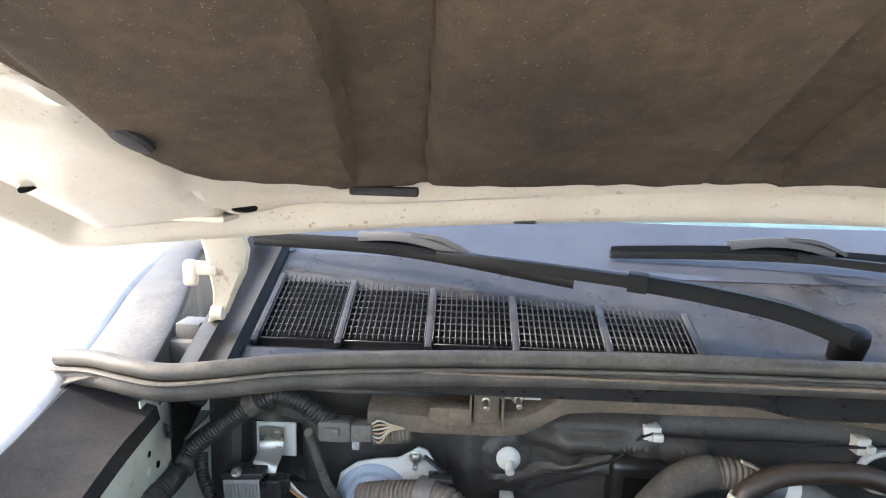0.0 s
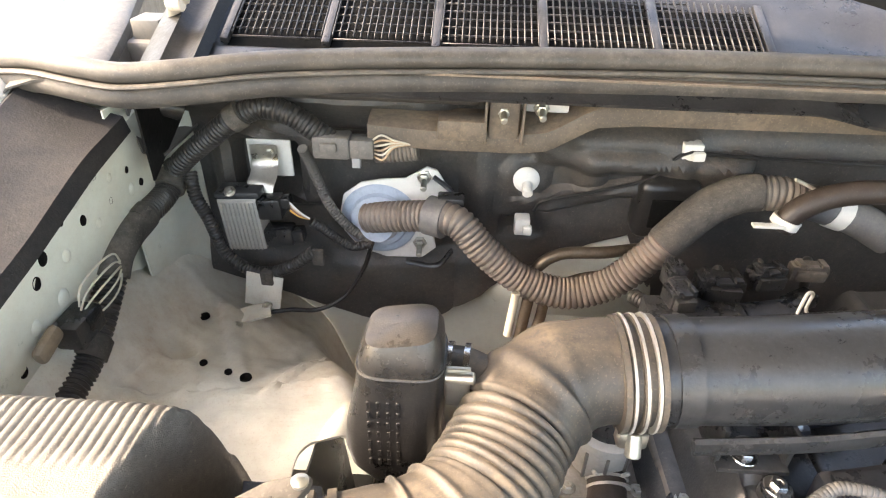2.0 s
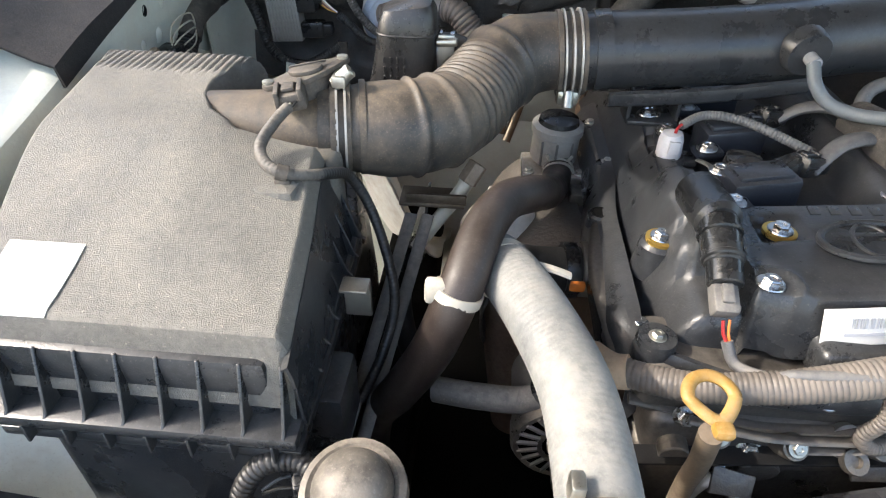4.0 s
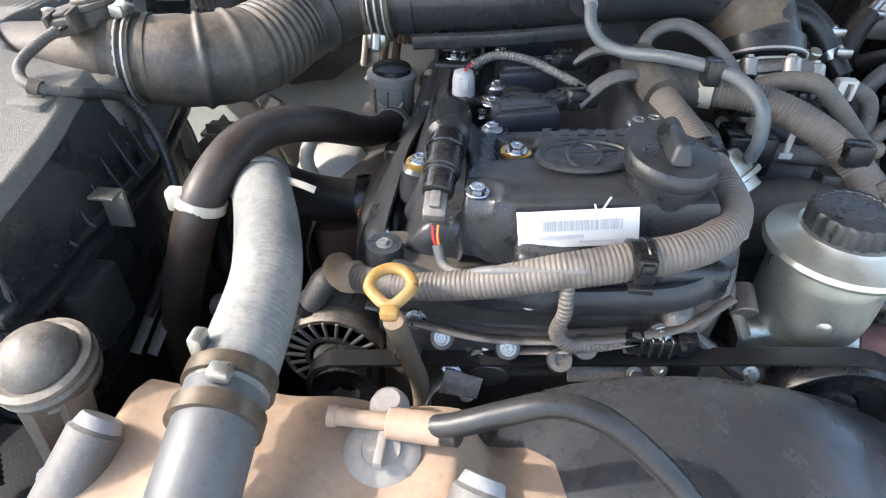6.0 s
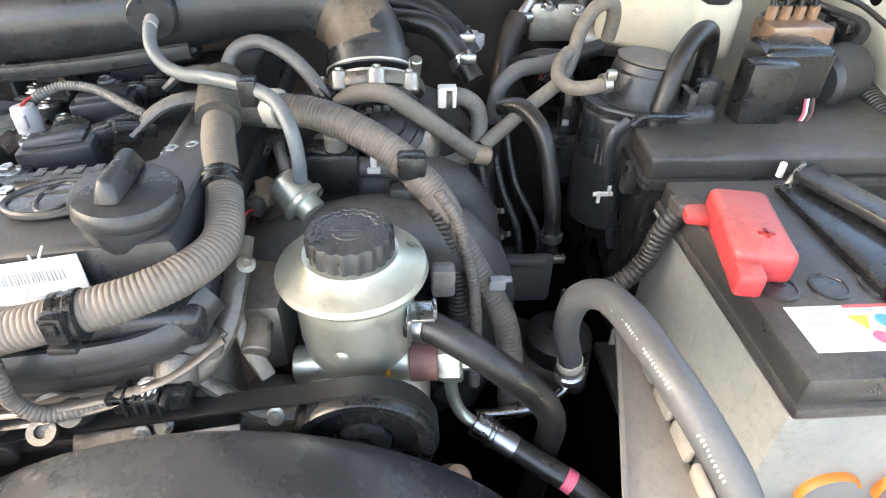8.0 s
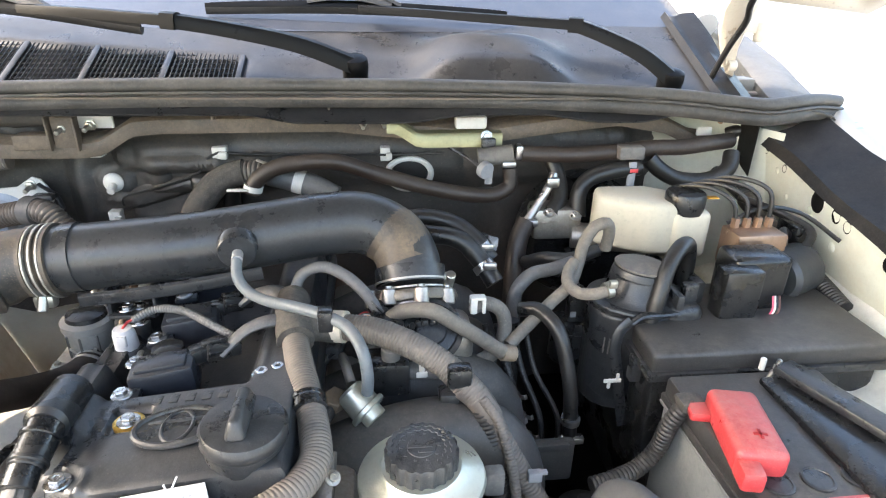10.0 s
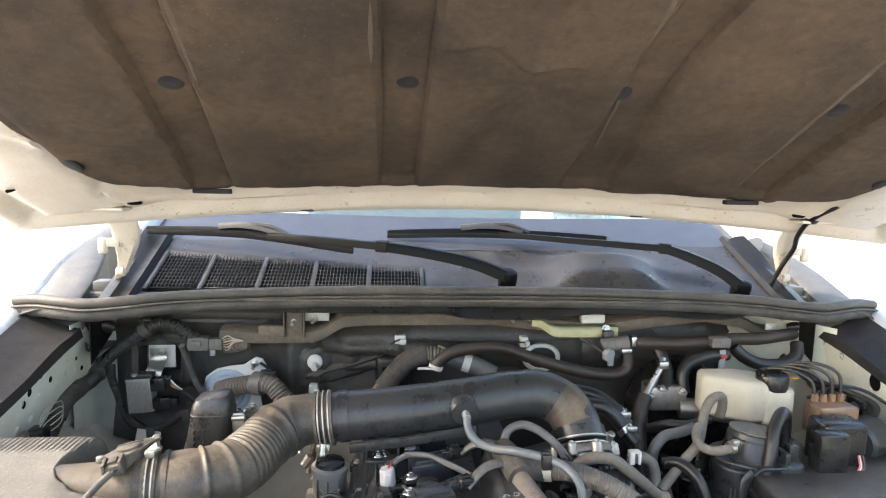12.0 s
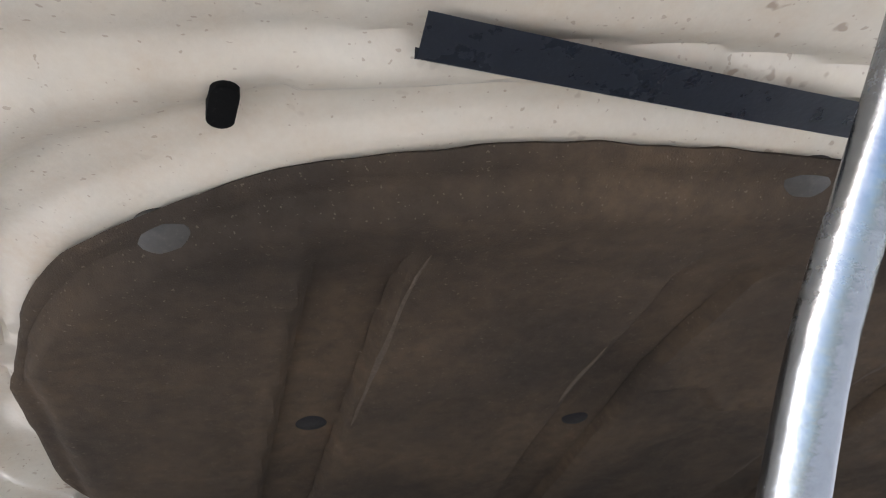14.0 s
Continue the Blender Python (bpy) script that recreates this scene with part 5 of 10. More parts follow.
part("cable_clip", Geo().lathe([(0.0048, -0.004), (0.0062, -0.004), (0.0062, 0.004), (0.0048, 0.004)], (-0.448, 0.138, 1.007), (0.9, 0.1, -0.3), 14).box((-0.448, 0.138, 1.0005), (0.012, 0.010, 0.006), 0.0015), M_SENSOR, sensor)

# corrugated rubber duct
duct = thing("intake_hose", (-0.32, 0.30, 0.94), "dusty corrugated rubber intake hose", "intake hose")
D = [(-0.448, 0.238, 0.992), (-0.41, 0.246, 0.990), (-0.375, 0.257, 0.987), (-0.348, 0.276, 0.987), (-0.328, 0.306, 0.990), (-0.311, 0.342, 0.998), (-0.289, 0.372, 1.008), (-0.258, 0.383, 1.015), (-0.215, 0.383, 1.018)]


def duct_r(s):
    r = 0.0365 + 0.0045 * smooth(0.02, 0.06, s) - 0.0035 * smooth(0.21, 0.27, s)
    r += 0.0036 * math.exp(-((s - 0.078) / 0.0028) ** 2) + 0.0028 * math.exp(-((s - 0.106) / 0.0032) ** 2)
    if 0.120 < s < 0.194:
        r -= 0.0042 * (0.5 + 0.5 * math.cos(2 * math.pi * (s - 0.120) / 0.0082)) ** 3 * smooth(0.120, 0.124, s) * smooth(0.194, 0.190, s)
    r += 0.0034 * math.exp(-((s - 0.212) / 0.0055) ** 2) + 0.0015 * math.exp(-((s - 0.236) / 0.010) ** 2)
    r += 0.0005 * math.sin(s * 190) * math.sin(s * 61)
    return r


part("hose", Geo().tube(D, 0.0385, 36, 0.0016, duct_r), M_RUBBER, duct, "grey dusty corrugated rubber, dust tinted tan for sunlight", 60)
for k, s in ((0, -0.436), (1, -0.425), (2, -0.413)):
    part("band", Geo().lathe([(0.0360, -0.003), (0.0400, -0.0025), (0.0400, 0.0025), (0.0360, 0.003)], (s, 0.2412 + 0.0025 * k, 0.9918 - 0.0005 * k), (1, 0.22, -0.04), 32), M_RUBBER, duct)
for s in (-0.4335, -0.4265):
    ring_clamp(duct, (s, 0.2425, 0.9915), (1, 0.22, -0.04), 0.0390, M_WIRE, 0.0018)
part("clamp_screw", Geo().cyl((-0.432, 0.236, 1.032), (-0.418, 0.240, 1.044), 0.006).box((-0.427, 0.240, 1.036), (0.012, 0.02, 0.010), 0.002), M_ZINC, duct, "clamp screw")
for x in (-0.241, -0.229, -0.218):
    part("band", Geo().lathe([(0.036, -0.0025), (0.0412, -0.002), (0.0412, 0.002), (0.036, 0.0025)], (x, 0.3828, 1.0165 + 0.1 * (x + 0.229)), (1, 0.03, 0.10), 32), M_RUBBER, duct)
for x in (-0.2365, -0.2290, -0.2215):
    ring_clamp(duct, (x, 0.3830, 1.0165 + 0.1 * (x + 0.229)), (1, 0.03, 0.10), 0.0402, M_WIRE, 0.0018)
part("clamp_screw", Geo().box((-0.229, 0.356, 0.982), (0.022, 0.014, 0.016), 0.004).cyl((-0.229, 0.353, 0.989), (-0.229, 0.344, 0.974), 0.0055), M_ZINC, duct, "clamp screw")

reson = thing("resonator", (-0.395, 0.365, 0.93), "dusty black plastic resonator box on the intake hose", "resonator")


def reson_fn(a, k):
    """Rounded-square shell that swells below its top and draws in at the foot."""
    w, d, z, dx = [(0.0, 0.0, 1.0635, 0.0), (0.016, 0.014, 1.0632, 0.0), (0.0265, 0.0235, 1.0605, 0.0), (0.0310, 0.0285, 1.052, 0.0), (0.0330, 0.0305, 1.038, 0.0), (0.0355, 0.0325, 1.012, -0.002), (0.0390, 0.0345, 0.985, -0.005),
                   (0.0400, 0.0350, 0.965, -0.006), (0.0385, 0.0340, 0.948, -0.004), (0.0330, 0.0300, 0.930, 0.004), (0.0250, 0.0240, 0.918, 0.010), (0.0, 0.0, 0.914, 0.012)][k]
    c, q = math.cos(a), math.sin(a)
    f = (abs(c) ** 4 + abs(q) ** 4) ** -0.25
    return (-0.389 + dx + 0.87 * w * f * c, 0.368 + 0.9 * d * f * q, z + 0.004 * c * (1 if 0 < k < 4 else 0))


part("box", Geo().grid(lambda k, a: reson_fn(a, k), list(range(12)), lin(0, 2 * math.pi, 44)), M_RESON, reson)
part("seam", Geo().tube([Vector(reson_fn(a, 4)) * 1.0 for a in lin(0, 2 * math.pi, 40)], 0.0012, 6, 0.004), M_RESON, reson)
part("neck", Geo().tube([(-0.372, 0.376, 1.014), (-0.350, 0.376, 1.016), (-0.330, 0.368, 1.012), (-0.305, 0.350, 1.003)], 0.0165, 18), M_RUBBER, reson)
for x, y in ((-0.357, 0.3765), (-0.345, 0.3755)):
    ring_clamp(reson, (x, y, 1.0155), (1, -0.08, 0.05), 0.0175, M_STEEL, 0.004)
part("clamp_screw", Geo().box((-0.351, 0.356, 1.020), (0.016, 0.004, 0.034), 0.001).cyl((-0.360, 0.354, 1.030), (-0.340, 0.352, 1.032), 0.0042), M_ZINC, reson, "clamp screw")
g = Geo()
for i in range(4):
    for k in range(7):
        g.box((-0.409 + 0.0065 * i, 0.3364 + 0.0004 * k, 0.962 + 0.009 * k), (0.0022, 0.0012, 0.0060), 0.0003, None, 1)
part("moulded_lettering", g, M_RESON, reson)

pipe = thing("intake_pipe", (0.0, 0.40, 0.98), "satin black plastic intake pipe bending down to the throttle", "intake pipe")
part("pipe", Geo().tube([(-0.222, 0.383, 1.018), (-0.10, 0.387, 1.027), (0.0, 0.398, 1.036), (0.065, 0.412, 1.041), (0.115, 0.420, 1.038), (0.150, 0.412, 1.022), (0.166, 0.393, 1.000), (0.168, 0.376, 0.978)], 0.0372, 36, 0.006), M_TUBE, pipe)
part("collar", Geo().tube([(-0.208, 0.3835, 1.0190), (-0.193, 0.384, 1.0205)], 0.0392, 32, 0.004), M_TUBE, pipe)
part("boss", Geo().cyl((-0.022, 0.362, 1.040), (-0.020, 0.345, 1.038), 0.022, 0.020, 24), M_TUBE, pipe)
part("nozzle", Geo().tube([(-0.020, 0.350, 1.037), (-0.018, 0.333, 1.034)], 0.006, 12), M_GREYP, pipe)
part("flange", Geo().tube([(-0.19, 0.347, 0.985), (-0.10, 0.352, 0.992), (0.0, 0.366, 1.002)], 0.004, 8, flat=2.0), M_TUBE, pipe)
for x in (-0.166, -0.118):
    part("bracket", Geo().box((x, 0.372, 0.976), (0.004, 0.036, 0.036), 0.001), M_BLACK, pipe)
part("foot", Geo().box((-0.142, 0.368, 0.961), (0.050, 0.040, 0.005), 0.0015), M_BLACK, pipe)
piece("bolt", BOLT, pipe, axis_matrix((-0.140, 0.368, 0.9635), UP))
part("dusty_end", Geo().tube([(0.136, 0.4175, 1.030), (0.150, 0.412, 1.022), (0.161, 0.401, 1.009), (0.1665, 0.389, 0.995)], 0.0376, 36, 0.004, caps=False), M_PIPED, pipe, "brown dusty pipe end")
part("end_collar", Geo().tube([(0.167, 0.386, 0.992), (0.168, 0.374, 0.976)], 0.042, 32, 0.004), M_TUBE, pipe)
for k in range(2):
    ring_clamp(pipe, (0.168, 0.376 - 0.006 * k, 0.978 - 0.008 * k), (0.05, -0.6, -0.8), 0.0415, M_WIRE, 0.0022)
part("clamp_screw", Geo().cyl((0.212, 0.372, 0.975), (0.214, 0.362, 0.995), 0.006).box((0.211, 0.368, 0.985), (0.012, 0.012, 0.016), 0.002), M_ZINC, pipe, "clamp screw")

throttle = thing("throttle_valve", (0.172, 0.34, 0.90), "grey cast throttle valve below the intake pipe", "throttle")
part("bore", Geo().tube([(0.168, 0.364, 0.966), (0.170, 0.345, 0.935)], 0.040, 28, 0.005), M_ALU, throttle)
fl = Vector((0.170, 0.362, 0.962))
part("flange", Geo().lathe([(0.040, -0.007), (0.051, -0.007), (0.053, 0.0), (0.051, 0.005), (0.040, 0.005)], tuple(fl), (0.05, -0.6, -0.8), 36), M_CAST, throttle, "cast aluminium flange")
for a in (0.75, 1.45, 2.2, 2.9):
    part("lug", Geo().cyl(tuple(fl + Vector((0.050 * math.cos(a), -0.8 * 0.050 * math.sin(a), 0.6 * 0.050 * math.sin(a))) + Vector((0, -0.006, -0.008))), tuple(fl + Vector((0.050 * math.cos(a), -0.8 * 0.050 * math.sin(a), 0.6 * 0.050 * math.sin(a))) + Vector((0, 0.004, 0.006))), 0.0085, n=18), M_ALU, throttle)
    piece("bolt", BOLT_SMALL, throttle, axis_matrix(fl + Vector((0.050 * math.cos(a), -0.8 * 0.050 * math.sin(a) + 0.004, 0.6 * 0.050 * math.sin(a) + 0.006)), (0, 0.5, 0.85)))
for k in range(9):
    a = 0.2 + 0.34 * k
    part("cover_rib", Geo().box((0.185 + 0.025 * math.cos(a), 0.300 - 0.65 * 0.025 * math.sin(a), 0.961 + 0.75 * 0.025 * math.sin(a)), (0.006, 0.006, 0.006), 0.0015), M_BLACK, throttle)
part("cover", Geo().lathe([(0.034, 0), (0.036, 0.004), (0.036, 0.016), (0.030, 0.020), (0.028, 0.018), (0.018, 0.019), (0.016, 0.022)], (0.185, 0.314, 0.947), (0.0, -0.75, 0.65), 28), M_BLACK, throttle, "black round motor cover")
part("housing", Geo().box((0.185, 0.33, 0.93), (0.10, 0.06, 0.05), 0.014, None, 3), M_ALU, throttle)
bolts(throttle, [((0.128, 0.326, 0.972), (0, -0.7, 0.7)), ((0.188, 0.326, 0.975), (0, -0.7, 0.7)), ((0.205, 0.305, 0.938), (0, -0.7, 0.7)), ((0.122, 0.30, 0.94), (0, -0.7, 0.7))], BOLT_SMALL)

# ---- engine ----
engine = thing("engine", (-0.05, 0.25, 0.45), "four-cylinder engine with dusty black plastic cover", "engine")


def cover_z(x, y):
    return 0.968 + 0.10 * (x + 0.06)


def cover_fn(u, v):
    x = -0.185 + 0.250 * u
    front = 0.090 - 0.008 * smooth(0.25, 0.4, u)
    y = front + (0.55 - front) * v
    d = (y - front)
    e = min(d, (1 - u) * 0.250)
    el = u * 0.250
    z = cover_z(x, y) - 0.055 * (1 - smooth(-0.004, 0.013, e)) - 0.065 * (1 - smooth(-0.006, 0.046, el)) ** 1.3
    step = smooth(0.265, 0.255, u) * smooth(0.16, 0.14, y)
    z -= 0.025 * step
    z -= 0.030 * smooth(0.20, 0.215, y) * smooth(0.22, 0.27, u) * smooth(0.80, 0.74, u)
    z += 0.0025 * boss(x, y, -0.033, 0.141, 0.05, 0.02, 0.02)
    z -= 0.010 * boss(x, y, -0.163, 0.163, 0.013, 0.014, 0.006)
    z -= 0.006 * boss(x, y, -0.082, 0.170, 0.013, 0.012, 0.006)
    z += 0.010 * boss(x, y, -0.137, 0.20, 0.016, 0.045, 0.012)
    z -= 0.008 * boss(x, y, -0.125, 0.30, 0.022, 0.045, 0.006)
    z += 0.004 * boss(x, y, -0.155, 0.235, 0.012, 0.02, 0.010)
    z += 0.0035 * (math.exp(-((x + 0.166) / 0.0025) ** 2) + math.exp(-((x + 0.150) / 0.0022) ** 2)) * smooth(0.24, 0.26, y)
    z -= 0.005 * boss(x, y, -0.150, 0.318, 0.012, 0.014, 0.003)
    z += 0.0018 * math.exp(-((x + 0.115 - 0.12 * (y - 0.15)) / 0.002) ** 2) * smooth(0.20, 0.19, y)
    z += 0.003 * math.exp(-((math.hypot(x + 0.108, (y - 0.104)) - 0.017) / 0.003) ** 2)
    z += 0.002 * math.exp(-((x - 0.020) / 0.004) ** 2) * smooth(0.2, 0.22, y)
    return (x, y, z)


def on_cover(x, y):
    u = (x + 0.185) / 0.250
    front = 0.090 - 0.008 * smooth(0.25, 0.4, u)
    return cover_fn(u, (y - front) / (0.55 - front))[2] + 0.0005


part("valve_cover", Geo().grid(cover_fn, lin(0, 1, 130), lin(0, 1, 130), 0.004), M_COVER, engine, "dusty black plastic valve cover")
part("cover_skirt", Geo().box((-0.005, 0.31, 0.925), (0.150, 0.49, 0.030), 0.008, None, 3), M_BLACK, engine)
part("cover_side", Geo().grid(lambda y, k: ([-0.182, -0.190, -0.199, -0.206, -0.208][k] + 0.012 * smooth(0.24, 0.36, y), y, [0.915, 0.914, 0.908, 0.896, 0.872][k] - 0.012 * smooth(0.13, 0.09, y)), lin(0.086, 0.50, 40), list(range(5)), 0.003), M_COVER, engine)
part("corner_boss", Geo().lathe([(0.016, -0.03), (0.0145, 0.0), (0.0135, 0.003), (0.007, 0.003)], (-0.177, 0.092, 0.918), UP, 22), M_BLACK, engine)
piece("bolt", BOLT_SMALL, engine, axis_matrix((-0.177, 0.092, 0.920), UP))
lab = part("label", Geo().box((0, 0, 0), (0.083, 0.0012, 0.0275), 0.0003, Matrix.Translation((-0.0385, 0.0835, 0.9545)) @ Matrix.Rotation(-0.15, 4, "Y") @ Matrix.Rotation(-0.24, 4, "X")), M_PAPER, engine, "white paper barcode label")
lm = Matrix.Translation((-0.0385, 0.0828, 0.9550)) @ Matrix.Rotation(-0.15, 4, "Y") @ Matrix.Rotation(-0.24, 4, "X")
g = Geo()
random.seed(4)
x = -0.024
while x < 0.030:
    w = random.choice((0.0006, 0.0011, 0.0016))
    g.box((x, -0.0003, 0.0025), (w, 0.0006, 0.0075), 0.0, lm)
    x += w + random.choice((0.0007, 0.0012))
g.box((-0.012, -0.0003, -0.0058), (0.032, 0.0006, 0.0024), 0.0, lm)
g.box((0.014, -0.0003, -0.0098), (0.026, 0.0006, 0.0016), 0.0, lm)
part("print", g, M_INK, lab, "grey barcode and bars of print")
part("chalk_mark", Geo().tube([(-0.029, 0.0890, 0.972), (-0.026, 0.0865, 0.966), (-0.019, 0.0900, 0.978)], 0.0008, 6, 0.003), M_PAPER, engine, "white chalk tick")
# emblem: an oval ring with plain inner shapes
em = Matrix.Translation((-0.033, 0.143, 0.979)) @ Matrix.Rotation(0.06, 4, "X") @ Matrix.Rotation(-0.10, 4, "Y")


def oval(rx, ry, r, m, n=40):
    pts = [m @ Vector((rx * math.cos(2 * math.pi * k / n), ry * math.sin(2 * math.pi * k / n), 0)) for k in range(n + 1)]
    return Geo().tube(pts, r, 8, 0.004)


part("emblem_plate", Geo().prism([(0.034 * math.cos(a * 0.157), 0.020 * math.sin(a * 0.157)) for a in range(40)], -0.002, 0.0006, 0.0, em), M_BLACKC, engine)
emb = part("emblem", oval(0.034, 0.020, 0.0028, em), M_BLACK, engine, "moulded oval emblem")
part("inner_ring", oval(0.012, 0.017, 0.002, em), M_BLACK, emb)
part("inner_bar", Geo().box((0, 0.006, 0), (0.05, 0.004, 0.003), 0.001, em), M_BLACK, emb)
for i in range(5):
    part("raised_bar", Geo().box((-0.028 + 0.014 * i, 0.034, 0.0), (0.0075, 0.010, 0.0014), 0.0004, em @ Matrix.Rotation(-0.05, 4, "Z")), M_BLACK, engine)
# side bolts and brass washers
GOLDB = Geo().lathe([(0.0125, 0), (0.0125, 0.003), (0.0115, 0.0035), (0.008, 0.0035)], n=24).mesh("washer", M_GOLD)
part("bolt_boss", Geo().cyl((-0.161, 0.183, 0.905), (-0.161, 0.183, 0.9385), 0.019, 0.0165, 24, 0.003), M_COVER, engine)
for x, y in ((-0.082, 0.169), (-0.161, 0.183)):
    p = (x, y, on_cover(x, y) if x > -0.1 else 0.9385)
    piece("washer", GOLDB, engine, axis_matrix(p, UP), "golden washer")
    piece("bolt", BOLT, engine, axis_matrix((p[0], p[1], p[2] + 0.003), UP))
bolts(engine, [((-0.110, 0.106, on_cover(-0.110, 0.106)), UP), ((-0.182, 0.117, 0.905), UP), ((-0.067, 0.062, 0.905), (0, -0.6, 0.8)), ((0.034, 0.222, 0.972), UP), ((0.020, 0.216, 0.972), UP),
               ((-0.148, 0.356, 0.968), UP), ((-0.120, 0.054, 0.822), (0, -0.7, 0.7)), ((-0.150, 0.066, 0.868), (0, -0.9, 0.4)), ((0.035, 0.070, 0.845), (0, -0.8, 0.6)), ((-0.10, 0.06, 0.845), (0, -0.9, 0.4))])
# cylinder head front and timing cover
g = Geo().box((-0.055, 0.10, 0.885), (0.262, 0.06, 0.05), 0.010, None, 3)
g.box((-0.050, 0.085, 0.845), (0.25, 0.05, 0.05), 0.012, None, 3)
g.tube([(-0.19, 0.075, 0.872), (-0.09, 0.064, 0.866), (-0.02, 0.062, 0.874), (0.05, 0.068, 0.890), (0.075, 0.085, 0.908)], 0.005, 10, flat=0.6)
part("cylinder_head", g, M_FLANGE, engine, "dusty cast aluminium cylinder head")
part("front_lip", Geo().tube([(-0.185, 0.088, 0.905), (-0.12, 0.066, 0.902), (-0.02, 0.060, 0.908), (0.05, 0.066, 0.922), (0.072, 0.09, 0.935)], 0.0065, 10, flat=1.9), M_BLACK, engine)
part("timing_cover", Geo().box((-0.03, 0.095, 0.72), (0.30, 0.06, 0.22), 0.02, None, 3), M_CAST, engine, "dusty cast aluminium timing cover")
part("block", Geo().box((-0.05, 0.36, 0.68), (0.26, 0.52, 0.42), 0.02), M_RUST, engine, "grimy cast iron block")
part("eyelet", Geo().lathe([(0.005, 0), (0.013, 0), (0.013, 0.006), (0.005, 0.006)], (-0.040, 0.062, 0.862), (0.1, -0.8, 0.5), 20), M_ALU, engine)
part("side_rail", Geo().tube([(-0.184, 0.46, 0.905), (-0.179, 0.36, 0.907), (-0.188, 0.28, 0.905), (-0.204, 0.19, 0.902), (-0.196, 0.10, 0.892)], 0.0085, 10, flat=0.5), M_FLANGE, engine, "dusty cover flange")
for x, y in ((-0.184, 0.45), (-0.176, 0.357), (-0.195, 0.259)):
    part("flange_ear", Geo().cyl((x, y, 0.895), (x, y, 0.911), 0.0125, 0.0115, 20, 0.002), M_BLACK, engine)
bolts(engine, [((-0.184, 0.45, 0.911), UP), ((-0.176, 0.357, 0.911), UP)], BOLT_SMALL)
part("hole", Geo().lathe([(0.0, 0.0005), (0.0065, 0.0005), (0.0075, 0.0015), (0.009, 0.0)], (-0.195, 0.259, 0.911), UP, 20), M_DARK, engine)
part("steel_insert_boss", Geo().lathe([(0.011, -0.012), (0.0105, 0.003), (0.0085, 0.004)], (-0.130, 0.337, 0.958), UP, 22), M_BLACK, engine)
bolts(engine, [((-0.130, 0.337, 0.961), UP), ((-0.110, 0.348, on_cover(-0.110, 0.348)), UP), ((-0.113, 0.303, on_cover(-0.113, 0.303) + 0.004), UP), ((-0.104, 0.252, 0.966), UP)])
part("link_strap", Geo().tube([(-0.112, 0.285, 0.958), (-0.108, 0.270, 0.962), (-0.105, 0.254, 0.964)], 0.003, 8, flat=0.5), M_ZINC, engine)

oil = thing("oil_filler_cap", (0.020, 0.120, 0.955), "black plastic oil filler cap with a grip bar", "oil cap")
part("neck", Geo().lathe([(0.0305, -0.01), (0.0300, 0.024), (0.0315, 0.028), (0.0315, 0.031)], (0.022, 0.122, 0.955), (0.05, -0.05, 1), 28), M_BLACK, oil)
part("cap", Geo().lathe([(0.0315, 0), (0.0335, 0.003), (0.0335, 0.010), (0.031, 0.0135), (0.025, 0.0150), (0.0, 0.0158)], (0.0235, 0.121, 0.985), (0.05, -0.05, 1), 36), M_BLACK, oil)
part("grip", Geo().box((0.0225, 0.122, 1.008), (0.017, 0.054, 0.016), 0.004, None, 3, (0.5, 0.8)), M_BLACK, oil)

for i, (x, y) in enumerate(((-0.075, 0.240), (-0.073, 0.332), (-0.071, 0.424), (-0.069, 0.515))):
    c = thing("ignition_coil", (x, y, 0.945), "black ignition coil bolted into the engine cover", "ignition coil", "ignition coils")
    m_ = Matrix.Translation((x, y, 0.964)) @ Matrix.Rotation(0.15, 4, "Z") @ Matrix.Rotation(-0.08, 4, "Y")
    part("body", Geo().box((0, 0, -0.006), (0.058, 0.036, 0.032), 0.004, m_).box((0.0, 0.0, 0.011), (0.046, 0.026, 0.006), 0.003, m_), M_COIL, c)
    part("plug", Geo().box((0.042, 0.002, 0.004), (0.034, 0.019, 0.015), 0.003, m_ @ Matrix.Rotation(0.35, 4, "Z")).box((0.046, 0.002, 0.012), (0.016, 0.010, 0.004), 0.001, m_ @ Matrix.Rotation(0.35, 4, "Z")), M_BLACKC, c)
    part("ear", Geo().box((-0.030, -0.024, -0.004), (0.026, 0.020, 0.008), 0.004, m_), M_COIL, c)
    piece("bolt", BOLT, c, m_ @ Matrix.Translation((-0.032, -0.026, 0.0)))
    if i == 0:
        part("top_vent", Geo().lathe([(0.016, 0), (0.015, 0.008), (0.008, 0.010)], tuple(m_ @ Vector((0, 0.03, 0.0))), UP, 20), M_BLACKC, c)

plug = thing("cam_sensor_plug", (-0.133, 0.300, 0.945), "grey plug with corrugated lead on the engine cover", "plug")
part("plug", Geo().lathe([(0.0115, 0.0), (0.0118, 0.004), (0.0112, 0.020), (0.0095, 0.026), (0.006, 0.027)], (-0.133, 0.305, 0.948), (-0.05, 0, 1), 10).box((-0.133, 0.2945, 0.964), (0.010, 0.005, 0.012), 0.001), M_PLUG, plug, "pale grey connector")
part("base", Geo().lathe([(0.0165, 0), (0.0165, 0.005), (0.014, 0.008)], (-0.133, 0.305, 0.943), UP, 20).box((-0.120, 0.304, 0.9465), (0.026, 0.016, 0.006), 0.002), M_BLACK, plug)
part("wires", Geo().tube([(-0.133, 0.302, 0.975), (-0.129, 0.309, 0.979), (-0.122, 0.314, 0.980)], 0.0014, 6), M_REDD, plug, "red wire ends")
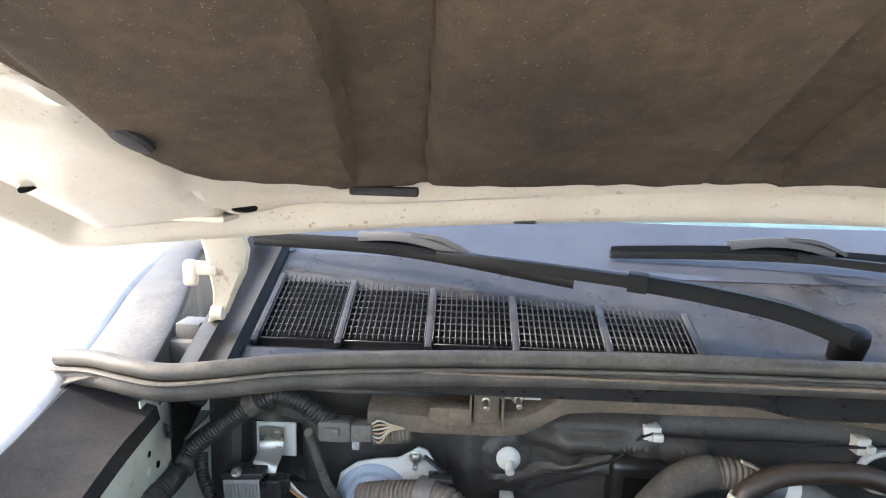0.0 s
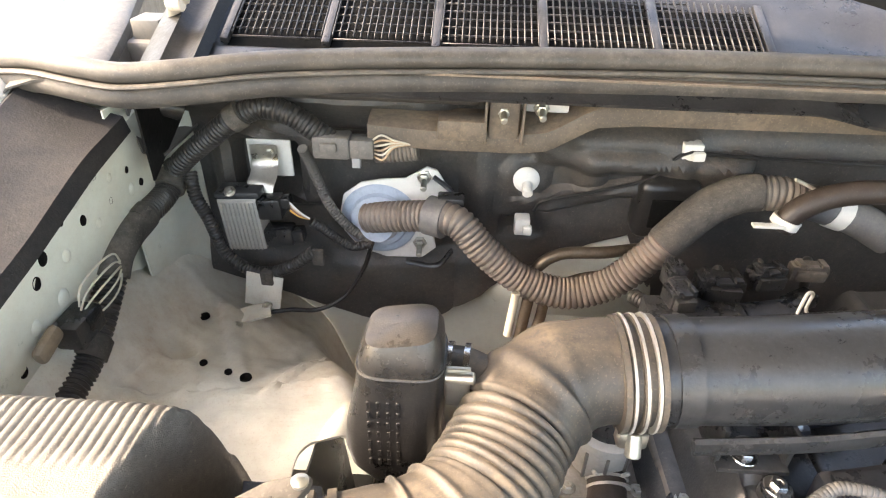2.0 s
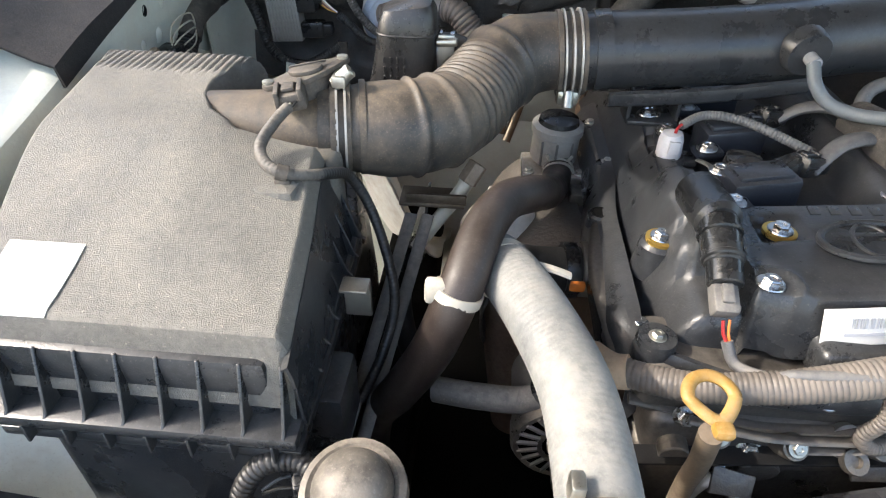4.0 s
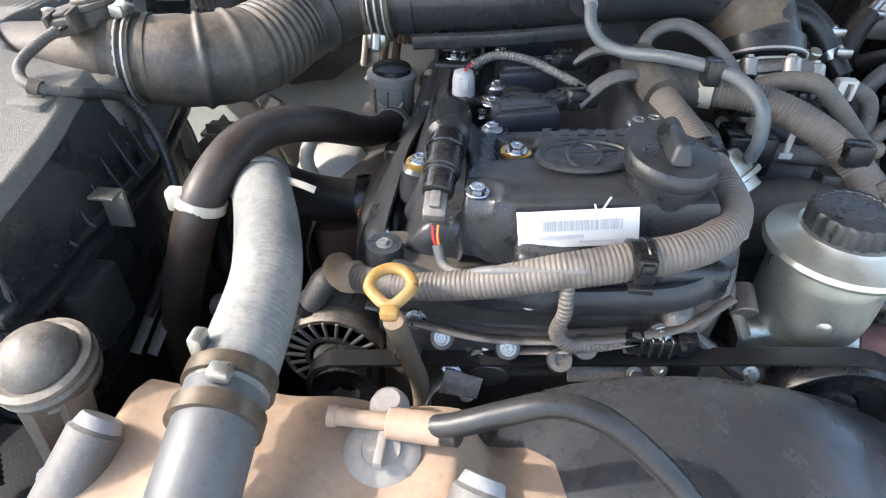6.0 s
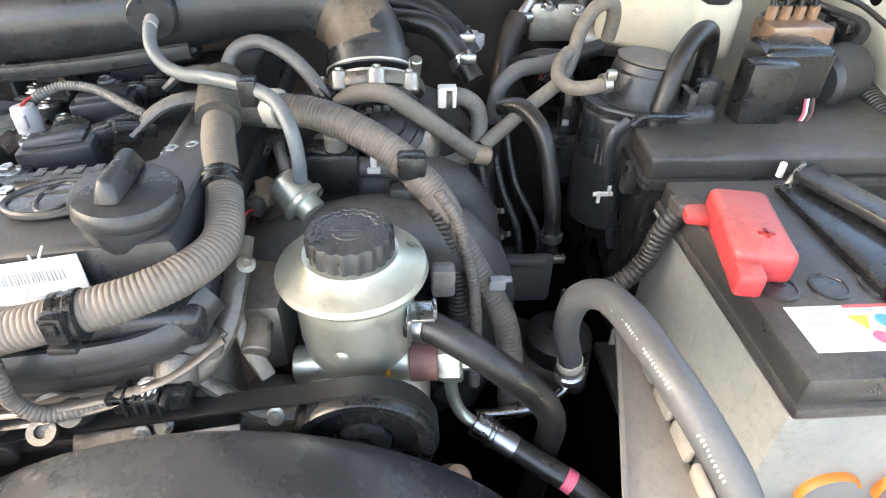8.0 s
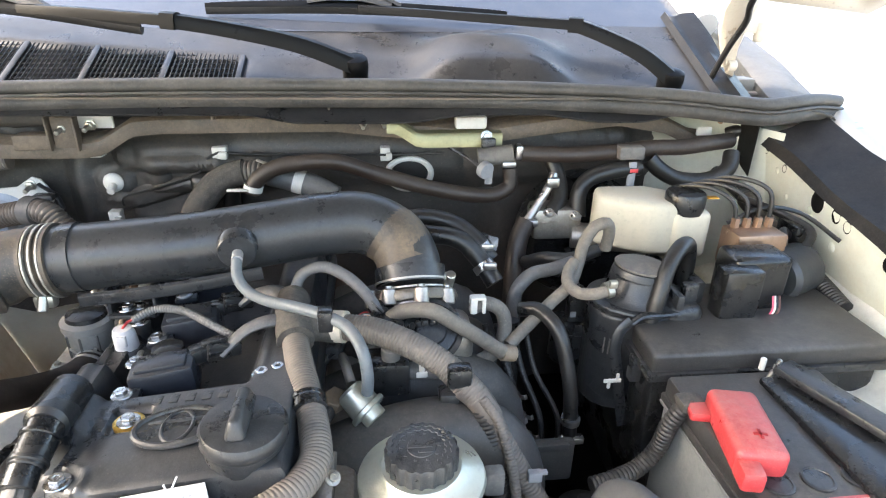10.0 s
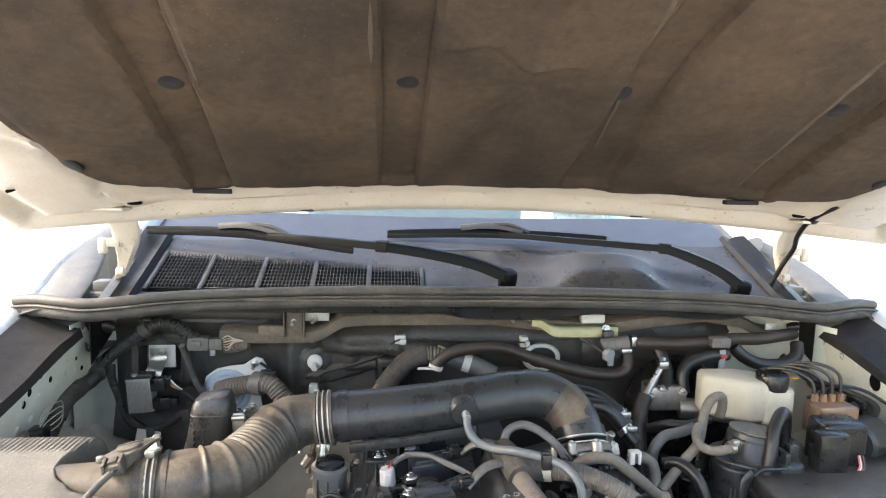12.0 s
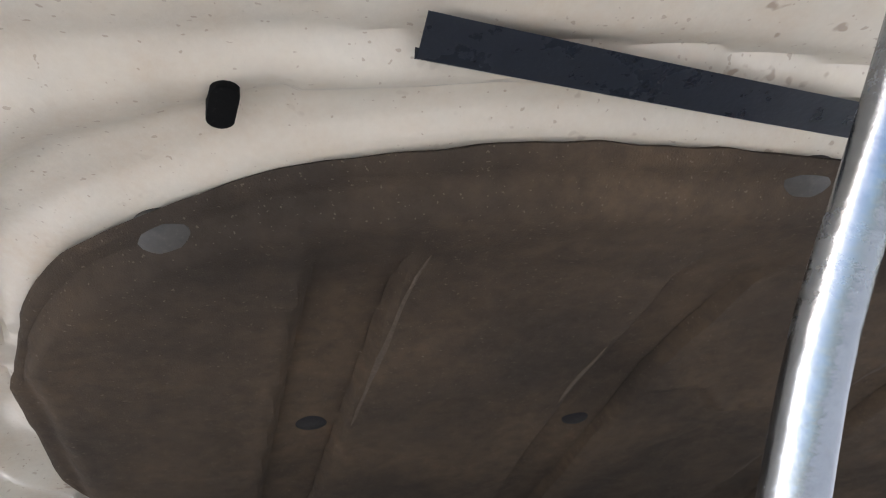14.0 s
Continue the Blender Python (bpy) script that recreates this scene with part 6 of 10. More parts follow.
part("lead", Geo().corrugated([(-0.126, 0.313, 0.978), (-0.105, 0.322, 0.985), (-0.075, 0.315, 0.986), (-0.04, 0.293, 0.980), (-0.018, 0.28, 0.974)], 0.0045, 0.003, 0.12, 10), M_GREYH, plug)

ocv = thing("oil_control_valve", (-0.135, 0.13, 0.94), "black oil control valve with grey plug on the engine cover", "control valve")
part("body", Geo().cyl((-0.138, 0.205, 0.975), (-0.136, 0.150, 0.980), 0.0175, 0.017, 24, 0.004), M_BLACKC, ocv)
part("barrel", Geo().cyl((-0.136, 0.155, 0.979), (-0.138, 0.118, 0.966), 0.0145, 0.013, 24, 0.002).cyl((-0.1365, 0.146, 0.976), (-0.1367, 0.142, 0.9745), 0.0158, n=24).cyl((-0.1376, 0.126, 0.969), (-0.1378, 0.122, 0.9675), 0.0145, n=24), M_BLACKC, ocv)
part("stem", Geo().cyl((-0.138, 0.120, 0.968), (-0.139, 0.105, 0.960), 0.012), M_BLACKC, ocv)
part("plug", Geo().box((0, 0, 0), (0.0175, 0.023, 0.014), 0.003, Matrix.Translation((-0.1395, 0.099, 0.953)) @ Matrix.Rotation(0.5, 4, "X")).box((0, 0.002, 0.0075), (0.008, 0.014, 0.005), 0.0015, Matrix.Translation((-0.1395, 0.099, 0.953)) @ Matrix.Rotation(0.5, 4, "X")), M_GREYD, ocv, "grey connector")
part("wires", Geo().tube([(-0.140, 0.088, 0.944), (-0.139, 0.083, 0.936), (-0.135, 0.080, 0.930)], 0.0012, 8), M_REDD, ocv, "red wire end")
part("wires", Geo().tube([(-0.136, 0.088, 0.945), (-0.136, 0.083, 0.937), (-0.134, 0.080, 0.931)], 0.0010, 8), M_ORANGE, ocv, "orange wire end")
part("lead", Geo().tube([(-0.136, 0.081, 0.932), (-0.130, 0.072, 0.920), (-0.115, 0.058, 0.925), (-0.10, 0.052, 0.935), (-0.06, 0.046, 0.944), (-0.035, 0.045, 0.948)], 0.004, 10), M_GREYH, ocv)

# ---- wiring harness across the engine ----
har = thing("engine_harness", (0.0, 0.10, 0.90), "dusty grey corrugated wiring harness across the engine", "wiring harness")
part("front_run", Geo().corrugated([(-0.218, 0.104, 0.886), (-0.205, 0.082, 0.896), (-0.165, 0.060, 0.908), (-0.11, 0.052, 0.922), (-0.05, 0.052, 0.940), (0.001, 0.059, 0.950), (0.035, 0.068, 0.955), (0.058, 0.084, 0.957), (0.075, 0.115, 0.958), (0.072, 0.150, 0.964), (0.062, 0.190, 0.972), (0.052, 0.230, 0.977), (0.045, 0.265, 0.980)], lambda s: 0.0105 + 0.0028 * smooth(0.08, 0.24, s), 0.0034, 0.05, 18), M_CONDUIT, har)
part("taped_joint", Geo().tube([(0.047, 0.255, 0.981), (0.043, 0.276, 0.984), (0.040, 0.300, 0.988), (0.036, 0.33, 0.985)], 0.0185, 14, 0.006), M_TAPE, har, "joint wrapped in dark cloth tape")
part("taped_branch", Geo().tube([(0.043, 0.276, 0.984), (0.065, 0.282, 0.982), (0.085, 0.280, 0.980)], 0.0165, 14, 0.006), M_TAPE, har)
part("white_tape", Geo().tube([(0.082, 0.281, 0.981), (0.095, 0.2765, 0.982)], 0.0168, 16, 0.005), M_STRAP, har, "ring of white tape")
part("side_run", Geo().corrugated([(0.090, 0.279, 0.981), (0.125, 0.266, 0.982), (0.165, 0.247, 0.973), (0.195, 0.232, 0.958), (0.213, 0.220, 0.943), (0.224, 0.213, 0.933)], 0.0140, 0.0034, 0.05, 18), M_CONDUIT, har)
part("drop_taped", Geo().tube([(0.210, 0.221, 0.943), (0.224, 0.213, 0.933), (0.236, 0.205, 0.914)], 0.0135, 14, 0.005), M_CONDUIT, har)
part("drop_run", Geo().corrugated([(0.232, 0.208, 0.922), (0.244, 0.198, 0.898), (0.266, 0.186, 0.858), (0.285, 0.176, 0.824), (0.294, 0.165, 0.782), (0.296, 0.155, 0.73)], 0.0122, 0.0042, 0.06, 16), M_CONDUIT, har)
part("dark_drop", Geo().corrugated([(0.226, 0.208, 0.926), (0.234, 0.198, 0.904), (0.242, 0.190, 0.868), (0.246, 0.180, 0.815), (0.246, 0.175, 0.75)], 0.0105, 0.0042, 0.10, 14), M_CONDUITD, har, "darker corrugated run")
part("thin_drop", Geo().corrugated([(0.226, 0.204, 0.940), (0.240, 0.193, 0.922), (0.249, 0.182, 0.896), (0.256, 0.168, 0.862), (0.258, 0.155, 0.82), (0.258, 0.145, 0.77)], 0.0055, 0.0033, 0.10, 10), M_CONDUIT, har)
part("drop_clip", Geo().box((0.276, 0.172, 0.868), (0.014, 0.008, 0.012), 0.0015).box((0.283, 0.171, 0.873), (0.010, 0.005, 0.004), 0.001), M_GREYP, har, "pale plastic clip")
part("taped_end", Geo().tube([(-0.222, 0.108, 0.884), (-0.205, 0.080, 0.895), (-0.195, 0.076, 0.899)], 0.0175, 14, 0.005, lambda s: 0.0085 + 0.0042 * smooth(0, 0.012, s)), M_TAN, har, "tan taped end")
for p, ax in (((0.001, 0.058, 0.950), (1, 0.15, 0.1)), ((0.066, 0.172, 0.969), (-0.2, 1, 0.2))):
    part("strap", Geo().lathe([(0.0132, -0.008), (0.0158, -0.007), (0.0158, -0.003), (0.0150, -0.002), (0.0150, 0.002), (0.0158, 0.003), (0.0158, 0.007), (0.0132, 0.008)], p, ax, 24), M_BLACKC, har, "black cable strap")
part("strap_buckle", Geo().box((0.001, 0.043, 0.955), (0.013, 0.009, 0.020), 0.002).box((0.001, 0.039, 0.958), (0.008, 0.006, 0.010), 0.001).box((0.001, 0.042, 0.940), (0.016, 0.008, 0.005), 0.001), M_BLACKC, har)
part("strap_buckle", Geo().box((0.205, 0.218, 0.958), (0.024, 0.018, 0.022), 0.004), M_BLACKC, har)
part("side_clip", Geo().box((0.196, 0.224, 0.930), (0.020, 0.02, 0.014), 0.003), M_BLACK, har)
part("front_branch", Geo().corrugated([(-0.045, 0.046, 0.938), (-0.044, 0.040, 0.915), (-0.046, 0.044, 0.890), (-0.036, 0.045, 0.878), (-0.012, 0.050, 0.876), (0.005, 0.052, 0.880)], 0.0055, 0.0033, 0.12, 10), M_CONDUIT, har)
g = Geo().box((0.025, 0.054, 0.880), (0.036, 0.016, 0.015), 0.002).box((0.048, 0.056, 0.882), (0.016, 0.019, 0.018), 0.003).box((0.010, 0.050, 0.884), (0.012, 0.008, 0.008), 0.0015)
for k in range(4):
    g.box((0.016 + 0.007 * k, 0.0525, 0.8815), (0.0022, 0.018, 0.017), 0.0005, None, 1)
g.box((0.028, 0.046, 0.886), (0.016, 0.004, 0.005), 0.001).box((0.043, 0.0465, 0.889), (0.004, 0.016, 0.004), 0.001)
part("front_connector", g, M_BLACKC, har, "black two-part connector")
part("coil_lead", Geo().tube([(0.040, 0.290, 0.984), (0.018, 0.281, 0.990), (-0.002, 0.274, 0.986), (-0.020, 0.262, 0.974), (-0.027, 0.256, 0.968)], 0.009, 12, 0.005, lambda s: 0.011 - 0.05 * s, flat=0.55), M_GREYH, har, "grey taped coil leads")
part("coil_lead", Geo().tube([(0.036, 0.312, 0.988), (0.018, 0.340, 0.992), (-0.006, 0.350, 0.985), (-0.024, 0.350, 0.972)], 0.009, 12, 0.005, lambda s: 0.012 - 0.05 * s, flat=0.55), M_GREYH, har)

# ---- power steering ----
ps = thing("power_steering_reservoir", (0.160, 0.118, 0.84), "galvanised steel fluid reservoir with black screw cap", "reservoir")
part("can", Geo().lathe([(0.020, 0.0), (0.034, 0.004), (0.0405, 0.014), (0.0425, 0.028), (0.0425, 0.060), (0.0435, 0.064), (0.0425, 0.068), (0.043, 0.080)], (0.162, 0.117, 0.852), (-0.02, 0.0, 1), 44), M_GALV, ps)
part("rim", Geo().lathe([(0.043, 0.0), (0.0525, 0.002), (0.0535, 0.005), (0.052, 0.009), (0.046, 0.012), (0.036, 0.017), (0.033, 0.020)], (0.1605, 0.117, 0.929), (-0.02, 0, 1), 44), M_GALV, ps, "rolled rim")
cap = part("cap", Geo().lathe([(0.0285, 0), (0.0290, 0.003), (0.0290, 0.015), (0.0275, 0.018), (0.0235, 0.0188), (0.023, 0.0178), (0.019, 0.0182), (0.0185, 0.0176), (0.012, 0.0178), (0.0115, 0.0184), (0.0, 0.0184)], (0.1605, 0.118, 0.947), (-0.02, 0, 1), 96, 20, 0.0014), M_BLACK, ps, "black ribbed screw cap")
g = Geo()
for a in range(10):
    q = Vector((0.159, 0.118, 0.9652)) + Vector((0.0155 * math.cos(a * 0.63), 0.0155 * math.sin(a * 0.63), 0))
    g.box(tuple(q), (0.0026, 0.0015, 0.0008), 0.0003, None, 1)
g.box((0.159, 0.118, 0.9654), (0.02, 0.003, 0.001), 0.0003, None, 1).box((0.163, 0.112, 0.9654), (0.012, 0.0025, 0.001), 0.0003, None, 1)
part("moulded_lettering", g, M_BLACK, cap)
part("dent", Geo().lathe([(0.006, 0), (0.004, 0.001), (0.001, 0.0015)], (0.152, 0.0755, 0.886), (-0.2, -1, 0), 12), M_GALV, ps)
part("blue_dot", Geo().lathe([(0.0022, 0), (0.0018, 0.0006)], (0.166, 0.0735, 0.9395), (0, -0.5, 0.86), 10), M_BLUE, ps, "blue paint dot")
pipe_ = part("cross_pipe", Geo().cyl((0.112, 0.112, 0.842), (0.200, 0.104, 0.850), 0.015, n=22), M_GALV, ps, "bare steel pump union")
part("band", Geo().cyl((0.183, 0.1055, 0.8485), (0.187, 0.105, 0.849), 0.0155, n=22), M_YELLOW, pipe_, "yellow paint band")
part("sleeve", Geo().cyl((0.200, 0.104, 0.850), (0.222, 0.102, 0.852), 0.0155, n=22), M_MAROON, pipe_, "maroon sleeve")
part("union_nut", Geo().lathe([(0.017, 0), (0.018, 0.003), (0.018, 0.016), (0.016, 0.018)], (0.222, 0.102, 0.852), (1, -0.12, 0.1), 6).cyl((0.238, 0.100, 0.854), (0.252, 0.098, 0.856), 0.009, n=6), M_ZINC, pipe_, "hexagonal union")
psh = thing("power_steering_hose", (0.29, 0.06, 0.70), "black rubber return hose with a bright spring clamp", "hose")
part("hose", Geo().tube([(0.196, 0.103, 0.893), (0.212, 0.094, 0.897), (0.238, 0.080, 0.890), (0.268, 0.073, 0.868), (0.296, 0.072, 0.838), (0.312, 0.080, 0.800), (0.315, 0.09, 0.74), (0.31, 0.09, 0.66)], 0.0115, 18), M_HOSE, psh)
g = Geo().box((0.207, 0.096, 0.909), (0.020, 0.020, 0.003), 0.001).box((0.199, 0.089, 0.904), (0.003, 0.018, 0.022), 0.001).box((0.217, 0.096, 0.906), (0.003, 0.014, 0.02), 0.001)
part("spring_clamp", g.lathe([(0.0115, -0.005), (0.0135, -0.005), (0.0135, 0.005), (0.0115, 0.005)], (0.208, 0.096, 0.897), (1, -0.5, 0.1), 20), M_STEEL, psh, "bright spring clamp")
hp = thing("pressure_hose", (0.28, 0.08, 0.66), "steel pressure pipe crimped to a black hose", "hose")
part("pipe", Geo().tube([(0.232, 0.102, 0.842), (0.233, 0.104, 0.812), (0.242, 0.100, 0.788), (0.255, 0.094, 0.779)], 0.0055, 12), M_GALV, hp)
part("ferrule", Geo().cyl((0.252, 0.096, 0.781), (0.285, 0.078, 0.768), 0.0105, n=20).cyl((0.264, 0.089, 0.776), (0.268, 0.087, 0.7745), 0.0118, n=20), M_STEEL, hp, "crimped steel ferrule")
part("hose", Geo().tube([(0.282, 0.080, 0.769), (0.305, 0.066, 0.762), (0.335, 0.048, 0.752), (0.36, 0.03, 0.735), (0.37, 0.01, 0.70)], 0.010, 16), M_HOSE, hp)
part("mark", Geo().cyl((0.322, 0.056, 0.7575), (0.330, 0.051, 0.7545), 0.0102, n=16), M_PINK, hp, "pink paint mark")

# ---- belt drive and fan ----
bd = thing("drive_belt", (0.02, 0.06, 0.70), "black ribbed drive belt round its pulleys", "drive belt")


def belt_geo():
    prof = []
    cs = [((0.165, 0.832), 0.050), ((-0.205, 0.800), 0.030), ((-0.02, 0.55), 0.075)]
    hull = []
    for (cx, cz), r in cs:
        hull += [(cx + r * math.cos(a * math.pi / 24), cz + r * math.sin(a * math.pi / 24)) for a in range(48)]
    hull = sorted(set(hull))
    cross = lambda o, a, b: (a[0] - o[0]) * (b[1] - o[1]) - (a[1] - o[1]) * (b[0] - o[0])
    lo, up = [], []
    for p in hull:
        while len(lo) > 1 and cross(lo[-2], lo[-1], p) <= 0:
            lo.pop()
        lo.append(p)
    for p in reversed(hull):
        while len(up) > 1 and cross(up[-2], up[-1], p) <= 0:
            up.pop()
        up.append(p)
    loop = lo[:-1] + up[:-1]
    n = len(loop)
    g = Geo()
    c = (sum(p[0] for p in loop) / n, sum(p[1] for p in loop) / n)
    rows = []
    for y, off in ((0.045, 0.0), (0.045, 0.004), (0.061, 0.004), (0.061, 0.0)):
        for x, z in loop:
            d = Vector((x - c[0], z - c[1])).normalized()
            rows.append((x + d.x * off, y, z + d.y * off))
    f = []
    for k in range(4):
        for i in range(n):
            j = (i + 1) % n
            f.append((k * n + i, k * n + j, ((k + 1) % 4) * n + j, ((k + 1) % 4) * n + i))
    return g.add(rows, f)


part("belt", belt_geo(), M_BELT, bd)
part("pulley", Geo().lathe([(0.020, -0.006), (0.022, 0.004), (0.038, 0.004), (0.042, 0.010), (0.049, 0.012), (0.0505, 0.010), (0.0505, -0.012)], (0.165, 0.050, 0.832), (0, -1, 0), 40), M_BLACKC, bd, "black steel pump pulley")
part("hub", Geo().lathe([(0.020, 0), (0.020, 0.008), (0.016, 0.010), (0.008, 0.010), (0.007, 0.006)], (0.165, 0.053, 0.832), (0, -1, 0), 24), M_BLACK, bd, "grimy pulley hub")
part("pulley", Geo().lathe([(0.006, 0.0), (0.012, 0.006), (0.026, 0.006), (0.029, 0.008), (0.029, -0.02)], (-0.205, 0.050, 0.800), (0, -1, 0), 28), M_BLACKC, bd)
part("pump", Geo().box((0.165, 0.13, 0.80), (0.10, 0.10, 0.09), 0.02, None, 3), M_ALU, bd, "cast aluminium pump")

alt = thing("alternator", (-0.225, 0.12, 0.74), "dusty finned aluminium alternator", "alternator")
part("body", Geo().lathe([(0.02, 0), (0.052, 0.004), (0.056, 0.012), (0.056, 0.09), (0.05, 0.1)], (-0.215, 0.080, 0.800), (0, 1, 0), 36), M_GREYA, alt)
FIN = Geo().box((0.039, 0, 0), (0.026, 0.010, 0.0034), 0.001).mesh("fin", M_GREYA)
for k in range(22):
    piece("fin", FIN, alt, Matrix.Translation((-0.215, 0.079, 0.800)) @ Matrix.Rotation(2 * math.pi * k / 22, 4, "Y"))
part("front_ring", Geo().lathe([(0.049, -0.004), (0.050, 0.003), (0.055, 0.003), (0.058, -0.002), (0.058, -0.02)], (-0.215, 0.079, 0.800), (0, -1, 0), 36), M_CAST, alt)
part("inner_ring", Geo().lathe([(0.027, -0.004), (0.027, 0.004), (0.031, 0.004), (0.031, -0.004)], (-0.215, 0.078, 0.800), (0, -1, 0), 30), M_CAST, alt)
part("hub", Geo().lathe([(0.022, 0), (0.022, 0.006), (0.012, 0.01)], (-0.215, 0.080, 0.800), (0, -1, 0), 20), M_ALU, alt)
# flat ring with the shade between the fins painted in
part("slot_ring", Geo().lathe([(0.024, 0), (0.052, 0)], (-0.215, 0.0775, 0.800), (0, -1, 0), 28), M_DARK, alt, "near-black ring painted as shaded cooling slots")

alt.scale = (0.82, 0.82, 0.82)
alt.location += Vector((-0.006, -0.006, 0.012))

sh = thing("fan_shroud", (0.10, -0.06, 0.32), "large smooth black plastic fan shroud", "fan shroud")


def shroud_fn(u, v):
    a = math.pi * (0.02 + 0.96 * u)
    R = 0.250
    y = [0.024, 0.020, 0.010, -0.02, -0.07, -0.12, -0.15, -0.158][v] + 0.004
    dr = [-0.020, -0.006, -0.002, -0.003, -0.010, -0.019, -0.028, -0.042][v]
    return (0.068 - (R + dr) * math.cos(a) * 1.03, y, 0.636 + (R + dr) * math.sin(a))


part("ring", Geo().grid(shroud_fn, lin(0, 1, 90), list(range(8)), -0.003), M_SHROUD, sh)
part("lower_ring", Geo().lathe([(0.244, -0.02), (0.244, 0.14), (0.24, 0.145)], (0.068, 0.010, 0.630), (0, -1, 0), 60), M_SHROUD, sh)
part("flat_side", Geo().box((-0.165, -0.03, 0.78), (0.10, 0.06, 0.12), 0.01), M_SHROUD, sh)
part("fan_hub", Geo().lathe([(0.05, 0), (0.06, 0.01), (0.06, 0.04)], (0.02, -0.02, 0.62), (0, 1, 0), 30), M_BLACK, sh)

# ---- radiator ----
rad = thing("radiator", (-0.05, -0.13, 0.30), "radiator with tan dusty upper tank", "radiator")


def tank_fn(u, v):
    x = -0.335 + 0.37 * u
    prof = [(-0.018, 0.80), (-0.016, 0.866), (-0.022, 0.880), (-0.036, 0.887), (-0.085, 0.888), (-0.125, 0.886), (-0.138, 0.878), (-0.142, 0.80)]
    y, z = prof[v]
    end = 1 - smooth(0.0, 0.06, u)
    return (x, y - 0.012 * end * (1 if y > -0.08 else -1), z - 0.022 * end + 0.002 * math.sin(u * 35) * (z > 0.87) - 0.035 * smooth(-0.11, -0.0875, x))


part("upper_tank", Geo().grid(tank_fn, lin(0, 1, 120), list(range(8)), -0.004), M_TANK, rad, "tan plastic tank coated with dust")
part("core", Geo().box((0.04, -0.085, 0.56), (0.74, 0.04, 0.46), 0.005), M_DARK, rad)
part("filler_neck", Geo().lathe([(0.030, -0.03), (0.029, 0.0), (0.020, 0.020), (0.019, 0.034)], (-0.152, -0.060, 0.850), (0, -0.25, 1), 28), M_TANK, rad)
capr = part("cap", Geo().lathe([(0.021, 0), (0.0225, 0.001), (0.0225, 0.005), (0.019, 0.008), (0.012, 0.009), (0.011, 0.012), (0.0, 0.0125)], (-0.152, -0.062, 0.886), (0, -0.3, 1), 30), M_CAPD, rad, "dusty radiator cap")
part("ear", Geo().cyl((-0.152, -0.038, 0.896), (-0.152, -0.040, 0.908), 0.0125, 0.010, 20, 0.003).box((-0.152, -0.066, 0.8995), (0.005, 0.026, 0.006), 0.001), M_CAPD, capr)
part("spout", Geo().cyl((-0.184, -0.052, 0.904), (-0.148, -0.054, 0.905), 0.0055, 0.005).cyl((-0.186, -0.052, 0.904), (-0.180, -0.052, 0.904), 0.0068).cyl((-0.150, -0.054, 0.905), (-0.118, -0.056, 0.906), 0.0092, 0.0095), M_TANK, rad, "pale dusty plastic spout")
oh = thing("overflow_hose", (0.0, -0.10, 0.84), "black rubber overflow hose over the shroud", "hose")
part("hose", Geo().tube([(-0.126, -0.056, 0.907), (-0.112, -0.058, 0.914), (-0.082, -0.056, 0.928), (-0.058, -0.055, 0.937), (-0.035, -0.059, 0.935), (-0.008, -0.068, 0.920), (0.018, -0.085, 0.900), (0.034, -0.12, 0.872), (0.042, -0.17, 0.83)], 0.0072, 16), M_HOSE, oh)
part("hose_end", Geo().cyl((-0.119, -0.0565, 0.906), (-0.108, -0.0590, 0.909), 0.0082, n=16), M_HOSE, oh)
for x, y in ((-0.318, -0.085), (-0.098, -0.098)):
    s_ = thing("radiator_mount", (x, y, 0.82), "dusty grey rubber radiator mount with tan base", "radiator mount", "radiator mounts")
    part("rubber", Geo().cyl((x - 0.012, y - 0.035, 0.868), (x + 0.004, y + 0.012, 0.902), 0.016, 0.0155, 20, 0.003), M_GREYD, s_)
    part("collar", Geo().cyl((x + 0.0035, y + 0.0105, 0.901), (x + 0.0055, y + 0.0165, 0.905), 0.0135, 0.012, 20, 0.001), M_GREYP, s_, "pale top ring")
    part("base", Geo().box((x - 0.01, y - 0.04, 0.855), (0.045, 0.04, 0.03), 0.008), M_TANK, s_)
part_up = thing("radiator_support", (0.0, -0.24, 0.70), "dusty painted radiator support beam", "support beam", kind="structure")
part("beam", Geo().box((0.025, -0.23, 0.80), (1.40, 0.11, 0.04), 0.01), M_APRON, part_up)
part("front_wall", Geo().box((0.025, -0.27, 0.55), (1.40, 0.03, 0.50), 0.01), M_APRON, part_up)

# ---- radiator hose, brown hose ----
rh = thing("upper_radiator_hose", (-0.25, 0.02, 0.88), "upper radiator hose in a worn silver sleeve", "radiator hose")
HP_ = [(-0.293, 0.160, 0.925), (-0.282, 0.130, 0.935), (-0.261, 0.080, 0.938), (-0.243, 0.025, 0.937), (-0.237, -0.030, 0.934), (-0.236, -0.066, 0.931)]
part("sleeved_run", Geo().corrugated(HP_, 0.0232, 0.0040, 0.008, 24), M_SLEEVE, rh, "silver woven sleeve, pale with dust")
part("elbow", Geo().tube([(-0.205, 0.225, 0.868), (-0.235, 0.218, 0.870), (-0.270, 0.200, 0.885), (-0.290, 0.176, 0.910), (-0.293, 0.156, 0.926), (-0.289, 0.142, 0.931)], 0.0225, 24), M_HOSE, rh, "black rubber elbow")
part("lower_run", Geo().tube([(-0.237, -0.060, 0.932), (-0.235, -0.09, 0.927), (-0.236, -0.125, 0.912), (-0.24, -0.16, 0.885)], 0.0225, 24), M_HOSEG, rh, "bare grey hose end")
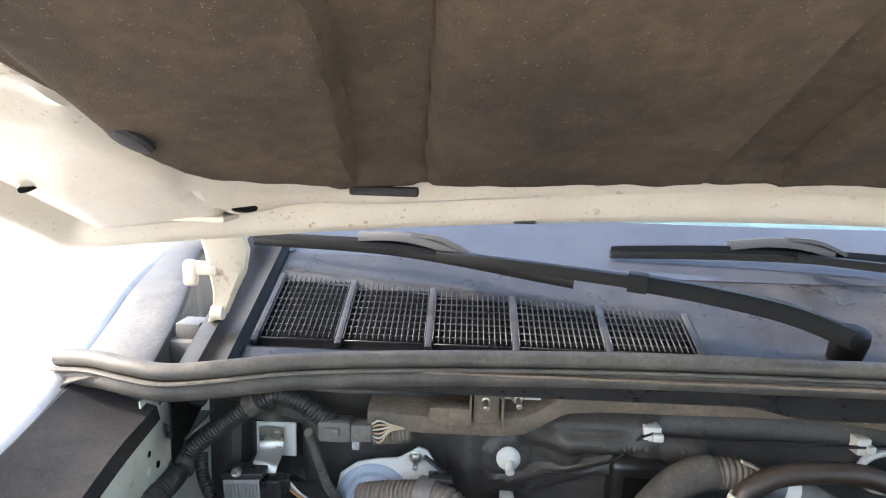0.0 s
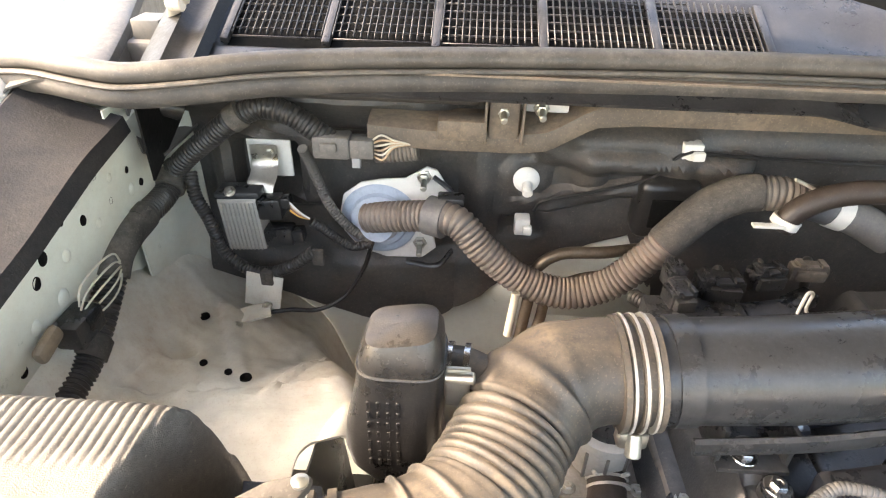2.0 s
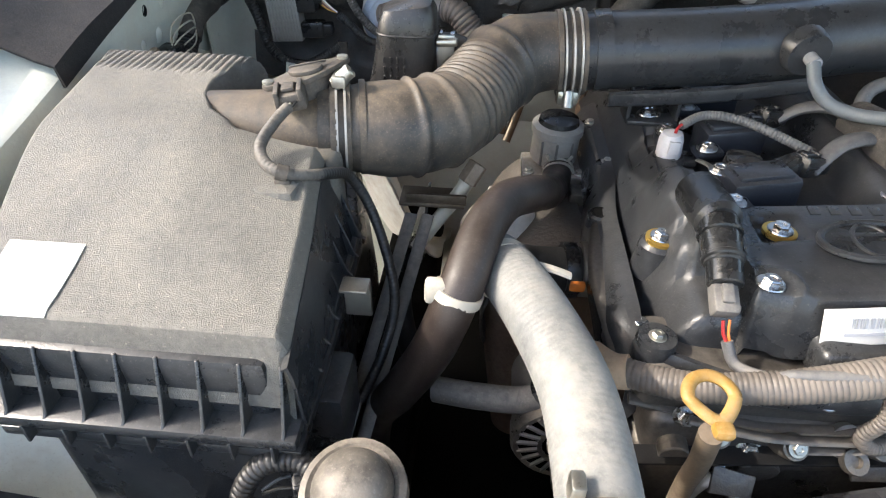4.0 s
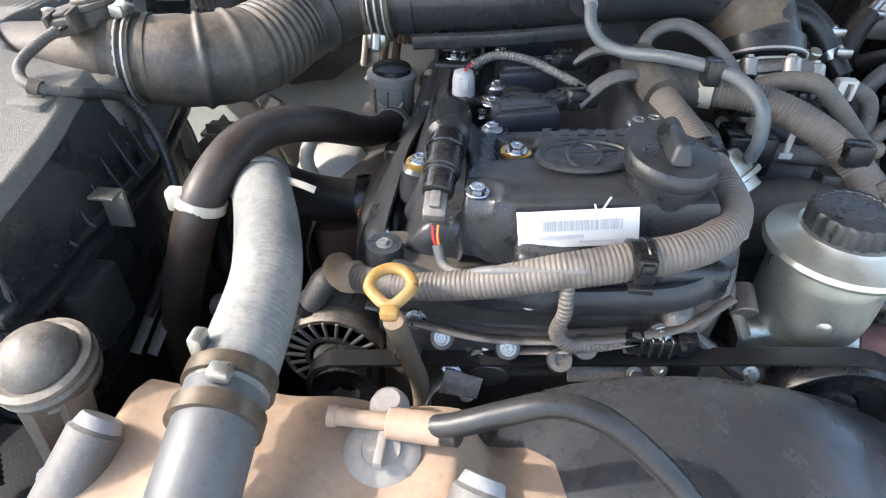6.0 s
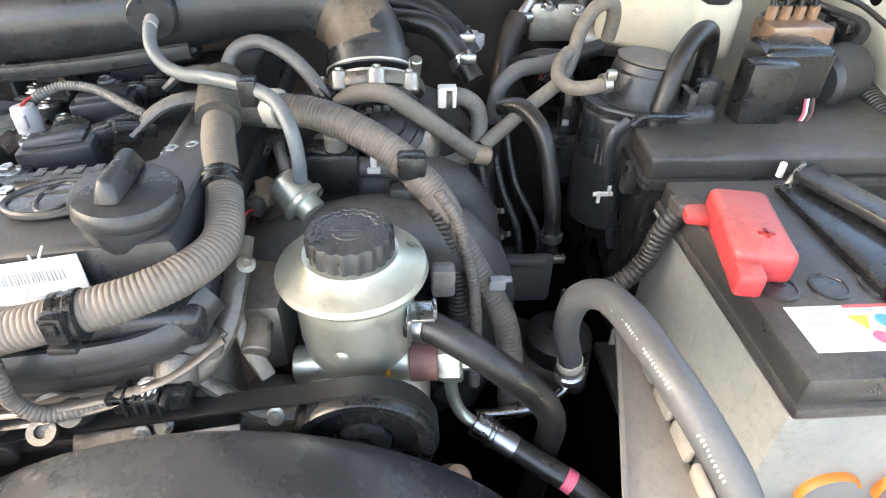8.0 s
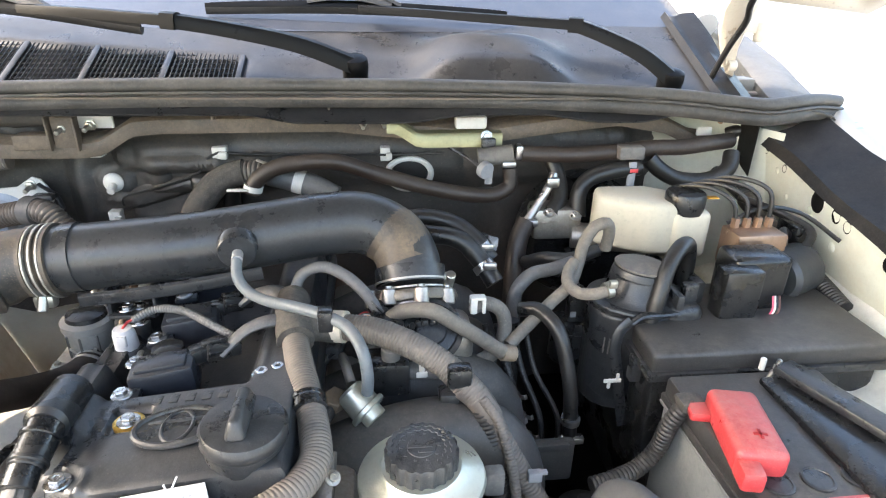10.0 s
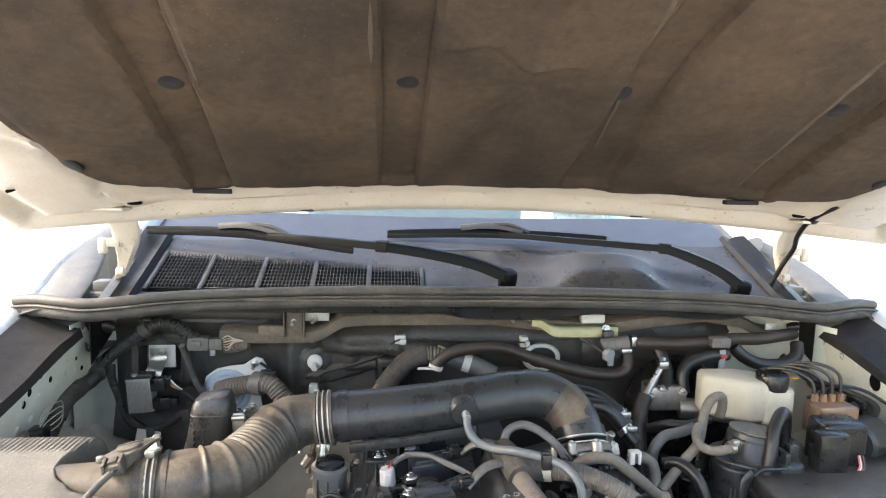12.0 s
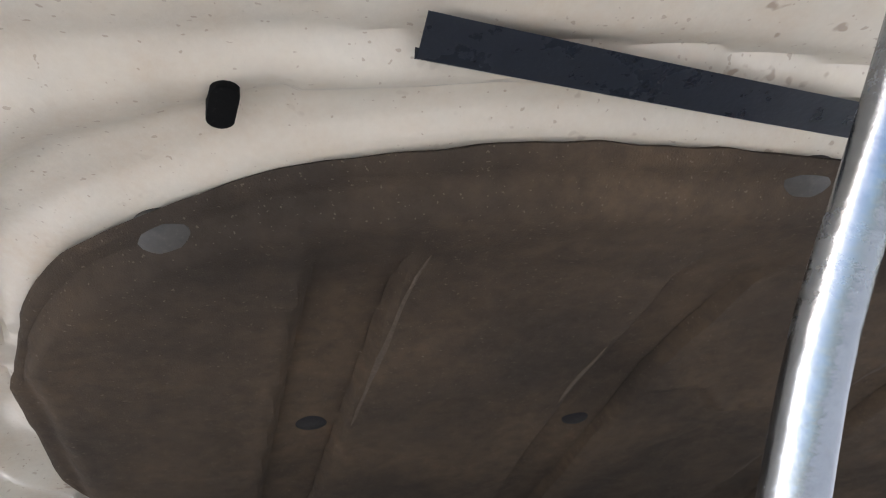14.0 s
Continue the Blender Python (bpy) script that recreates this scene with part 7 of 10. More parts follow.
for y, z in ((-0.058, 0.9325), (-0.080, 0.929)):
    part("clamp", Geo().lathe([(0.022, -0.005), (0.0255, -0.005), (0.0255, 0.005), (0.022, 0.005)], (-0.236, y, z), (0.05, -1, -0.1), 28), M_RUSTP, rh, "brown dusty spring clamp")
part("clamp_ear", Geo().box((-0.252, -0.050, 0.954), (0.008, 0.012, 0.016), 0.002), M_ZINC, rh)
part("clamp_ear", Geo().box((-0.232, -0.070, 0.957), (0.012, 0.010, 0.008), 0.002), M_ZINC, rh)
part("strap", Geo().lathe([(0.0225, -0.005), (0.0245, -0.005), (0.0245, 0.005), (0.0225, 0.005)], (-0.288, 0.140, 0.932), (0.3, -1, 0.2), 28), M_STRAP, rh, "pale nylon strap")
part("strap_tail", Geo().tube([(-0.262, 0.132, 0.945), (-0.248, 0.128, 0.944), (-0.238, 0.128, 0.940)], 0.004, 8, flat=0.5), M_STRAP, rh)

bh = thing("heater_hose", (-0.33, 0.15, 0.74), "brown dusty rubber hose beside the engine", "hose")
part("hose", Geo().tube([(-0.221, 0.402, 0.880), (-0.222, 0.388, 0.875), (-0.228, 0.355, 0.880), (-0.239, 0.308, 0.900), (-0.249, 0.262, 0.927), (-0.265, 0.228, 0.946), (-0.287, 0.196, 0.958), (-0.304, 0.150, 0.962), (-0.318, 0.103, 0.942), (-0.335, 0.090, 0.895), (-0.362, 0.100, 0.83), (-0.392, 0.125, 0.752), (-0.40, 0.13, 0.66)], 0.0165, 20), M_BROWN, bh)
part("strap", Geo().lathe([(0.0165, -0.004), (0.019, -0.004), (0.019, 0.004), (0.0165, 0.004)], (-0.320, 0.102, 0.938), (-0.3, -0.3, -1), 26), M_STRAP, bh, "pale nylon cable tie")
part("strap_head", Geo().box((-0.335, 0.098, 0.943), (0.016, 0.012, 0.018), 0.003), M_STRAP, bh)

# ---- dipstick ----
dip = thing("oil_dipstick", (-0.147, 0.045, 0.70), "yellow ring-handled oil dipstick in its tube", "dipstick")
dm = Matrix.Translation((-0.161, 0.028, 0.936)) @ Matrix.Rotation(0.22, 4, "X") @ Matrix.Rotation(0.12, 4, "Z")
ring = [dm @ Vector((0.0142 * math.cos(a) * (1 + 0.45 * min(0, math.sin(a))), 0.0150 * math.sin(a), 0)) for a in [2 * math.pi * k / 28 for k in range(29)]]
part("handle", Geo().tube(ring, 0.0042, 10, 0.004, flat=0.8), M_OCHRE, dip, "yellow plastic ring")
part("stem", Geo().box(tuple(dm @ Vector((0, -0.0205, 0))), (0.013, 0.012, 0.009), 0.004), M_OCHRE, dip)
part("tube", Geo().tube([(-0.158, 0.018, 0.915), (-0.150, 0.028, 0.87), (-0.143, 0.042, 0.82), (-0.14, 0.045, 0.70)], 0.0075, 14), M_DTUBE, dip, "dusty steel guide tube")

# ---- battery corner ----
bat = thing("battery", (0.52, 0.12, 0.70), "car battery with black lid and pale grey case", "battery")
X0, X1, Y0, Y1, ZT = 0.438, 0.612, 0.010, 0.245, 0.925
bxm = Matrix.Translation(((X0 + X1) / 2, (Y0 + Y1) / 2, 0))
part("case", Geo().box((0, 0, 0.805), (X1 - X0, Y1 - Y0, 0.18), 0.006, bxm).box((0, 0, 0.889), (X1 - X0 + 0.006, Y1 - Y0 + 0.006, 0.005), 0.002, bxm), M_BATG, bat, "pale grey plastic case")
part("lid", Geo().box((0, 0, 0.9085), (X1 - X0 + 0.002, Y1 - Y0 + 0.002, 0.029), 0.005, bxm).box((0, -0.002, 0.8965), (X1 - X0 + 0.007, Y1 - Y0 + 0.008, 0.010), 0.003, bxm), M_FUSE, bat, "dusty black lid")
part("top_ridge", Geo().box((0.035, 0.0, 0.925), (0.06, 0.20, 0.010), 0.004, bxm), M_BLACKC, bat)
for k in range(3):
    part("vent_plug", Geo().lathe([(0.014, 0), (0.014, 0.0025), (0.012, 0.003), (0.0115, 0.002), (0.004, 0.002)], (0.462 + 0.038 * k, 0.092, 0.9225), UP, 24), M_BLACK, bat)
st = part("sticker", Geo().box((0.520, 0.052, 0.9232), (0.130, 0.042, 0.0012), 0.0003), M_PAPER, bat, "white warning sticker with coloured symbols")
g = Geo()
for i in range(4):
    part("print", Geo().box((0.474 - 0.001 * i, 0.0635 - 0.0085 * i, 0.9242), (0.022 - 0.004 * (i % 2), 0.0042, 0.0007), 0.0), M_INK, st, "grey bar of print")
for i in range(2):
    part("print", Geo().box((0.508 + 0.022 * i, 0.0665, 0.9242), (0.016, 0.003, 0.0007), 0.0), M_INK, st, "grey bar of print")
    part("print", Geo().box((0.562, 0.060 - 0.010 * i, 0.9242), (0.016, 0.003, 0.0007), 0.0), M_INK, st, "grey bar of print")
part("print", Geo().box((0.516, 0.0715, 0.9242), (0.040, 0.0024, 0.0007), 0.0), M_RED, st, "red bar of print")
part("symbol", Geo().lathe([(0.0055, 0), (0.0055, 0.0007)], (0.505, 0.042, 0.9238), UP, 20), M_PINK, st, "pale red ring")
part("symbol", Geo().lathe([(0.006, 0), (0.006, 0.0007)], (0.517, 0.057, 0.9238), UP, 20), M_BLUE, st, "blue disc")
part("symbol", Geo().lathe([(0.006, 0), (0.006, 0.0007)], (0.522, 0.042, 0.9238), UP, 20), M_BLUE, st, "blue disc")
part("symbol", Geo().prism([(-0.007, -0.006), (0.007, -0.006), (0, 0.007)], 0.9238, 0.9245, 0.0, Matrix.Translation((0.501, 0.056, 0)) @ Matrix.Rotation(math.pi, 4, "Z")), M_YINK, st, "yellow triangle")
part("symbol", Geo().prism([(-0.007, -0.006), (0.007, -0.006), (0, 0.007)], 0.9238, 0.9245, 0.0, Matrix.Translation((0.534, 0.057, 0)) @ Matrix.Rotation(math.pi, 4, "Z")), M_YINK, st, "yellow triangle")
g = Geo()
for i, w in enumerate((0.05, 0.06)):
    pts = [Vector((0.50 + 0.06 * i + 0.022 * math.cos(a), Y0 - 0.0015, 0.80 + 0.020 * math.sin(a))) for a in [0.4 + 0.45 * k for k in range(11)]]
    g.tube(pts, 0.005, 6, 0.004, flat=0.3)
g.box((0.56, Y0 - 0.001, 0.772), (0.15, 0.001, 0.004), 0.0003)
part("orange_mark", g, M_ORANGE, bat, "orange printed shapes")
red = thing("battery_terminal_cover", (0.475, 0.17, 0.92), "bright red plastic terminal cover on the battery", "terminal cover")
m_ = Matrix.Translation((0.459, 0.142, 0.937)) @ Matrix.Rotation(-0.22, 4, "Z")
part("cover", Geo().box((0, 0, 0), (0.046, 0.090, 0.028), 0.007, m_, 3).box((-0.030, 0.030, -0.006), (0.022, 0.022, 0.010), 0.003, m_).box((-0.012, -0.050, -0.004), (0.020, 0.026, 0.020), 0.004, m_), M_RED, red)
part("plus_mark", Geo().box((0.004, -0.02, 0.0145), (0.012, 0.003, 0.001), 0.0003, m_).box((0.004, -0.02, 0.0145), (0.003, 0.012, 0.001), 0.0003, m_), M_REDD, red)
tray = thing("battery_tray", (0.42, 0.10, 0.66), "dusty beige steel battery tray flange", "battery tray")
edge_ = lambda y: 0.404 - 0.28 * max(0, 0.195 - y)
part("flange", Geo().grid(lambda y, k: ([edge_(y), edge_(y) + 0.003, edge_(y) + 0.006, 0.427, 0.432][k], y, [0.780, 0.779, 0.770, 0.757, 0.752][k]), lin(-0.06, 0.20, 16), list(range(5)), 0.002), M_TRAY, tray)
part("side_sheet", Geo().grid(lambda y, k: ([edge_(y) + 0.035, edge_(y) + 0.010, edge_(y) + 0.0005][k], y, [0.66, 0.74, 0.7785][k]), lin(-0.06, 0.20, 16), list(range(3)), -0.002), M_POCKET, tray, "painted steel side sheet")
part("end_lip", Geo().box((0.417, 0.201, 0.768), (0.028, 0.0025, 0.022), 0.0008), M_TRAY, tray)
for k in range(5):
    part("pad", Geo().box((0.4290, -0.005 + 0.042 * k, 0.765), (0.008, 0.034, 0.016), 0.003), M_STRAP, tray, "pale foam pad")
part("floor", Geo().box((0.53, 0.10, 0.705), (0.24, 0.30, 0.012), 0.003), M_GREYK, tray)

fb = thing("fuse_box", (0.56, 0.31, 0.78), "black plastic fuse box with stepped lid", "fuse box")
g = Geo().prism([(0.428, 0.262), (0.72, 0.262), (0.72, 0.425), (0.545, 0.425), (0.525, 0.345), (0.432, 0.330)], 0.912, 0.938, 0.006, None, 3)
part("lid", g, M_FUSE, fb)
part("lid_rim", Geo().prism([(0.424, 0.258), (0.724, 0.258), (0.724, 0.429), (0.541, 0.429), (0.521, 0.349), (0.428, 0.334)], 0.904, 0.914, 0.002), M_BLACK, fb)
part("body", Geo().prism([(0.434, 0.268), (0.715, 0.268), (0.715, 0.42), (0.55, 0.42), (0.53, 0.34), (0.436, 0.325)], 0.76, 0.906, 0.006), M_BLACKC, fb)
for p in ((0.428, 0.300, 0.895), (0.50, 0.260, 0.892), (0.60, 0.260, 0.892)):
    part("latch", Geo().box(p, (0.014, 0.014, 0.034), 0.003), M_BLACK, fb)
part("bolt_post", Geo().cyl((0.545, 0.245, 0.925), (0.545, 0.245, 0.940), 0.0032), M_WHITEP, fb, "white nylon post")

CAN_OVAL = [(0.447 + 0.064 * math.cos(a) * abs(math.cos(a)) ** -0.3 + 0.012, 0.380 + 0.046 * math.sin(a)) for a in [0.05 + math.pi * k / 16 for k in range(32)]]
can = thing("vapour_canister", (0.455, 0.385, 0.80), "black plastic vapour canister with hoses", "canister")
part("body", Geo().lathe([(0.040, 0), (0.043, 0.006), (0.044, 0.12), (0.046, 0.122), (0.046, 0.132), (0.040, 0.138), (0.036, 0.165), (0.034, 0.172), (0.0, 0.174)], (0.440, 0.372, 0.815), (0.10, 0.05, 1), 36), M_COVER, can)
part("side_chamber", Geo().prism(CAN_OVAL, 0.80, 0.940, 0.008, None, 3), M_COVER, can)
part("shoulder", Geo().prism([(0.459 + (x - 0.459) * 1.05, 0.380 + (y - 0.380) * 1.06) for x, y in CAN_OVAL], 0.940, 0.950, 0.003), M_BLACK, can)
part("bracket_arm", Geo().tube([(0.437, 0.322, 0.79), (0.420, 0.318, 0.86), (0.408, 0.317, 0.915), (0.412, 0.318, 0.935), (0.424, 0.320, 0.947)], 0.007, 8, 0.006, flat=0.4), M_BLACK, can)
part("bracket_bar", Geo().tube([(0.424, 0.320, 0.944), (0.436, 0.322, 0.951), (0.47, 0.330, 0.948), (0.515, 0.343, 0.942), (0.528, 0.347, 0.930), (0.522, 0.346, 0.905), (0.520, 0.345, 0.87)], 0.0055, 8, 0.005, flat=0.5), M_BLACK, can)
part("front_plate", Geo().box((0, 0, 0), (0.072, 0.006, 0.10), 0.003, Matrix.Translation((0.475, 0.336, 0.878)) @ Matrix.Rotation(0.25, 4, "Z"), 2), M_COVER, can)
for z in (0.915, 0.878):
    part("cross_rib", Geo().box((0, 0, 0), (0.072, 0.004, 0.004), 0.001, Matrix.Translation((0.474, 0.331, z)) @ Matrix.Rotation(0.25, 4, "Z")), M_BLACK, can)
for k in range(3):
    part("moulded_text", Geo().box((0, 0, 0), (0.002, 0.001, 0.022), 0.0003, Matrix.Translation((0.4045 + 0.005 * k, 0.3415 - 0.0035 * k, 0.900)) @ Matrix.Rotation(-0.6, 4, "Z")), M_GREYD, can, "grey bars of moulded text")
part("lug", Geo().box((0.508, 0.352, 0.962), (0.018, 0.014, 0.030), 0.003), M_BLACK, can)
part("lug", Geo().box((0.490, 0.348, 0.958), (0.010, 0.030, 0.022), 0.003), M_BLACK, can)
part("lid_ring", Geo().lathe([(0.034, 0), (0.0365, 0.001), (0.0365, 0.006), (0.034, 0.008)], (0.4555, 0.380, 0.972), (0.10, 0.05, 1), 32), M_BLACK, can)
part("top_plate", Geo().lathe([(0.034, 0), (0.035, 0.003), (0.028, 0.006), (0.0, 0.007)], (0.4575, 0.381, 0.987), (0.10, 0.05, 1), 30), M_GREYD, can, "dusty grey top")
part("side_pod", Geo().box((0.500, 0.365, 0.885), (0.045, 0.07, 0.14), 0.012, None, 3), M_COVER, can)
part("bracket", Geo().box((0.53, 0.39, 0.955), (0.016, 0.05, 0.03), 0.004), M_BLACK, can)
part("rib", Geo().tube([(0.405, 0.342, 0.95), (0.44, 0.326, 0.948), (0.48, 0.332, 0.945), (0.515, 0.335, 0.94)], 0.003, 8), M_COVER, can)
part("clip", Geo().box((0.409, 0.312, 0.868), (0.022, 0.003, 0.005), 0.001).box((0.405, 0.312, 0.864), (0.004, 0.003, 0.014), 0.001).box((0.415, 0.312, 0.872), (0.004, 0.003, 0.012), 0.001), M_WHITEP, can, "small white clip")
part("hose_loop", Geo().tube([(0.455, 0.335, 0.935), (0.462, 0.338, 0.965), (0.475, 0.352, 1.0), (0.495, 0.368, 1.018), (0.512, 0.382, 1.015), (0.522, 0.392, 0.99), (0.522, 0.392, 0.955)], 0.010, 16), M_HOSE, can, "thick black hose loop")

# ---- brake and ABS corner ----
br = thing("brake_fluid_reservoir", (0.50, 0.49, 0.97), "cream plastic brake fluid reservoir with black cap", "reservoir")
g = Geo().prism([(0.435, 0.50), (0.50, 0.455), (0.575, 0.455), (0.575, 0.505), (0.52, 0.545), (0.445, 0.545)], 0.965, 1.040, 0.010, None, 3)
part("tank", g, M_CREAMP, br)
part("step", Geo().box((0.555, 0.475, 0.995), (0.055, 0.05, 0.07), 0.01, None, 3), M_CREAMP, br)
part("cap", Geo().lathe([(0.026, -0.012), (0.027, 0), (0.027, 0.012), (0.025, 0.016), (0.010, 0.017)], (0.550, 0.474, 1.036), UP, 30), M_BLACKC, br, "black screw cap")
part("tag", Geo().box((0.585, 0.468, 1.045), (0.016, 0.010, 0.002), 0.0005), M_YELLOW, br, "yellow tag")
mcyl = thing("brake_master_cylinder", (0.44, 0.58, 0.90), "grey cast brake master cylinder and booster", "master cylinder")
part("cylinder", Geo().cyl((0.425, 0.56, 0.955), (0.56, 0.52, 0.955), 0.020, n=22), M_ALU, mcyl)
part("flange", Geo().box((0.40, 0.575, 0.975), (0.075, 0.05, 0.05), 0.008), M_ALU, mcyl)
part("booster", Geo().lathe([(0.02, 0), (0.09, 0.015), (0.105, 0.04), (0.105, 0.09)], (0.47, 0.585, 0.92), (0, 1, 0), 40), M_BLACKC, mcyl, "black round booster")
bolts(mcyl, [((0.385, 0.552, 0.995), (0, -0.5, 0.8)), ((0.425, 0.55, 0.99), (0, -0.5, 0.8))])

ab = thing("brake_pressure_unit", (0.61, 0.40, 0.90), "black brake pressure unit with steel pipes", "pressure unit")
part("control_box", Geo().box((0.600, 0.375, 0.965), (0.075, 0.05, 0.085), 0.008, Matrix.Translation((0, 0, 0)), 3), M_BLACKC, ab)
part("front_box", Geo().box((0.565, 0.345, 0.965), (0.05, 0.03, 0.07), 0.005), M_BLACKC, ab)
part("valve_block", Geo().box((0.632, 0.43, 0.985), (0.07, 0.045, 0.055), 0.004), M_COPPER, ab, "tarnished metal valve block")
part("motor", Geo().cyl((0.655, 0.40, 0.955), (0.715, 0.43, 0.955), 0.035, n=30, bevel=0.006), M_MOTOR, ab, "dark grey motor drum")
for k in range(4):
    x = 0.608 + 0.016 * k
    part("nut", Geo().cyl((x, 0.44, 1.010), (x, 0.44, 1.026), 0.006, n=6), M_COPPER, ab)
    part("pipe", Geo().tube([(x, 0.44, 1.02), (x - 0.005, 0.445, 1.045 + 0.005 * k), (x - 0.03, 0.462, 1.060 + 0.004 * k), (x - 0.06, 0.50, 1.05 + 0.003 * k), (0.55, 0.55, 1.00 - 0.01 * k)], 0.003, 8), M_HOSE, ab, "thin dark brake pipe")
part("cable", Geo().tube([(0.70, 0.42, 0.98), (0.725, 0.44, 1.0), (0.72, 0.50, 1.005), (0.69, 0.56, 1.01)], 0.006, 10), M_HOSE, ab)
for k, mt in enumerate((M_PINK, M_PAPER, M_BLACKC, M_MAROON)):
    part("wire", Geo().tube([(0.606 + 0.003 * k, 0.345, 0.922), (0.613 + 0.003 * k, 0.336, 0.942), (0.617 + 0.003 * k, 0.346, 0.958)], 0.0013, 6), mt, ab, "thin coloured wire")


# ---- firewall, passenger side ----
def cable(name, pts, r, mat, label, category, corr=None, group=""):
    """A cable or hose that is a thing of its own, with one run."""
    t = thing(name, pts[len(pts) // 2], label, category, group)
    g = Geo().corrugated(pts, r, corr, 0.13, 14) if corr else Geo().tube(pts, r, 12, max(0.003, r * 0.6))
    part("run", g, mat, t)
    return t


def clip_band(parent, p, axis, r, mat, w=0.008, label=""):
    return part("clip", Geo().lathe([(r, -w / 2), (r + 0.002, -w / 2), (r + 0.002, w / 2), (r, w / 2)], p, axis, 20), mat, parent, label)


arch = cable("wiring_arch", [(-0.690, 0.672, 1.000), (-0.675, 0.665, 1.021), (-0.636, 0.662, 1.054), (-0.597, 0.660, 1.082), (-0.570, 0.660, 1.093), (-0.541, 0.660, 1.086), (-0.512, 0.660, 1.067), (-0.498, 0.660, 1.058)], 0.0125, M_CONDUITD, "dark corrugated wiring conduit arched over the firewall", "wiring conduit", 0.0048)
clip_band(arch, (-0.598, 0.660, 1.082), (1, 0, 0.7), 0.013, M_TAPE, 0.016)
part("fastener", Geo().box((-0.600, 0.672, 1.098), (0.022, 0.02, 0.006), 0.002).lathe([(0.0022, 0), (0.0018, 0.006)], (-0.602, 0.664, 1.100), (0, -0.5, 1), 10), M_BLACK, arch)
conn = thing("firewall_connector", (-0.47, 0.66, 1.03), "grey multi-way connector with bare wires on the firewall", "connector")
g = Geo().box((-0.498, 0.658, 1.056), (0.040, 0.026, 0.026), 0.004).box((-0.500, 0.644, 1.058), (0.018, 0.006, 0.010), 0.002)
part("socket", g, M_GREYD, conn)
part("plug", Geo().box((-0.466, 0.658, 1.055), (0.026, 0.022, 0.022), 0.003), M_GREYD, conn)
for k in range(6):
    dz = 0.0035 * (k - 2.5)
    part("wire", Geo().tube([(-0.455, 0.655, 1.055 + dz), (-0.444, 0.650, 1.058 + dz * 1.6), (-0.432, 0.652, 1.062 + dz * 0.5), (-0.415, 0.657, 1.060)], 0.0012, 6, 0.004), M_STRAP if k % 2 else M_TAN, conn)
part("sleeve", Geo().corrugated([(-0.455, 0.668, 1.045), (-0.43, 0.668, 1.047), (-0.408, 0.668, 1.050)], 0.0125, 0.0046, 0.13, 14), M_CONDUIT, conn, "grey corrugated sleeve")
part("foot", Geo().box((-0.473, 0.655, 1.038), (0.009, 0.008, 0.012), 0.001), M_GREYP, conn)
cable("wiring_lead", [(-0.530, 0.652, 1.052), (-0.529, 0.664, 1.036), (-0.525, 0.676, 1.006), (-0.510, 0.678, 0.964), (-0.487, 0.678, 0.936), (-0.464, 0.676, 0.923)], 0.0062, M_CONDUITG, "thin grey corrugated lead down the firewall", "wiring lead", 0.0036)
cable("earth_wire", [(-0.464, 0.676, 0.922), (-0.478, 0.672, 0.880), (-0.503, 0.660, 0.845), (-0.535, 0.650, 0.832), (-0.566, 0.645, 0.834), (-0.592, 0.640, 0.832)], 0.0028, M_HOSE, "thin dark earth wire with eyelet", "wire")

mod = thing("igniter_module", (-0.608, 0.66, 0.91), "finned grey igniter module on a bracket", "module")
m_ = Matrix.Translation((-0.611, 0.664, 0.953)) @ Matrix.Rotation(-0.06, 4, "Y")
part("body", Geo().box((0, 0, 0), (0.046, 0.028, 0.068), 0.002, m_), M_IGN, mod)
for k in range(9):
    part("fin", Geo().box((-0.0185 + 0.0046 * k, -0.0150, -0.002), (0.0016, 0.003, 0.062), 0.0004, m_, 1), M_IGN, mod)
part("cap", Geo().box((0.002, 0, 0.038), (0.052, 0.030, 0.008), 0.002, m_), M_BLACK, mod)
part("plug", Geo().box((0.036, -0.004, 0.020), (0.028, 0.024, 0.026), 0.003, m_).box((0.054, -0.004, 0.026), (0.012, 0.016, 0.014), 0.003, m_), M_BLACKC, mod, "black connector")
part("plug", Geo().box((0.040, -0.004, -0.018), (0.034, 0.022, 0.022), 0.003, m_).box((0.062, -0.004, -0.018), (0.014, 0.018, 0.016), 0.003, m_), M_BLACKC, mod, "black connector")
for k in range(4):
    part("wire", Geo().tube([tuple(m_ @ Vector((0.058, -0.008, 0.028 - 0.004 * k))), tuple(m_ @ Vector((0.070, -0.012, 0.016 - 0.002 * k))), tuple(m_ @ Vector((0.080, -0.010, 0.006)))], 0.0012, 6, 0.004), (M_PAPER, M_TAN, M_MAROON, M_YELLOW)[k], mod)
part("lead", Geo().corrugated([(-0.530, 0.655, 0.960), (-0.515, 0.660, 0.945), (-0.500, 0.666, 0.928), (-0.485, 0.670, 0.918), (-0.466, 0.674, 0.921)], 0.006, 0.0036, 0.12, 10), M_CONDUITD, mod)
piece("bolt", BOLT_SMALL, mod, axis_matrix(tuple(m_ @ Vector((-0.004, -0.014, 0.044))), (0, -0.6, 0.8)))
br_ = thing("module_bracket", (-0.58, 0.70, 0.98), "bent galvanised bracket over a white plate", "bracket")
part("plate", Geo().box((-0.584, 0.7005, 1.017), (0.052, 0.004, 0.046), 0.006), M_WHITEP, br_, "white plate")
part("strip", Geo().tube([(-0.588, 0.692, 1.036), (-0.588, 0.690, 1.015), (-0.588, 0.680, 1.003), (-0.590, 0.672, 0.996), (-0.592, 0.668, 0.985)], 0.016, 8, 0.004, flat=0.10), M_ZINC, br_)
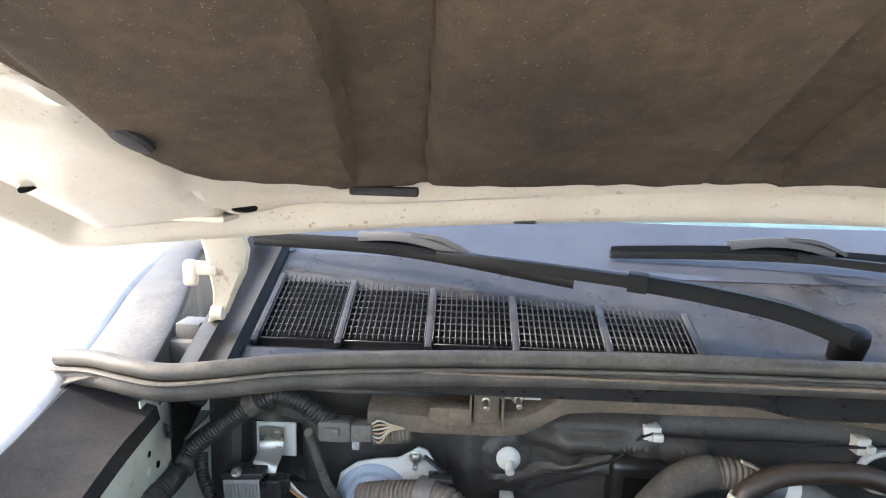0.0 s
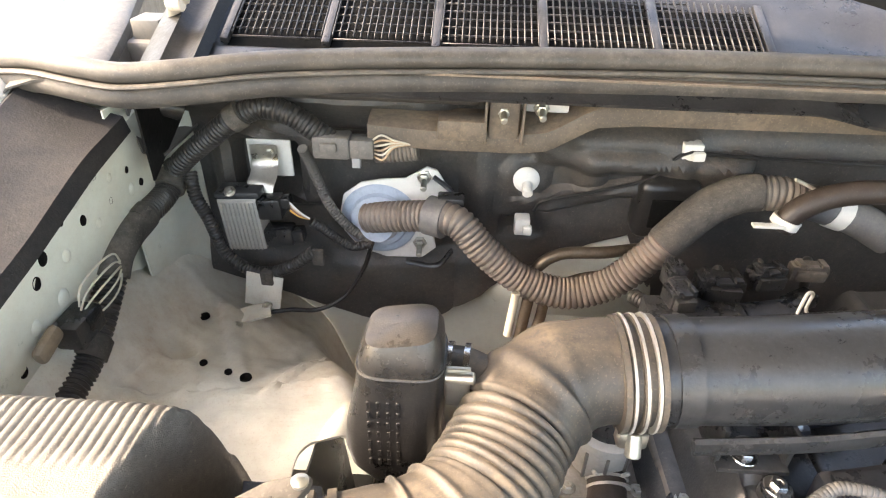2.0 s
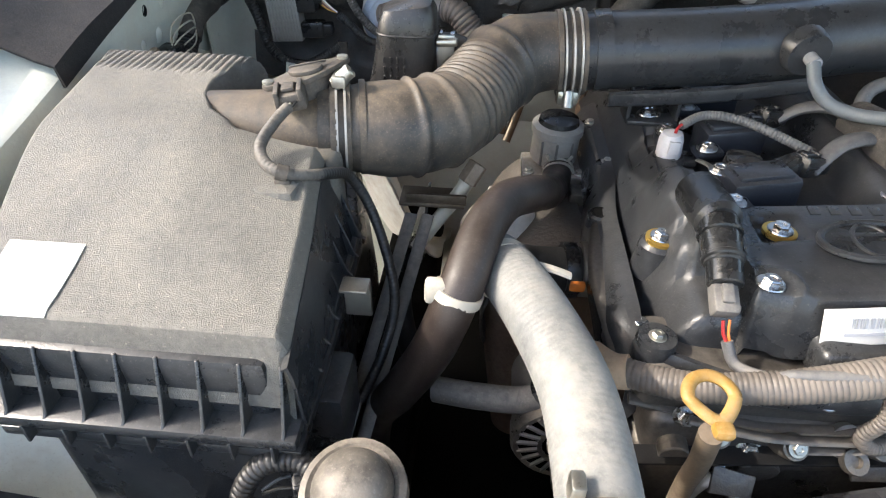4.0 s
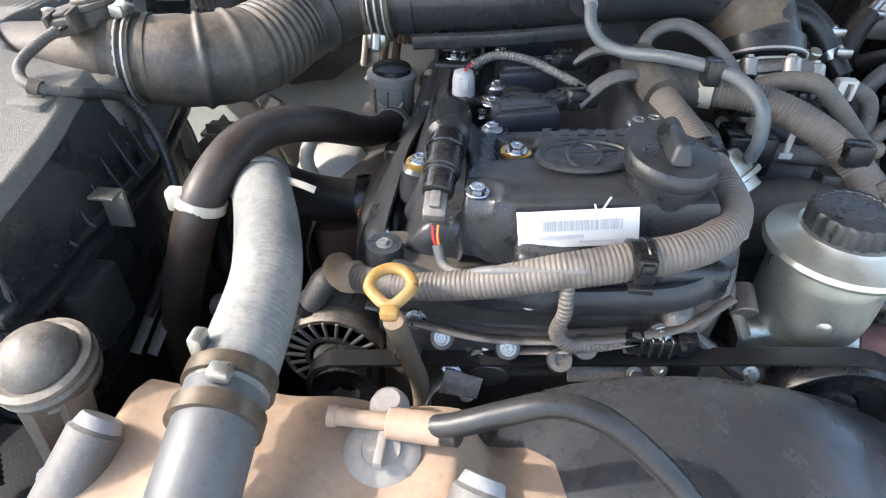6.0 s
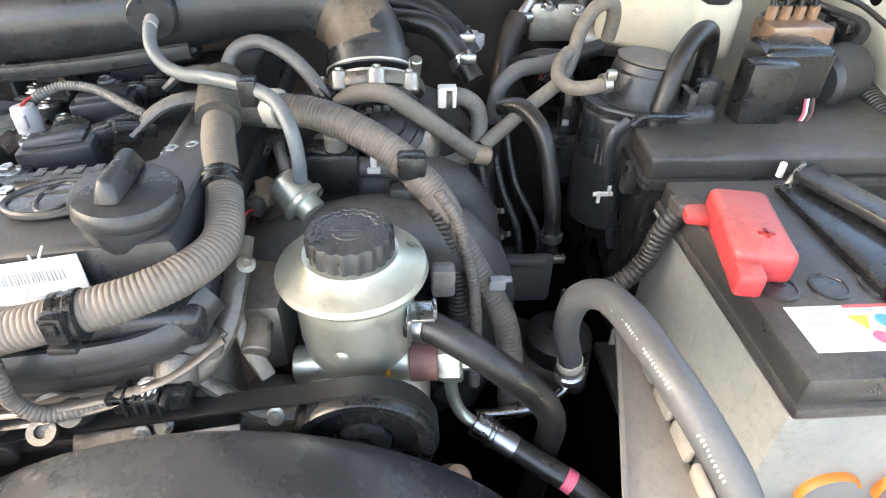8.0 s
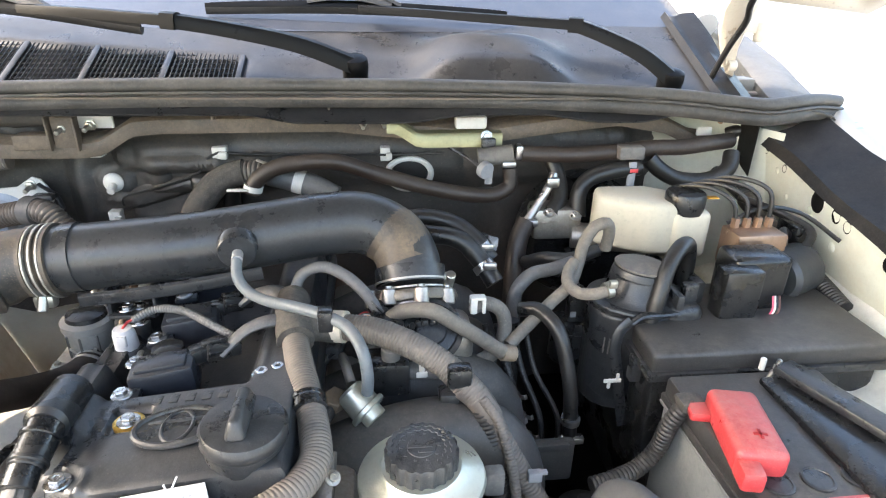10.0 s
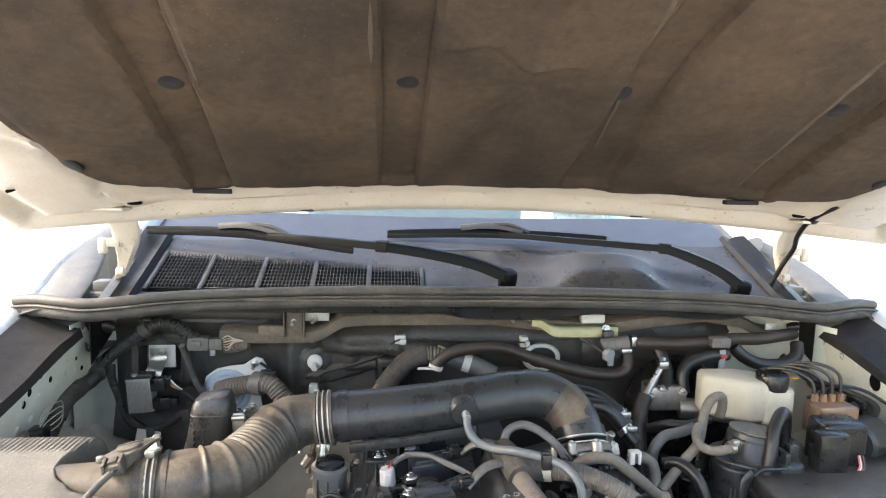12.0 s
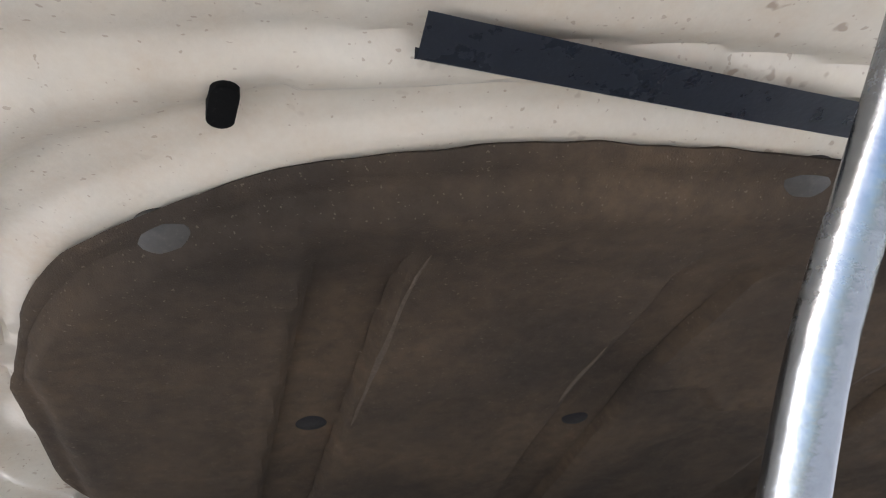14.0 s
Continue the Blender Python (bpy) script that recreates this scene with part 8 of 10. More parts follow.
piece("bolt", BOLT_SMALL, br_, axis_matrix((-0.580, 0.689, 1.028), (0, -1, 0)))
lowc = cable("wiring_loop", [(-0.668, 0.668, 1.010), (-0.664, 0.660, 0.985), (-0.652, 0.656, 0.955), (-0.638, 0.654, 0.908), (-0.612, 0.652, 0.888), (-0.585, 0.652, 0.886), (-0.560, 0.654, 0.896), (-0.530, 0.656, 0.918)], 0.0078, M_CONDUITD, "dark corrugated wiring loop below the module", "wiring loop", 0.004)
part("clamp", Geo().box((-0.590, 0.648, 0.882), (0.016, 0.014, 0.020), 0.003), M_TAPE, lowc)
part("tape_end", Geo().box((-0.526, 0.652, 0.912), (0.014, 0.006, 0.022), 0.002, None), M_TAPE, lowc)
eb = thing("earth_bracket", (-0.60, 0.63, 0.82), "pale galvanised bracket bolted to the wheelhouse", "bracket")
part("leg", Geo().box((0, 0, 0), (0.05, 0.03, 0.004), 0.001, Matrix.Translation((-0.612, 0.628, 0.838)) @ Matrix.Rotation(-0.15, 4, "Y") @ Matrix.Rotation(0.35, 4, "Z")), M_WHEEL, eb)
part("riser", Geo().box((0, 0, 0), (0.045, 0.003, 0.05), 0.001, Matrix.Translation((-0.597, 0.645, 0.862)) @ Matrix.Rotation(0.2, 4, "Y")), M_WHEEL, eb)
bolts(eb, [((-0.594, 0.640, 0.842), (0, -0.4, 1)), ((-0.636, 0.615, 0.838), UP), ((-0.618, 0.600, 0.842), UP)], BOLT_SMALL)

gro = thing("harness_grommet", (-0.45, 0.71, 0.89), "blue-grey rubber grommet on a white backing plate", "grommet")
g = Geo().prism([(-0.507, 0.945), (-0.500, 0.975), (-0.478, 0.992), (-0.45, 0.998), (-0.425, 1.000), (-0.400, 1.016), (-0.388, 1.012), (-0.372, 0.985), (-0.385, 0.960), (-0.392, 0.93), (-0.388, 0.905), (-0.405, 0.890), (-0.45, 0.888), (-0.485, 0.900), (-0.503, 0.925)], 0, 0.004, 0.001, Matrix(((1, 0, 0, 0), (0, 0, -1, 0.700), (0, 1, 0, 0), (0, 0, 0, 1))))
part("plate", g, M_WHITEP, gro, "white painted backing plate")
part("disc", Geo().lathe([(0.046, 0), (0.047, 0.004), (0.043, 0.008), (0.036, 0.009), (0.033, 0.014), (0.026, 0.016), (0.022, 0.024), (0.019, 0.030)], (-0.457, 0.699, 0.945), (0, -1, 0.05), 40), M_GROMMET, gro)
for p in ((-0.403, 0.698, 1.003), (-0.408, 0.698, 0.912)):
    part("stud", Geo().cyl(p, (p[0] + 0.001, p[1] - 0.026, p[2] - 0.004), 0.0035).lathe([(0.009, 0), (0.009, 0.003), (0.0062, 0.004), (0.0062, 0.009), (0.004, 0.010)], p, (0, -1, 0), 6), M_ZINC, gro, "threaded stud and nut")
part("black_gusset", Geo().tube([(-0.392, 0.695, 1.005), (-0.368, 0.692, 0.985), (-0.362, 0.690, 0.965)], 0.005, 8, flat=0.5), M_BLACK, gro)
part("black_gusset", Geo().tube([(-0.425, 0.692, 0.885), (-0.385, 0.692, 0.882), (-0.368, 0.692, 0.905)], 0.005, 8, flat=0.6), M_BLACK, gro)

big = thing("main_harness", (-0.24, 0.62, 0.88), "thick dusty corrugated main wiring harness along the firewall", "wiring harness")
BH = [(-0.470, 0.682, 0.952), (-0.445, 0.670, 0.962), (-0.42, 0.664, 0.968), (-0.394, 0.656, 0.974), (-0.362, 0.640, 0.978), (-0.330, 0.628, 0.950), (-0.281, 0.620, 0.916), (-0.235, 0.616, 0.906), (-0.192, 0.614, 0.922), (-0.160, 0.614, 0.955), (-0.135, 0.615, 0.990)]
part("corrugated_run", Geo().corrugated(BH, 0.0185, 0.0062, 0.12, 18), M_CONDUITW, big)
part("taped_run", Geo().tube([(-0.142, 0.615, 0.980), (-0.125, 0.616, 1.003), (-0.103, 0.618, 1.027), (-0.078, 0.619, 1.040), (-0.062, 0.619, 1.043)], 0.0195, 16, 0.006), M_TAPE, big, "run wrapped in dark tape")
part("second_run", Geo().corrugated([(-0.066, 0.619, 1.042), (-0.045, 0.618, 1.043), (-0.022, 0.617, 1.040)], 0.018, 0.006, 0.12, 16), M_CONDUIT, big)
part("tape_end", Geo().tube([(-0.026, 0.617, 1.040), (0.0, 0.614, 1.034), (0.035, 0.610, 1.024), (0.07, 0.60, 1.008)], 0.0175, 14, 0.006), M_GREYH, big)
part("white_tape", Geo().tube([(0.010, 0.613, 1.031), (0.024, 0.611, 1.027)], 0.0182, 14, 0.004), M_WHITEP, big, "ring of pale tape")
part("tie_tail", Geo().tube([(-0.04, 0.603, 1.066), (-0.02, 0.600, 1.058), (0.0, 0.602, 1.048)], 0.004, 6, 0.006, flat=0.4), M_STRAP, big, "pale cable tie tail")
part("clamp", Geo().lathe([(0.019, -0.012), (0.0225, -0.011), (0.0225, 0.011), (0.019, 0.012)], (-0.385, 0.652, 0.976), (1, -0.4, 0.0), 26), M_GREYH, big, "grey harness clamp")
part("clamp_foot", Geo().box((-0.370, 0.662, 0.995), (0.030, 0.020, 0.008), 0.002), M_BLACK, big)

# clips, plugs and rods on the firewall
pl_ = thing("firewall_plug", (-0.284, 0.70, 1.0), "round white nylon plug in the firewall", "plug")
part("disc", Geo().lathe([(0.0155, 0), (0.0155, 0.002), (0.012, 0.005), (0.006, 0.006)], (-0.284, 0.703, 1.003), (0, -1, 0.1), 24), M_WHITEP, pl_)
part("stem", Geo().cyl((-0.283, 0.698, 1.000), (-0.283, 0.682, 0.994), 0.006), M_WHITEP, pl_)
for x, z, w, h, lab in ((-0.111, 1.054, 0.022, 0.020, "white nylon clip holding a rod"), (0.146, 1.050, 0.016, 0.022, "white nylon clip holding a rod"), (-0.285, 0.950, 0.018, 0.022, "white nylon clip with a slot"), (-0.297, 1.056, 0.030, 0.012, "small pale clip under the ledge")):
    c = thing("firewall_clip", (x, 0.69, z - h / 2), lab, "clip", "firewall clips")
    part("block", Geo().box((x, 0.690, z), (w, 0.018, h), 0.002), M_WHITEP, c)
    part("tongue", Geo().box((x + 0.006, 0.680, z - 0.002), (w * 0.6, 0.010, h * 0.5), 0.002), M_WHITEP, c)
wp = thing("release_cable", (0.0, 0.69, 1.04), "thin black hood release cable along the firewall", "cable")
part("run", Geo().tube([(-0.272, 0.692, 0.968), (-0.268, 0.686, 0.982), (-0.21, 0.684, 1.000), (-0.146, 0.682, 1.024), (-0.130, 0.682, 1.045), (-0.112, 0.682, 1.056), (-0.09, 0.682, 1.054), (0.09, 0.682, 1.050), (0.146, 0.682, 1.050), (0.24, 0.680, 1.052)], 0.0022, 8, 0.012), M_HOSE, wp)
for x, z in ((-0.319, 1.100), (-0.281, 1.104), (0.113, 1.106), (0.145, 1.108)):
    n_ = thing("ledge_stud", (x, 0.655, z - 0.01), "bare nut and stud at the cowl ledge", "stud", "ledge studs")
    part("nut", Geo().lathe([(0.0085, 0), (0.0085, 0.003), (0.006, 0.004), (0.006, 0.010), (0.004, 0.011)], (x, 0.664, z), (0, -1, -0.1), 6), M_ZINC, n_)
    part("stud", Geo().cyl((x, 0.655, z), (x, 0.638, z - 0.003), 0.0035), M_ZINC, n_)
ws_ = thing("white_spacer", (-0.278, 0.68, 1.09), "white painted spacer behind the ledge", "spacer")
part("block", Geo().box((-0.277, 0.672, 1.108), (0.050, 0.006, 0.022), 0.002), M_WHITEP, ws_)
lb = thing("ledge_bracket", (-0.34, 0.66, 1.07), "dusty brown bracket on the ledge", "bracket")
part("tray", Geo().box((-0.361, 0.662, 1.081), (0.050, 0.03, 0.022), 0.003), M_LEDGE, lb)
part("upright", Geo().box((-0.318, 0.666, 1.093), (0.032, 0.02, 0.048), 0.003), M_LEDGE, lb)
for x in (-0.337, -0.299):
    part("rib", Geo().box((x, 0.656, 1.093), (0.003, 0.016, 0.05), 0.001), M_LEDGE, lb)
dk = thing("cowl_recess", (-0.40, 0.68, 1.10), "black plastic duct under the cowl", "duct")
part("duct", Geo().box((-0.45, 0.69, 1.112), (0.22, 0.04, 0.028), 0.010, None, 3), M_INSUL, dk)
boot = thing("pipe_boot", (-0.13, 0.68, 0.94), "black rubber pipe boot through the firewall", "boot")
part("boot", Geo().box((-0.125, 0.690, 0.985), (0.070, 0.04, 0.075), 0.012, None, 3), M_HOSE, boot)
part("opening", Geo().box((-0.128, 0.668, 0.985), (0.036, 0.004, 0.036), 0.004), M_DARK, boot)
hp_ = thing("heater_pipe", (-0.22, 0.60, 0.86), "rusty steel heater pipes below the harness", "pipe")
part("upper_pipe", Geo().tube([(-0.14, 0.66, 0.945), (-0.19, 0.648, 0.943), (-0.245, 0.645, 0.938), (-0.268, 0.640, 0.920), (-0.274, 0.635, 0.87), (-0.285, 0.61, 0.81)], 0.007, 14), M_RUSTP, hp_)
part("lower_pipe", Geo().tube([(-0.15, 0.65, 0.915), (-0.22, 0.64, 0.908), (-0.25, 0.635, 0.89), (-0.258, 0.63, 0.85), (-0.275, 0.605, 0.80)], 0.0065, 14), M_RUSTP, hp_)
part("white_sleeve", Geo().cyl((-0.292, 0.60, 0.915), (-0.298, 0.590, 0.86), 0.0048), M_STRAP, hp_, "white sleeve")
part("union", Geo().cyl((-0.290, 0.585, 0.838), (-0.278, 0.588, 0.856), 0.009, n=8), M_STEELD, hp_)

# fender harness
fh = cable("fender_harness", [(-0.688, 0.672, 1.002), (-0.694, 0.648, 0.988), (-0.697, 0.596, 0.986), (-0.698, 0.552, 0.978), (-0.699, 0.524, 0.955), (-0.698, 0.490, 0.932), (-0.696, 0.455, 0.915), (-0.692, 0.41, 0.908), (-0.680, 0.35, 0.89)], 0.0145, M_CONDUITD, "dark corrugated wiring harness along the inner fender", "wiring harness", 0.0052)
for p, ax in (((-0.690, 0.664, 0.998), (0, 1, 0.5)), ((-0.698, 0.598, 0.986), (0, 1, 0)), ((-0.698, 0.47, 0.92), (0, 1, 0.5))):
    clip_band(fh, p, ax, 0.0148, M_TAPE, 0.02)
part("taped_run", Geo().tube([(-0.697, 0.605, 0.986), (-0.698, 0.57, 0.983), (-0.699, 0.545, 0.974), (-0.699, 0.53, 0.96)], 0.0165, 14, 0.006), M_TAPE, fh)
part("branch_knob", Geo().box((-0.712, 0.56, 0.988), (0.02, 0.024, 0.022), 0.005), M_TAPE, fh)
part("buckle", Geo().box((-0.684, 0.668, 1.012), (0.02, 0.016, 0.024), 0.003), M_BLACKC, fh)
pt = thing("open_wiring_plug", (-0.70, 0.45, 0.95), "dangling open plug with pale wires on the fender", "plug")
for k in range(5):
    part("wire", Geo().tube([(-0.688, 0.535, 0.970 + 0.001 * k), (-0.680 - 0.001 * k, 0.510 + 0.003 * k, 0.962 + 0.008 * k), (-0.680 - 0.001 * k, 0.480 - 0.003 * k, 0.960 + 0.0085 * k), (-0.686, 0.462, 0.962 + 0.004 * k)], 0.0010, 6, 0.006), M_CREAMP, pt, "pale wire")
part("plug", Geo().box((-0.690, 0.458, 0.960), (0.026, 0.040, 0.026), 0.004), M_BLACKC, pt)
part("terminal", Geo().box((0, 0, 0), (0.010, 0.032, 0.016), 0.005, Matrix.Translation((-0.690, 0.420, 0.972)) @ Matrix.Rotation(0.25, 4, "X")), M_DTUBE, pt, "tarnished metal terminal")

# things behind the engine
re_ = thing("rear_engine_wiring", (-0.10, 0.53, 0.96), "cluster of dusty plugs behind the intake pipe", "plugs")
for x, y, z, w, d, h, turn, mt, lab in ((-0.155, 0.515, 0.985, 0.024, 0.030, 0.022, 0.2, M_BLACK, "dusty black plug"), (-0.152, 0.545, 0.988, 0.018, 0.026, 0.020, 0.2, M_BLACK, "dusty black plug"), (-0.113, 0.535, 0.986, 0.042, 0.030, 0.022, -0.05, M_BLACKC, "black cap"),
                                        (-0.068, 0.545, 0.992, 0.034, 0.024, 0.020, 0.25, M_BLACKC, "black plug"), (-0.025, 0.555, 0.994, 0.034, 0.018, 0.016, 0.0, M_SENSOR, "dusty brown plug")):
    m_ = Matrix.Translation((x, y, z)) @ Matrix.Rotation(turn, 4, "Z")
    g = Geo().box((0, 0, 0), (w, d * 0.7, h), 0.002, m_).box((0, 0, h * 0.45), (w * 0.85, d * 0.5, 0.006), 0.0015, m_).box((0, -d * 0.42, -0.001), (w * 0.8, d * 0.3, h * 0.7), 0.002, m_)
    plug_ = part("plug", g, mt, re_, lab)
    g = Geo().box((-w * 0.3, -d * 0.1, h * 0.62), (w * 0.16, d * 0.7, 0.004), 0.0006, m_).box((w * 0.3, -d * 0.1, h * 0.62), (w * 0.16, d * 0.7, 0.004), 0.0006, m_).box((0, -d * 0.30, h * 0.5), (w * 0.34, d * 0.4, 0.004), 0.0008, m_)
    part("latch", g, mt, plug_)
    part("side_tab", Geo().box((w * 0.5, d * 0.1, -0.002), (0.006, d * 0.5, h * 0.5), 0.0015, m_), mt, plug_)
    part("plug_lead", Geo().tube([tuple(m_ @ Vector((0, d * 0.3, 0))), tuple(m_ @ Vector((0.004, d * 0.7, 0.004))), tuple(m_ @ Vector((0.014, d * 1.1, -0.012))), tuple(m_ @ Vector((0.02, d * 1.3, -0.04)))], 0.0045, 10, 0.004), M_CONDUITD, re_, "dark lead")
for k in range(3):
    part("bolt", Geo().bolt((-0.165 + 0.03 * k, 0.485 - 0.004 * k, 0.982), UP, 0.0045, 0.006), M_ZINC, re_)
part("rail", Geo().box((-0.14, 0.50, 0.965), (0.09, 0.05, 0.03), 0.004), M_BLACK, re_)
part("sleeve", Geo().corrugated([(-0.17, 0.49, 0.965), (-0.08, 0.495, 0.975), (0.02, 0.50, 0.985), (0.08, 0.505, 0.99)], 0.009, 0.0045, 0.13, 12), M_CONDUITD, re_)
part("sleeve", Geo().corrugated([(-0.18, 0.56, 0.95), (-0.165, 0.53, 0.955), (-0.155, 0.50, 0.95)], 0.008, 0.0045, 0.13, 12), M_CONDUITD, re_)
part("tie", Geo().tube([(-0.055, 0.500, 0.985), (-0.05, 0.505, 1.004), (-0.042, 0.51, 1.0), (-0.045, 0.505, 0.985), (-0.03, 0.50, 0.975), (-0.01, 0.505, 0.98)], 0.0016, 6, 0.004), M_WHITEP, re_, "white cable tie loops")

# ---- firewall, driver side ----
bracket = thing("olive_bracket", (0.24, 0.64, 1.09), "olive chromated steel bracket below the cowl", "bracket")
g = Geo().grid(lambda x, k: (x, [0.655, 0.636, 0.634, 0.634][k], (1.116 - 0.022 * smooth(0.155, 0.20, x)) + [0.0, -0.001, -0.004, -0.020][k]), lin(0.148, 0.325, 16), list(range(4)), 0.002)
part("plate", g, M_YGREEN, bracket)
piece("bolt", BOLT, bracket, axis_matrix((0.300, 0.634, 1.090), (0, -1, 0.2)))
part("white_bushing", Geo().box((0.278, 0.655, 1.108), (0.05, 0.02, 0.020), 0.005), M_WHITEP, bracket, "white bushing")
part("tab", Geo().box((0.302, 0.625, 1.075), (0.022, 0.012, 0.03), 0.003), M_BLACK, bracket)
hv = thing("heater_valve", (0.31, 0.61, 1.03), "grey heater valve with spring clamps", "valve")
part("body", Geo().cyl((0.285, 0.615, 1.062), (0.338, 0.610, 1.070), 0.014, n=18), M_GREYD, hv)
part("lever", Geo().cyl((0.290, 0.600, 1.050), (0.296, 0.590, 1.048), 0.013, n=18).box((0.300, 0.600, 1.040), (0.012, 0.006, 0.03), 0.002), M_GREYP, hv)
part("clamp", Geo().box((0.345, 0.606, 1.074), (0.012, 0.02, 0.022), 0.004).box((0.330, 0.598, 1.056), (0.022, 0.01, 0.010), 0.003), M_STEEL, hv, "bright spring clamps")
part("arm_rod", Geo().tube([(0.24, 0.640, 1.075), (0.27, 0.620, 1.060), (0.295, 0.592, 1.046)], 0.003, 8), M_BLACK, hv)
hb = thing("heater_feed_hose", (0.15, 0.58, 1.0), "brown rubber heater hose over the intake pipe", "hose")
part("hose", Geo().tube([(-0.047, 0.585, 1.022), (-0.040, 0.585, 1.040), (-0.015, 0.585, 1.058), (0.03, 0.583, 1.067), (0.075, 0.580, 1.068), (0.12, 0.580, 1.054), (0.17, 0.580, 1.038), (0.22, 0.582, 1.024), (0.27, 0.585, 1.014), (0.310, 0.590, 1.012), (0.332, 0.596, 1.024), (0.332, 0.600, 1.050)], 0.0115, 16), M_BROWN, hb)
part("clamp", Geo().lathe([(0.0115, -0.004), (0.0135, -0.004), (0.0135, 0.004), (0.0115, 0.004)], (-0.045, 0.585, 1.030), (0.3, 0, 1), 18).box((-0.065, 0.575, 1.030), (0.03, 0.008, 0.003), 0.001), M_WHITEP, hb, "pale spring clamp")
for n_, pts, r, mat in (
    ("heater_return_hose", [(0.350, 0.606, 1.071), (0.42, 0.600, 1.070), (0.50, 0.598, 1.075), (0.555, 0.598, 1.080), (0.60, 0.600, 1.080), (0.650, 0.605, 1.085), (0.69, 0.62, 1.085)], 0.0125, M_BROWN),
    ("clutch_hose", [(0.432, 0.560, 0.985), (0.434, 0.570, 1.020), (0.447, 0.575, 1.038), (0.48, 0.580, 1.048), (0.53, 0.585, 1.053)], 0.0125, M_HOSE),
    ("vacuum_hose", [(0.545, 0.590, 1.066), (0.562, 0.585, 1.050), (0.59, 0.580, 1.036), (0.645, 0.580, 1.034), (0.675, 0.585, 1.050), (0.685, 0.60, 1.07)], 0.0125, M_HOSE),
    ("vacuum_hose", [(0.40, 0.62, 1.06), (0.41, 0.60, 1.03), (0.405, 0.575, 1.005), (0.39, 0.56, 0.99)], 0.013, M_HOSE),
):
    cable(n_, pts, r, mat, "black rubber hose along the firewall", "hose", group="firewall hoses")
hc = thing("hose_holder", (0.516, 0.59, 1.05), "grey hose holder with red band", "holder")
part("block", Geo().box((0.512, 0.590, 1.077), (0.04, 0.03, 0.020), 0.004), M_GREYD, hc)
part("strap", Geo().box((0.514, 0.574, 1.040), (0.012, 0.004, 0.05), 0.001), M_GREYP, hc)
part("band", Geo().box((0.516, 0.571, 1.052), (0.013, 0.002, 0.006), 0.001), M_RED, hc, "red band")
wt = thing("white_tag", (0.662, 0.64, 1.08), "small white tag with drain holes", "tag")
part("tag", Geo().box((0.658, 0.645, 1.094), (0.026, 0.005, 0.014), 0.003), M_WHITEP, wt)
tm = thing("coolant_hose", (0.33, 0.53, 0.86), "dark hose on a steel pipe behind the throttle", "hose")
part("hose", Geo().tube([(0.350, 0.545, 0.985), (0.338, 0.535, 0.965), (0.330, 0.52, 0.93), (0.325, 0.50, 0.88), (0.322, 0.49, 0.82), (0.32, 0.48, 0.72)], 0.0145, 16), M_BROWN, tm)
part("pipe", Geo().tube([(0.345, 0.543, 0.978), (0.362, 0.552, 1.000), (0.385, 0.562, 1.035), (0.392, 0.57, 1.05)], 0.0065, 12), M_STEEL, tm, "bright steel pipe")
part("clamp", Geo().box((0.352, 0.538, 0.985), (0.026, 0.012, 0.012), 0.004), M_STEEL, tm)
part("clamp", Geo().box((0.388, 0.558, 1.040), (0.020, 0.010, 0.016), 0.004), M_STEEL, tm)
for pts in ([(0.13, 0.50, 1.0), (0.19, 0.50, 1.012), (0.235, 0.49, 1.005), (0.265, 0.47, 0.985), (0.28, 0.46, 0.965)],
            [(0.19, 0.46, 1.005), (0.235, 0.45, 1.0), (0.262, 0.44, 0.975), (0.28, 0.42, 0.95)]):
    t_ = thing("bypass_hose", pts[2], "black hose with bright clamp beside the throttle", "hose", "bypass hoses")
    part("hose", Geo().tube(pts, 0.0125, 14), M_HOSE, t_)
    p, q = Vector(pts[-2]), Vector(pts[-1])
    part("clamp", Geo().lathe([(0.0125, -0.005), (0.015, -0.005), (0.015, 0.005), (0.0125, 0.005)], p.lerp(q, 0.3), q - p, 18).box(tuple(p.lerp(q, 0.3) + Vector((0.004, -0.016, 0.008))), (0.018, 0.006, 0.010), 0.002), M_STEEL, t_, "bright spring clamp")
rp = thing("round_opening", (0.19, 0.68, 0.98), "oval white-edged opening in the firewall", "grommet")
part("ring", oval(0.036, 0.026, 0.005, Matrix.Translation((0.185, 0.690, 1.015)) @ Matrix.Rotation(math.pi / 2, 4, "X")), M_WHITEP, rp)
part("rubber", Geo().lathe([(0.03, 0), (0.028, 0.006), (0.012, 0.008)], (0.185, 0.695, 1.013), (0, -1, 0), 26), M_HOSE, rp)

# ---- around the throttle ----
bp = thing("breather_hose", (0.05, 0.28, 0.98), "thin blue-grey breather hose from the intake pipe", "hose")
part("hose", Geo().tube([(-0.019, 0.336, 1.034), (-0.017, 0.322, 1.020), (-0.006, 0.312, 1.008), (0.012, 0.300, 1.004), (0.045, 0.270, 1.012), (0.078, 0.250, 1.012), (0.100, 0.232, 1.008), (0.113, 0.212, 0.995), (0.117, 0.205, 0.972), (0.116, 0.207, 0.952)], 0.0058, 14), M_VAC, bp)
part("clip", Geo().box((0.078, 0.247, 1.010), (0.014, 0.016, 0.022), 0.002), M_BLACKC, bp)
sl = thing("sensor_lead", (0.05, 0.37, 0.98), "grey taped sensor lead arching to the throttle", "wiring lead")
part("lead", Geo().tube([(0.036, 0.33, 0.985), (0.045, 0.345, 1.008), (0.068, 0.345, 1.018), (0.095, 0.335, 1.010), (0.118, 0.320, 0.992), (0.128, 0.312, 0.978)], 0.0065, 12, flat=0.8), M_GREYH, sl)
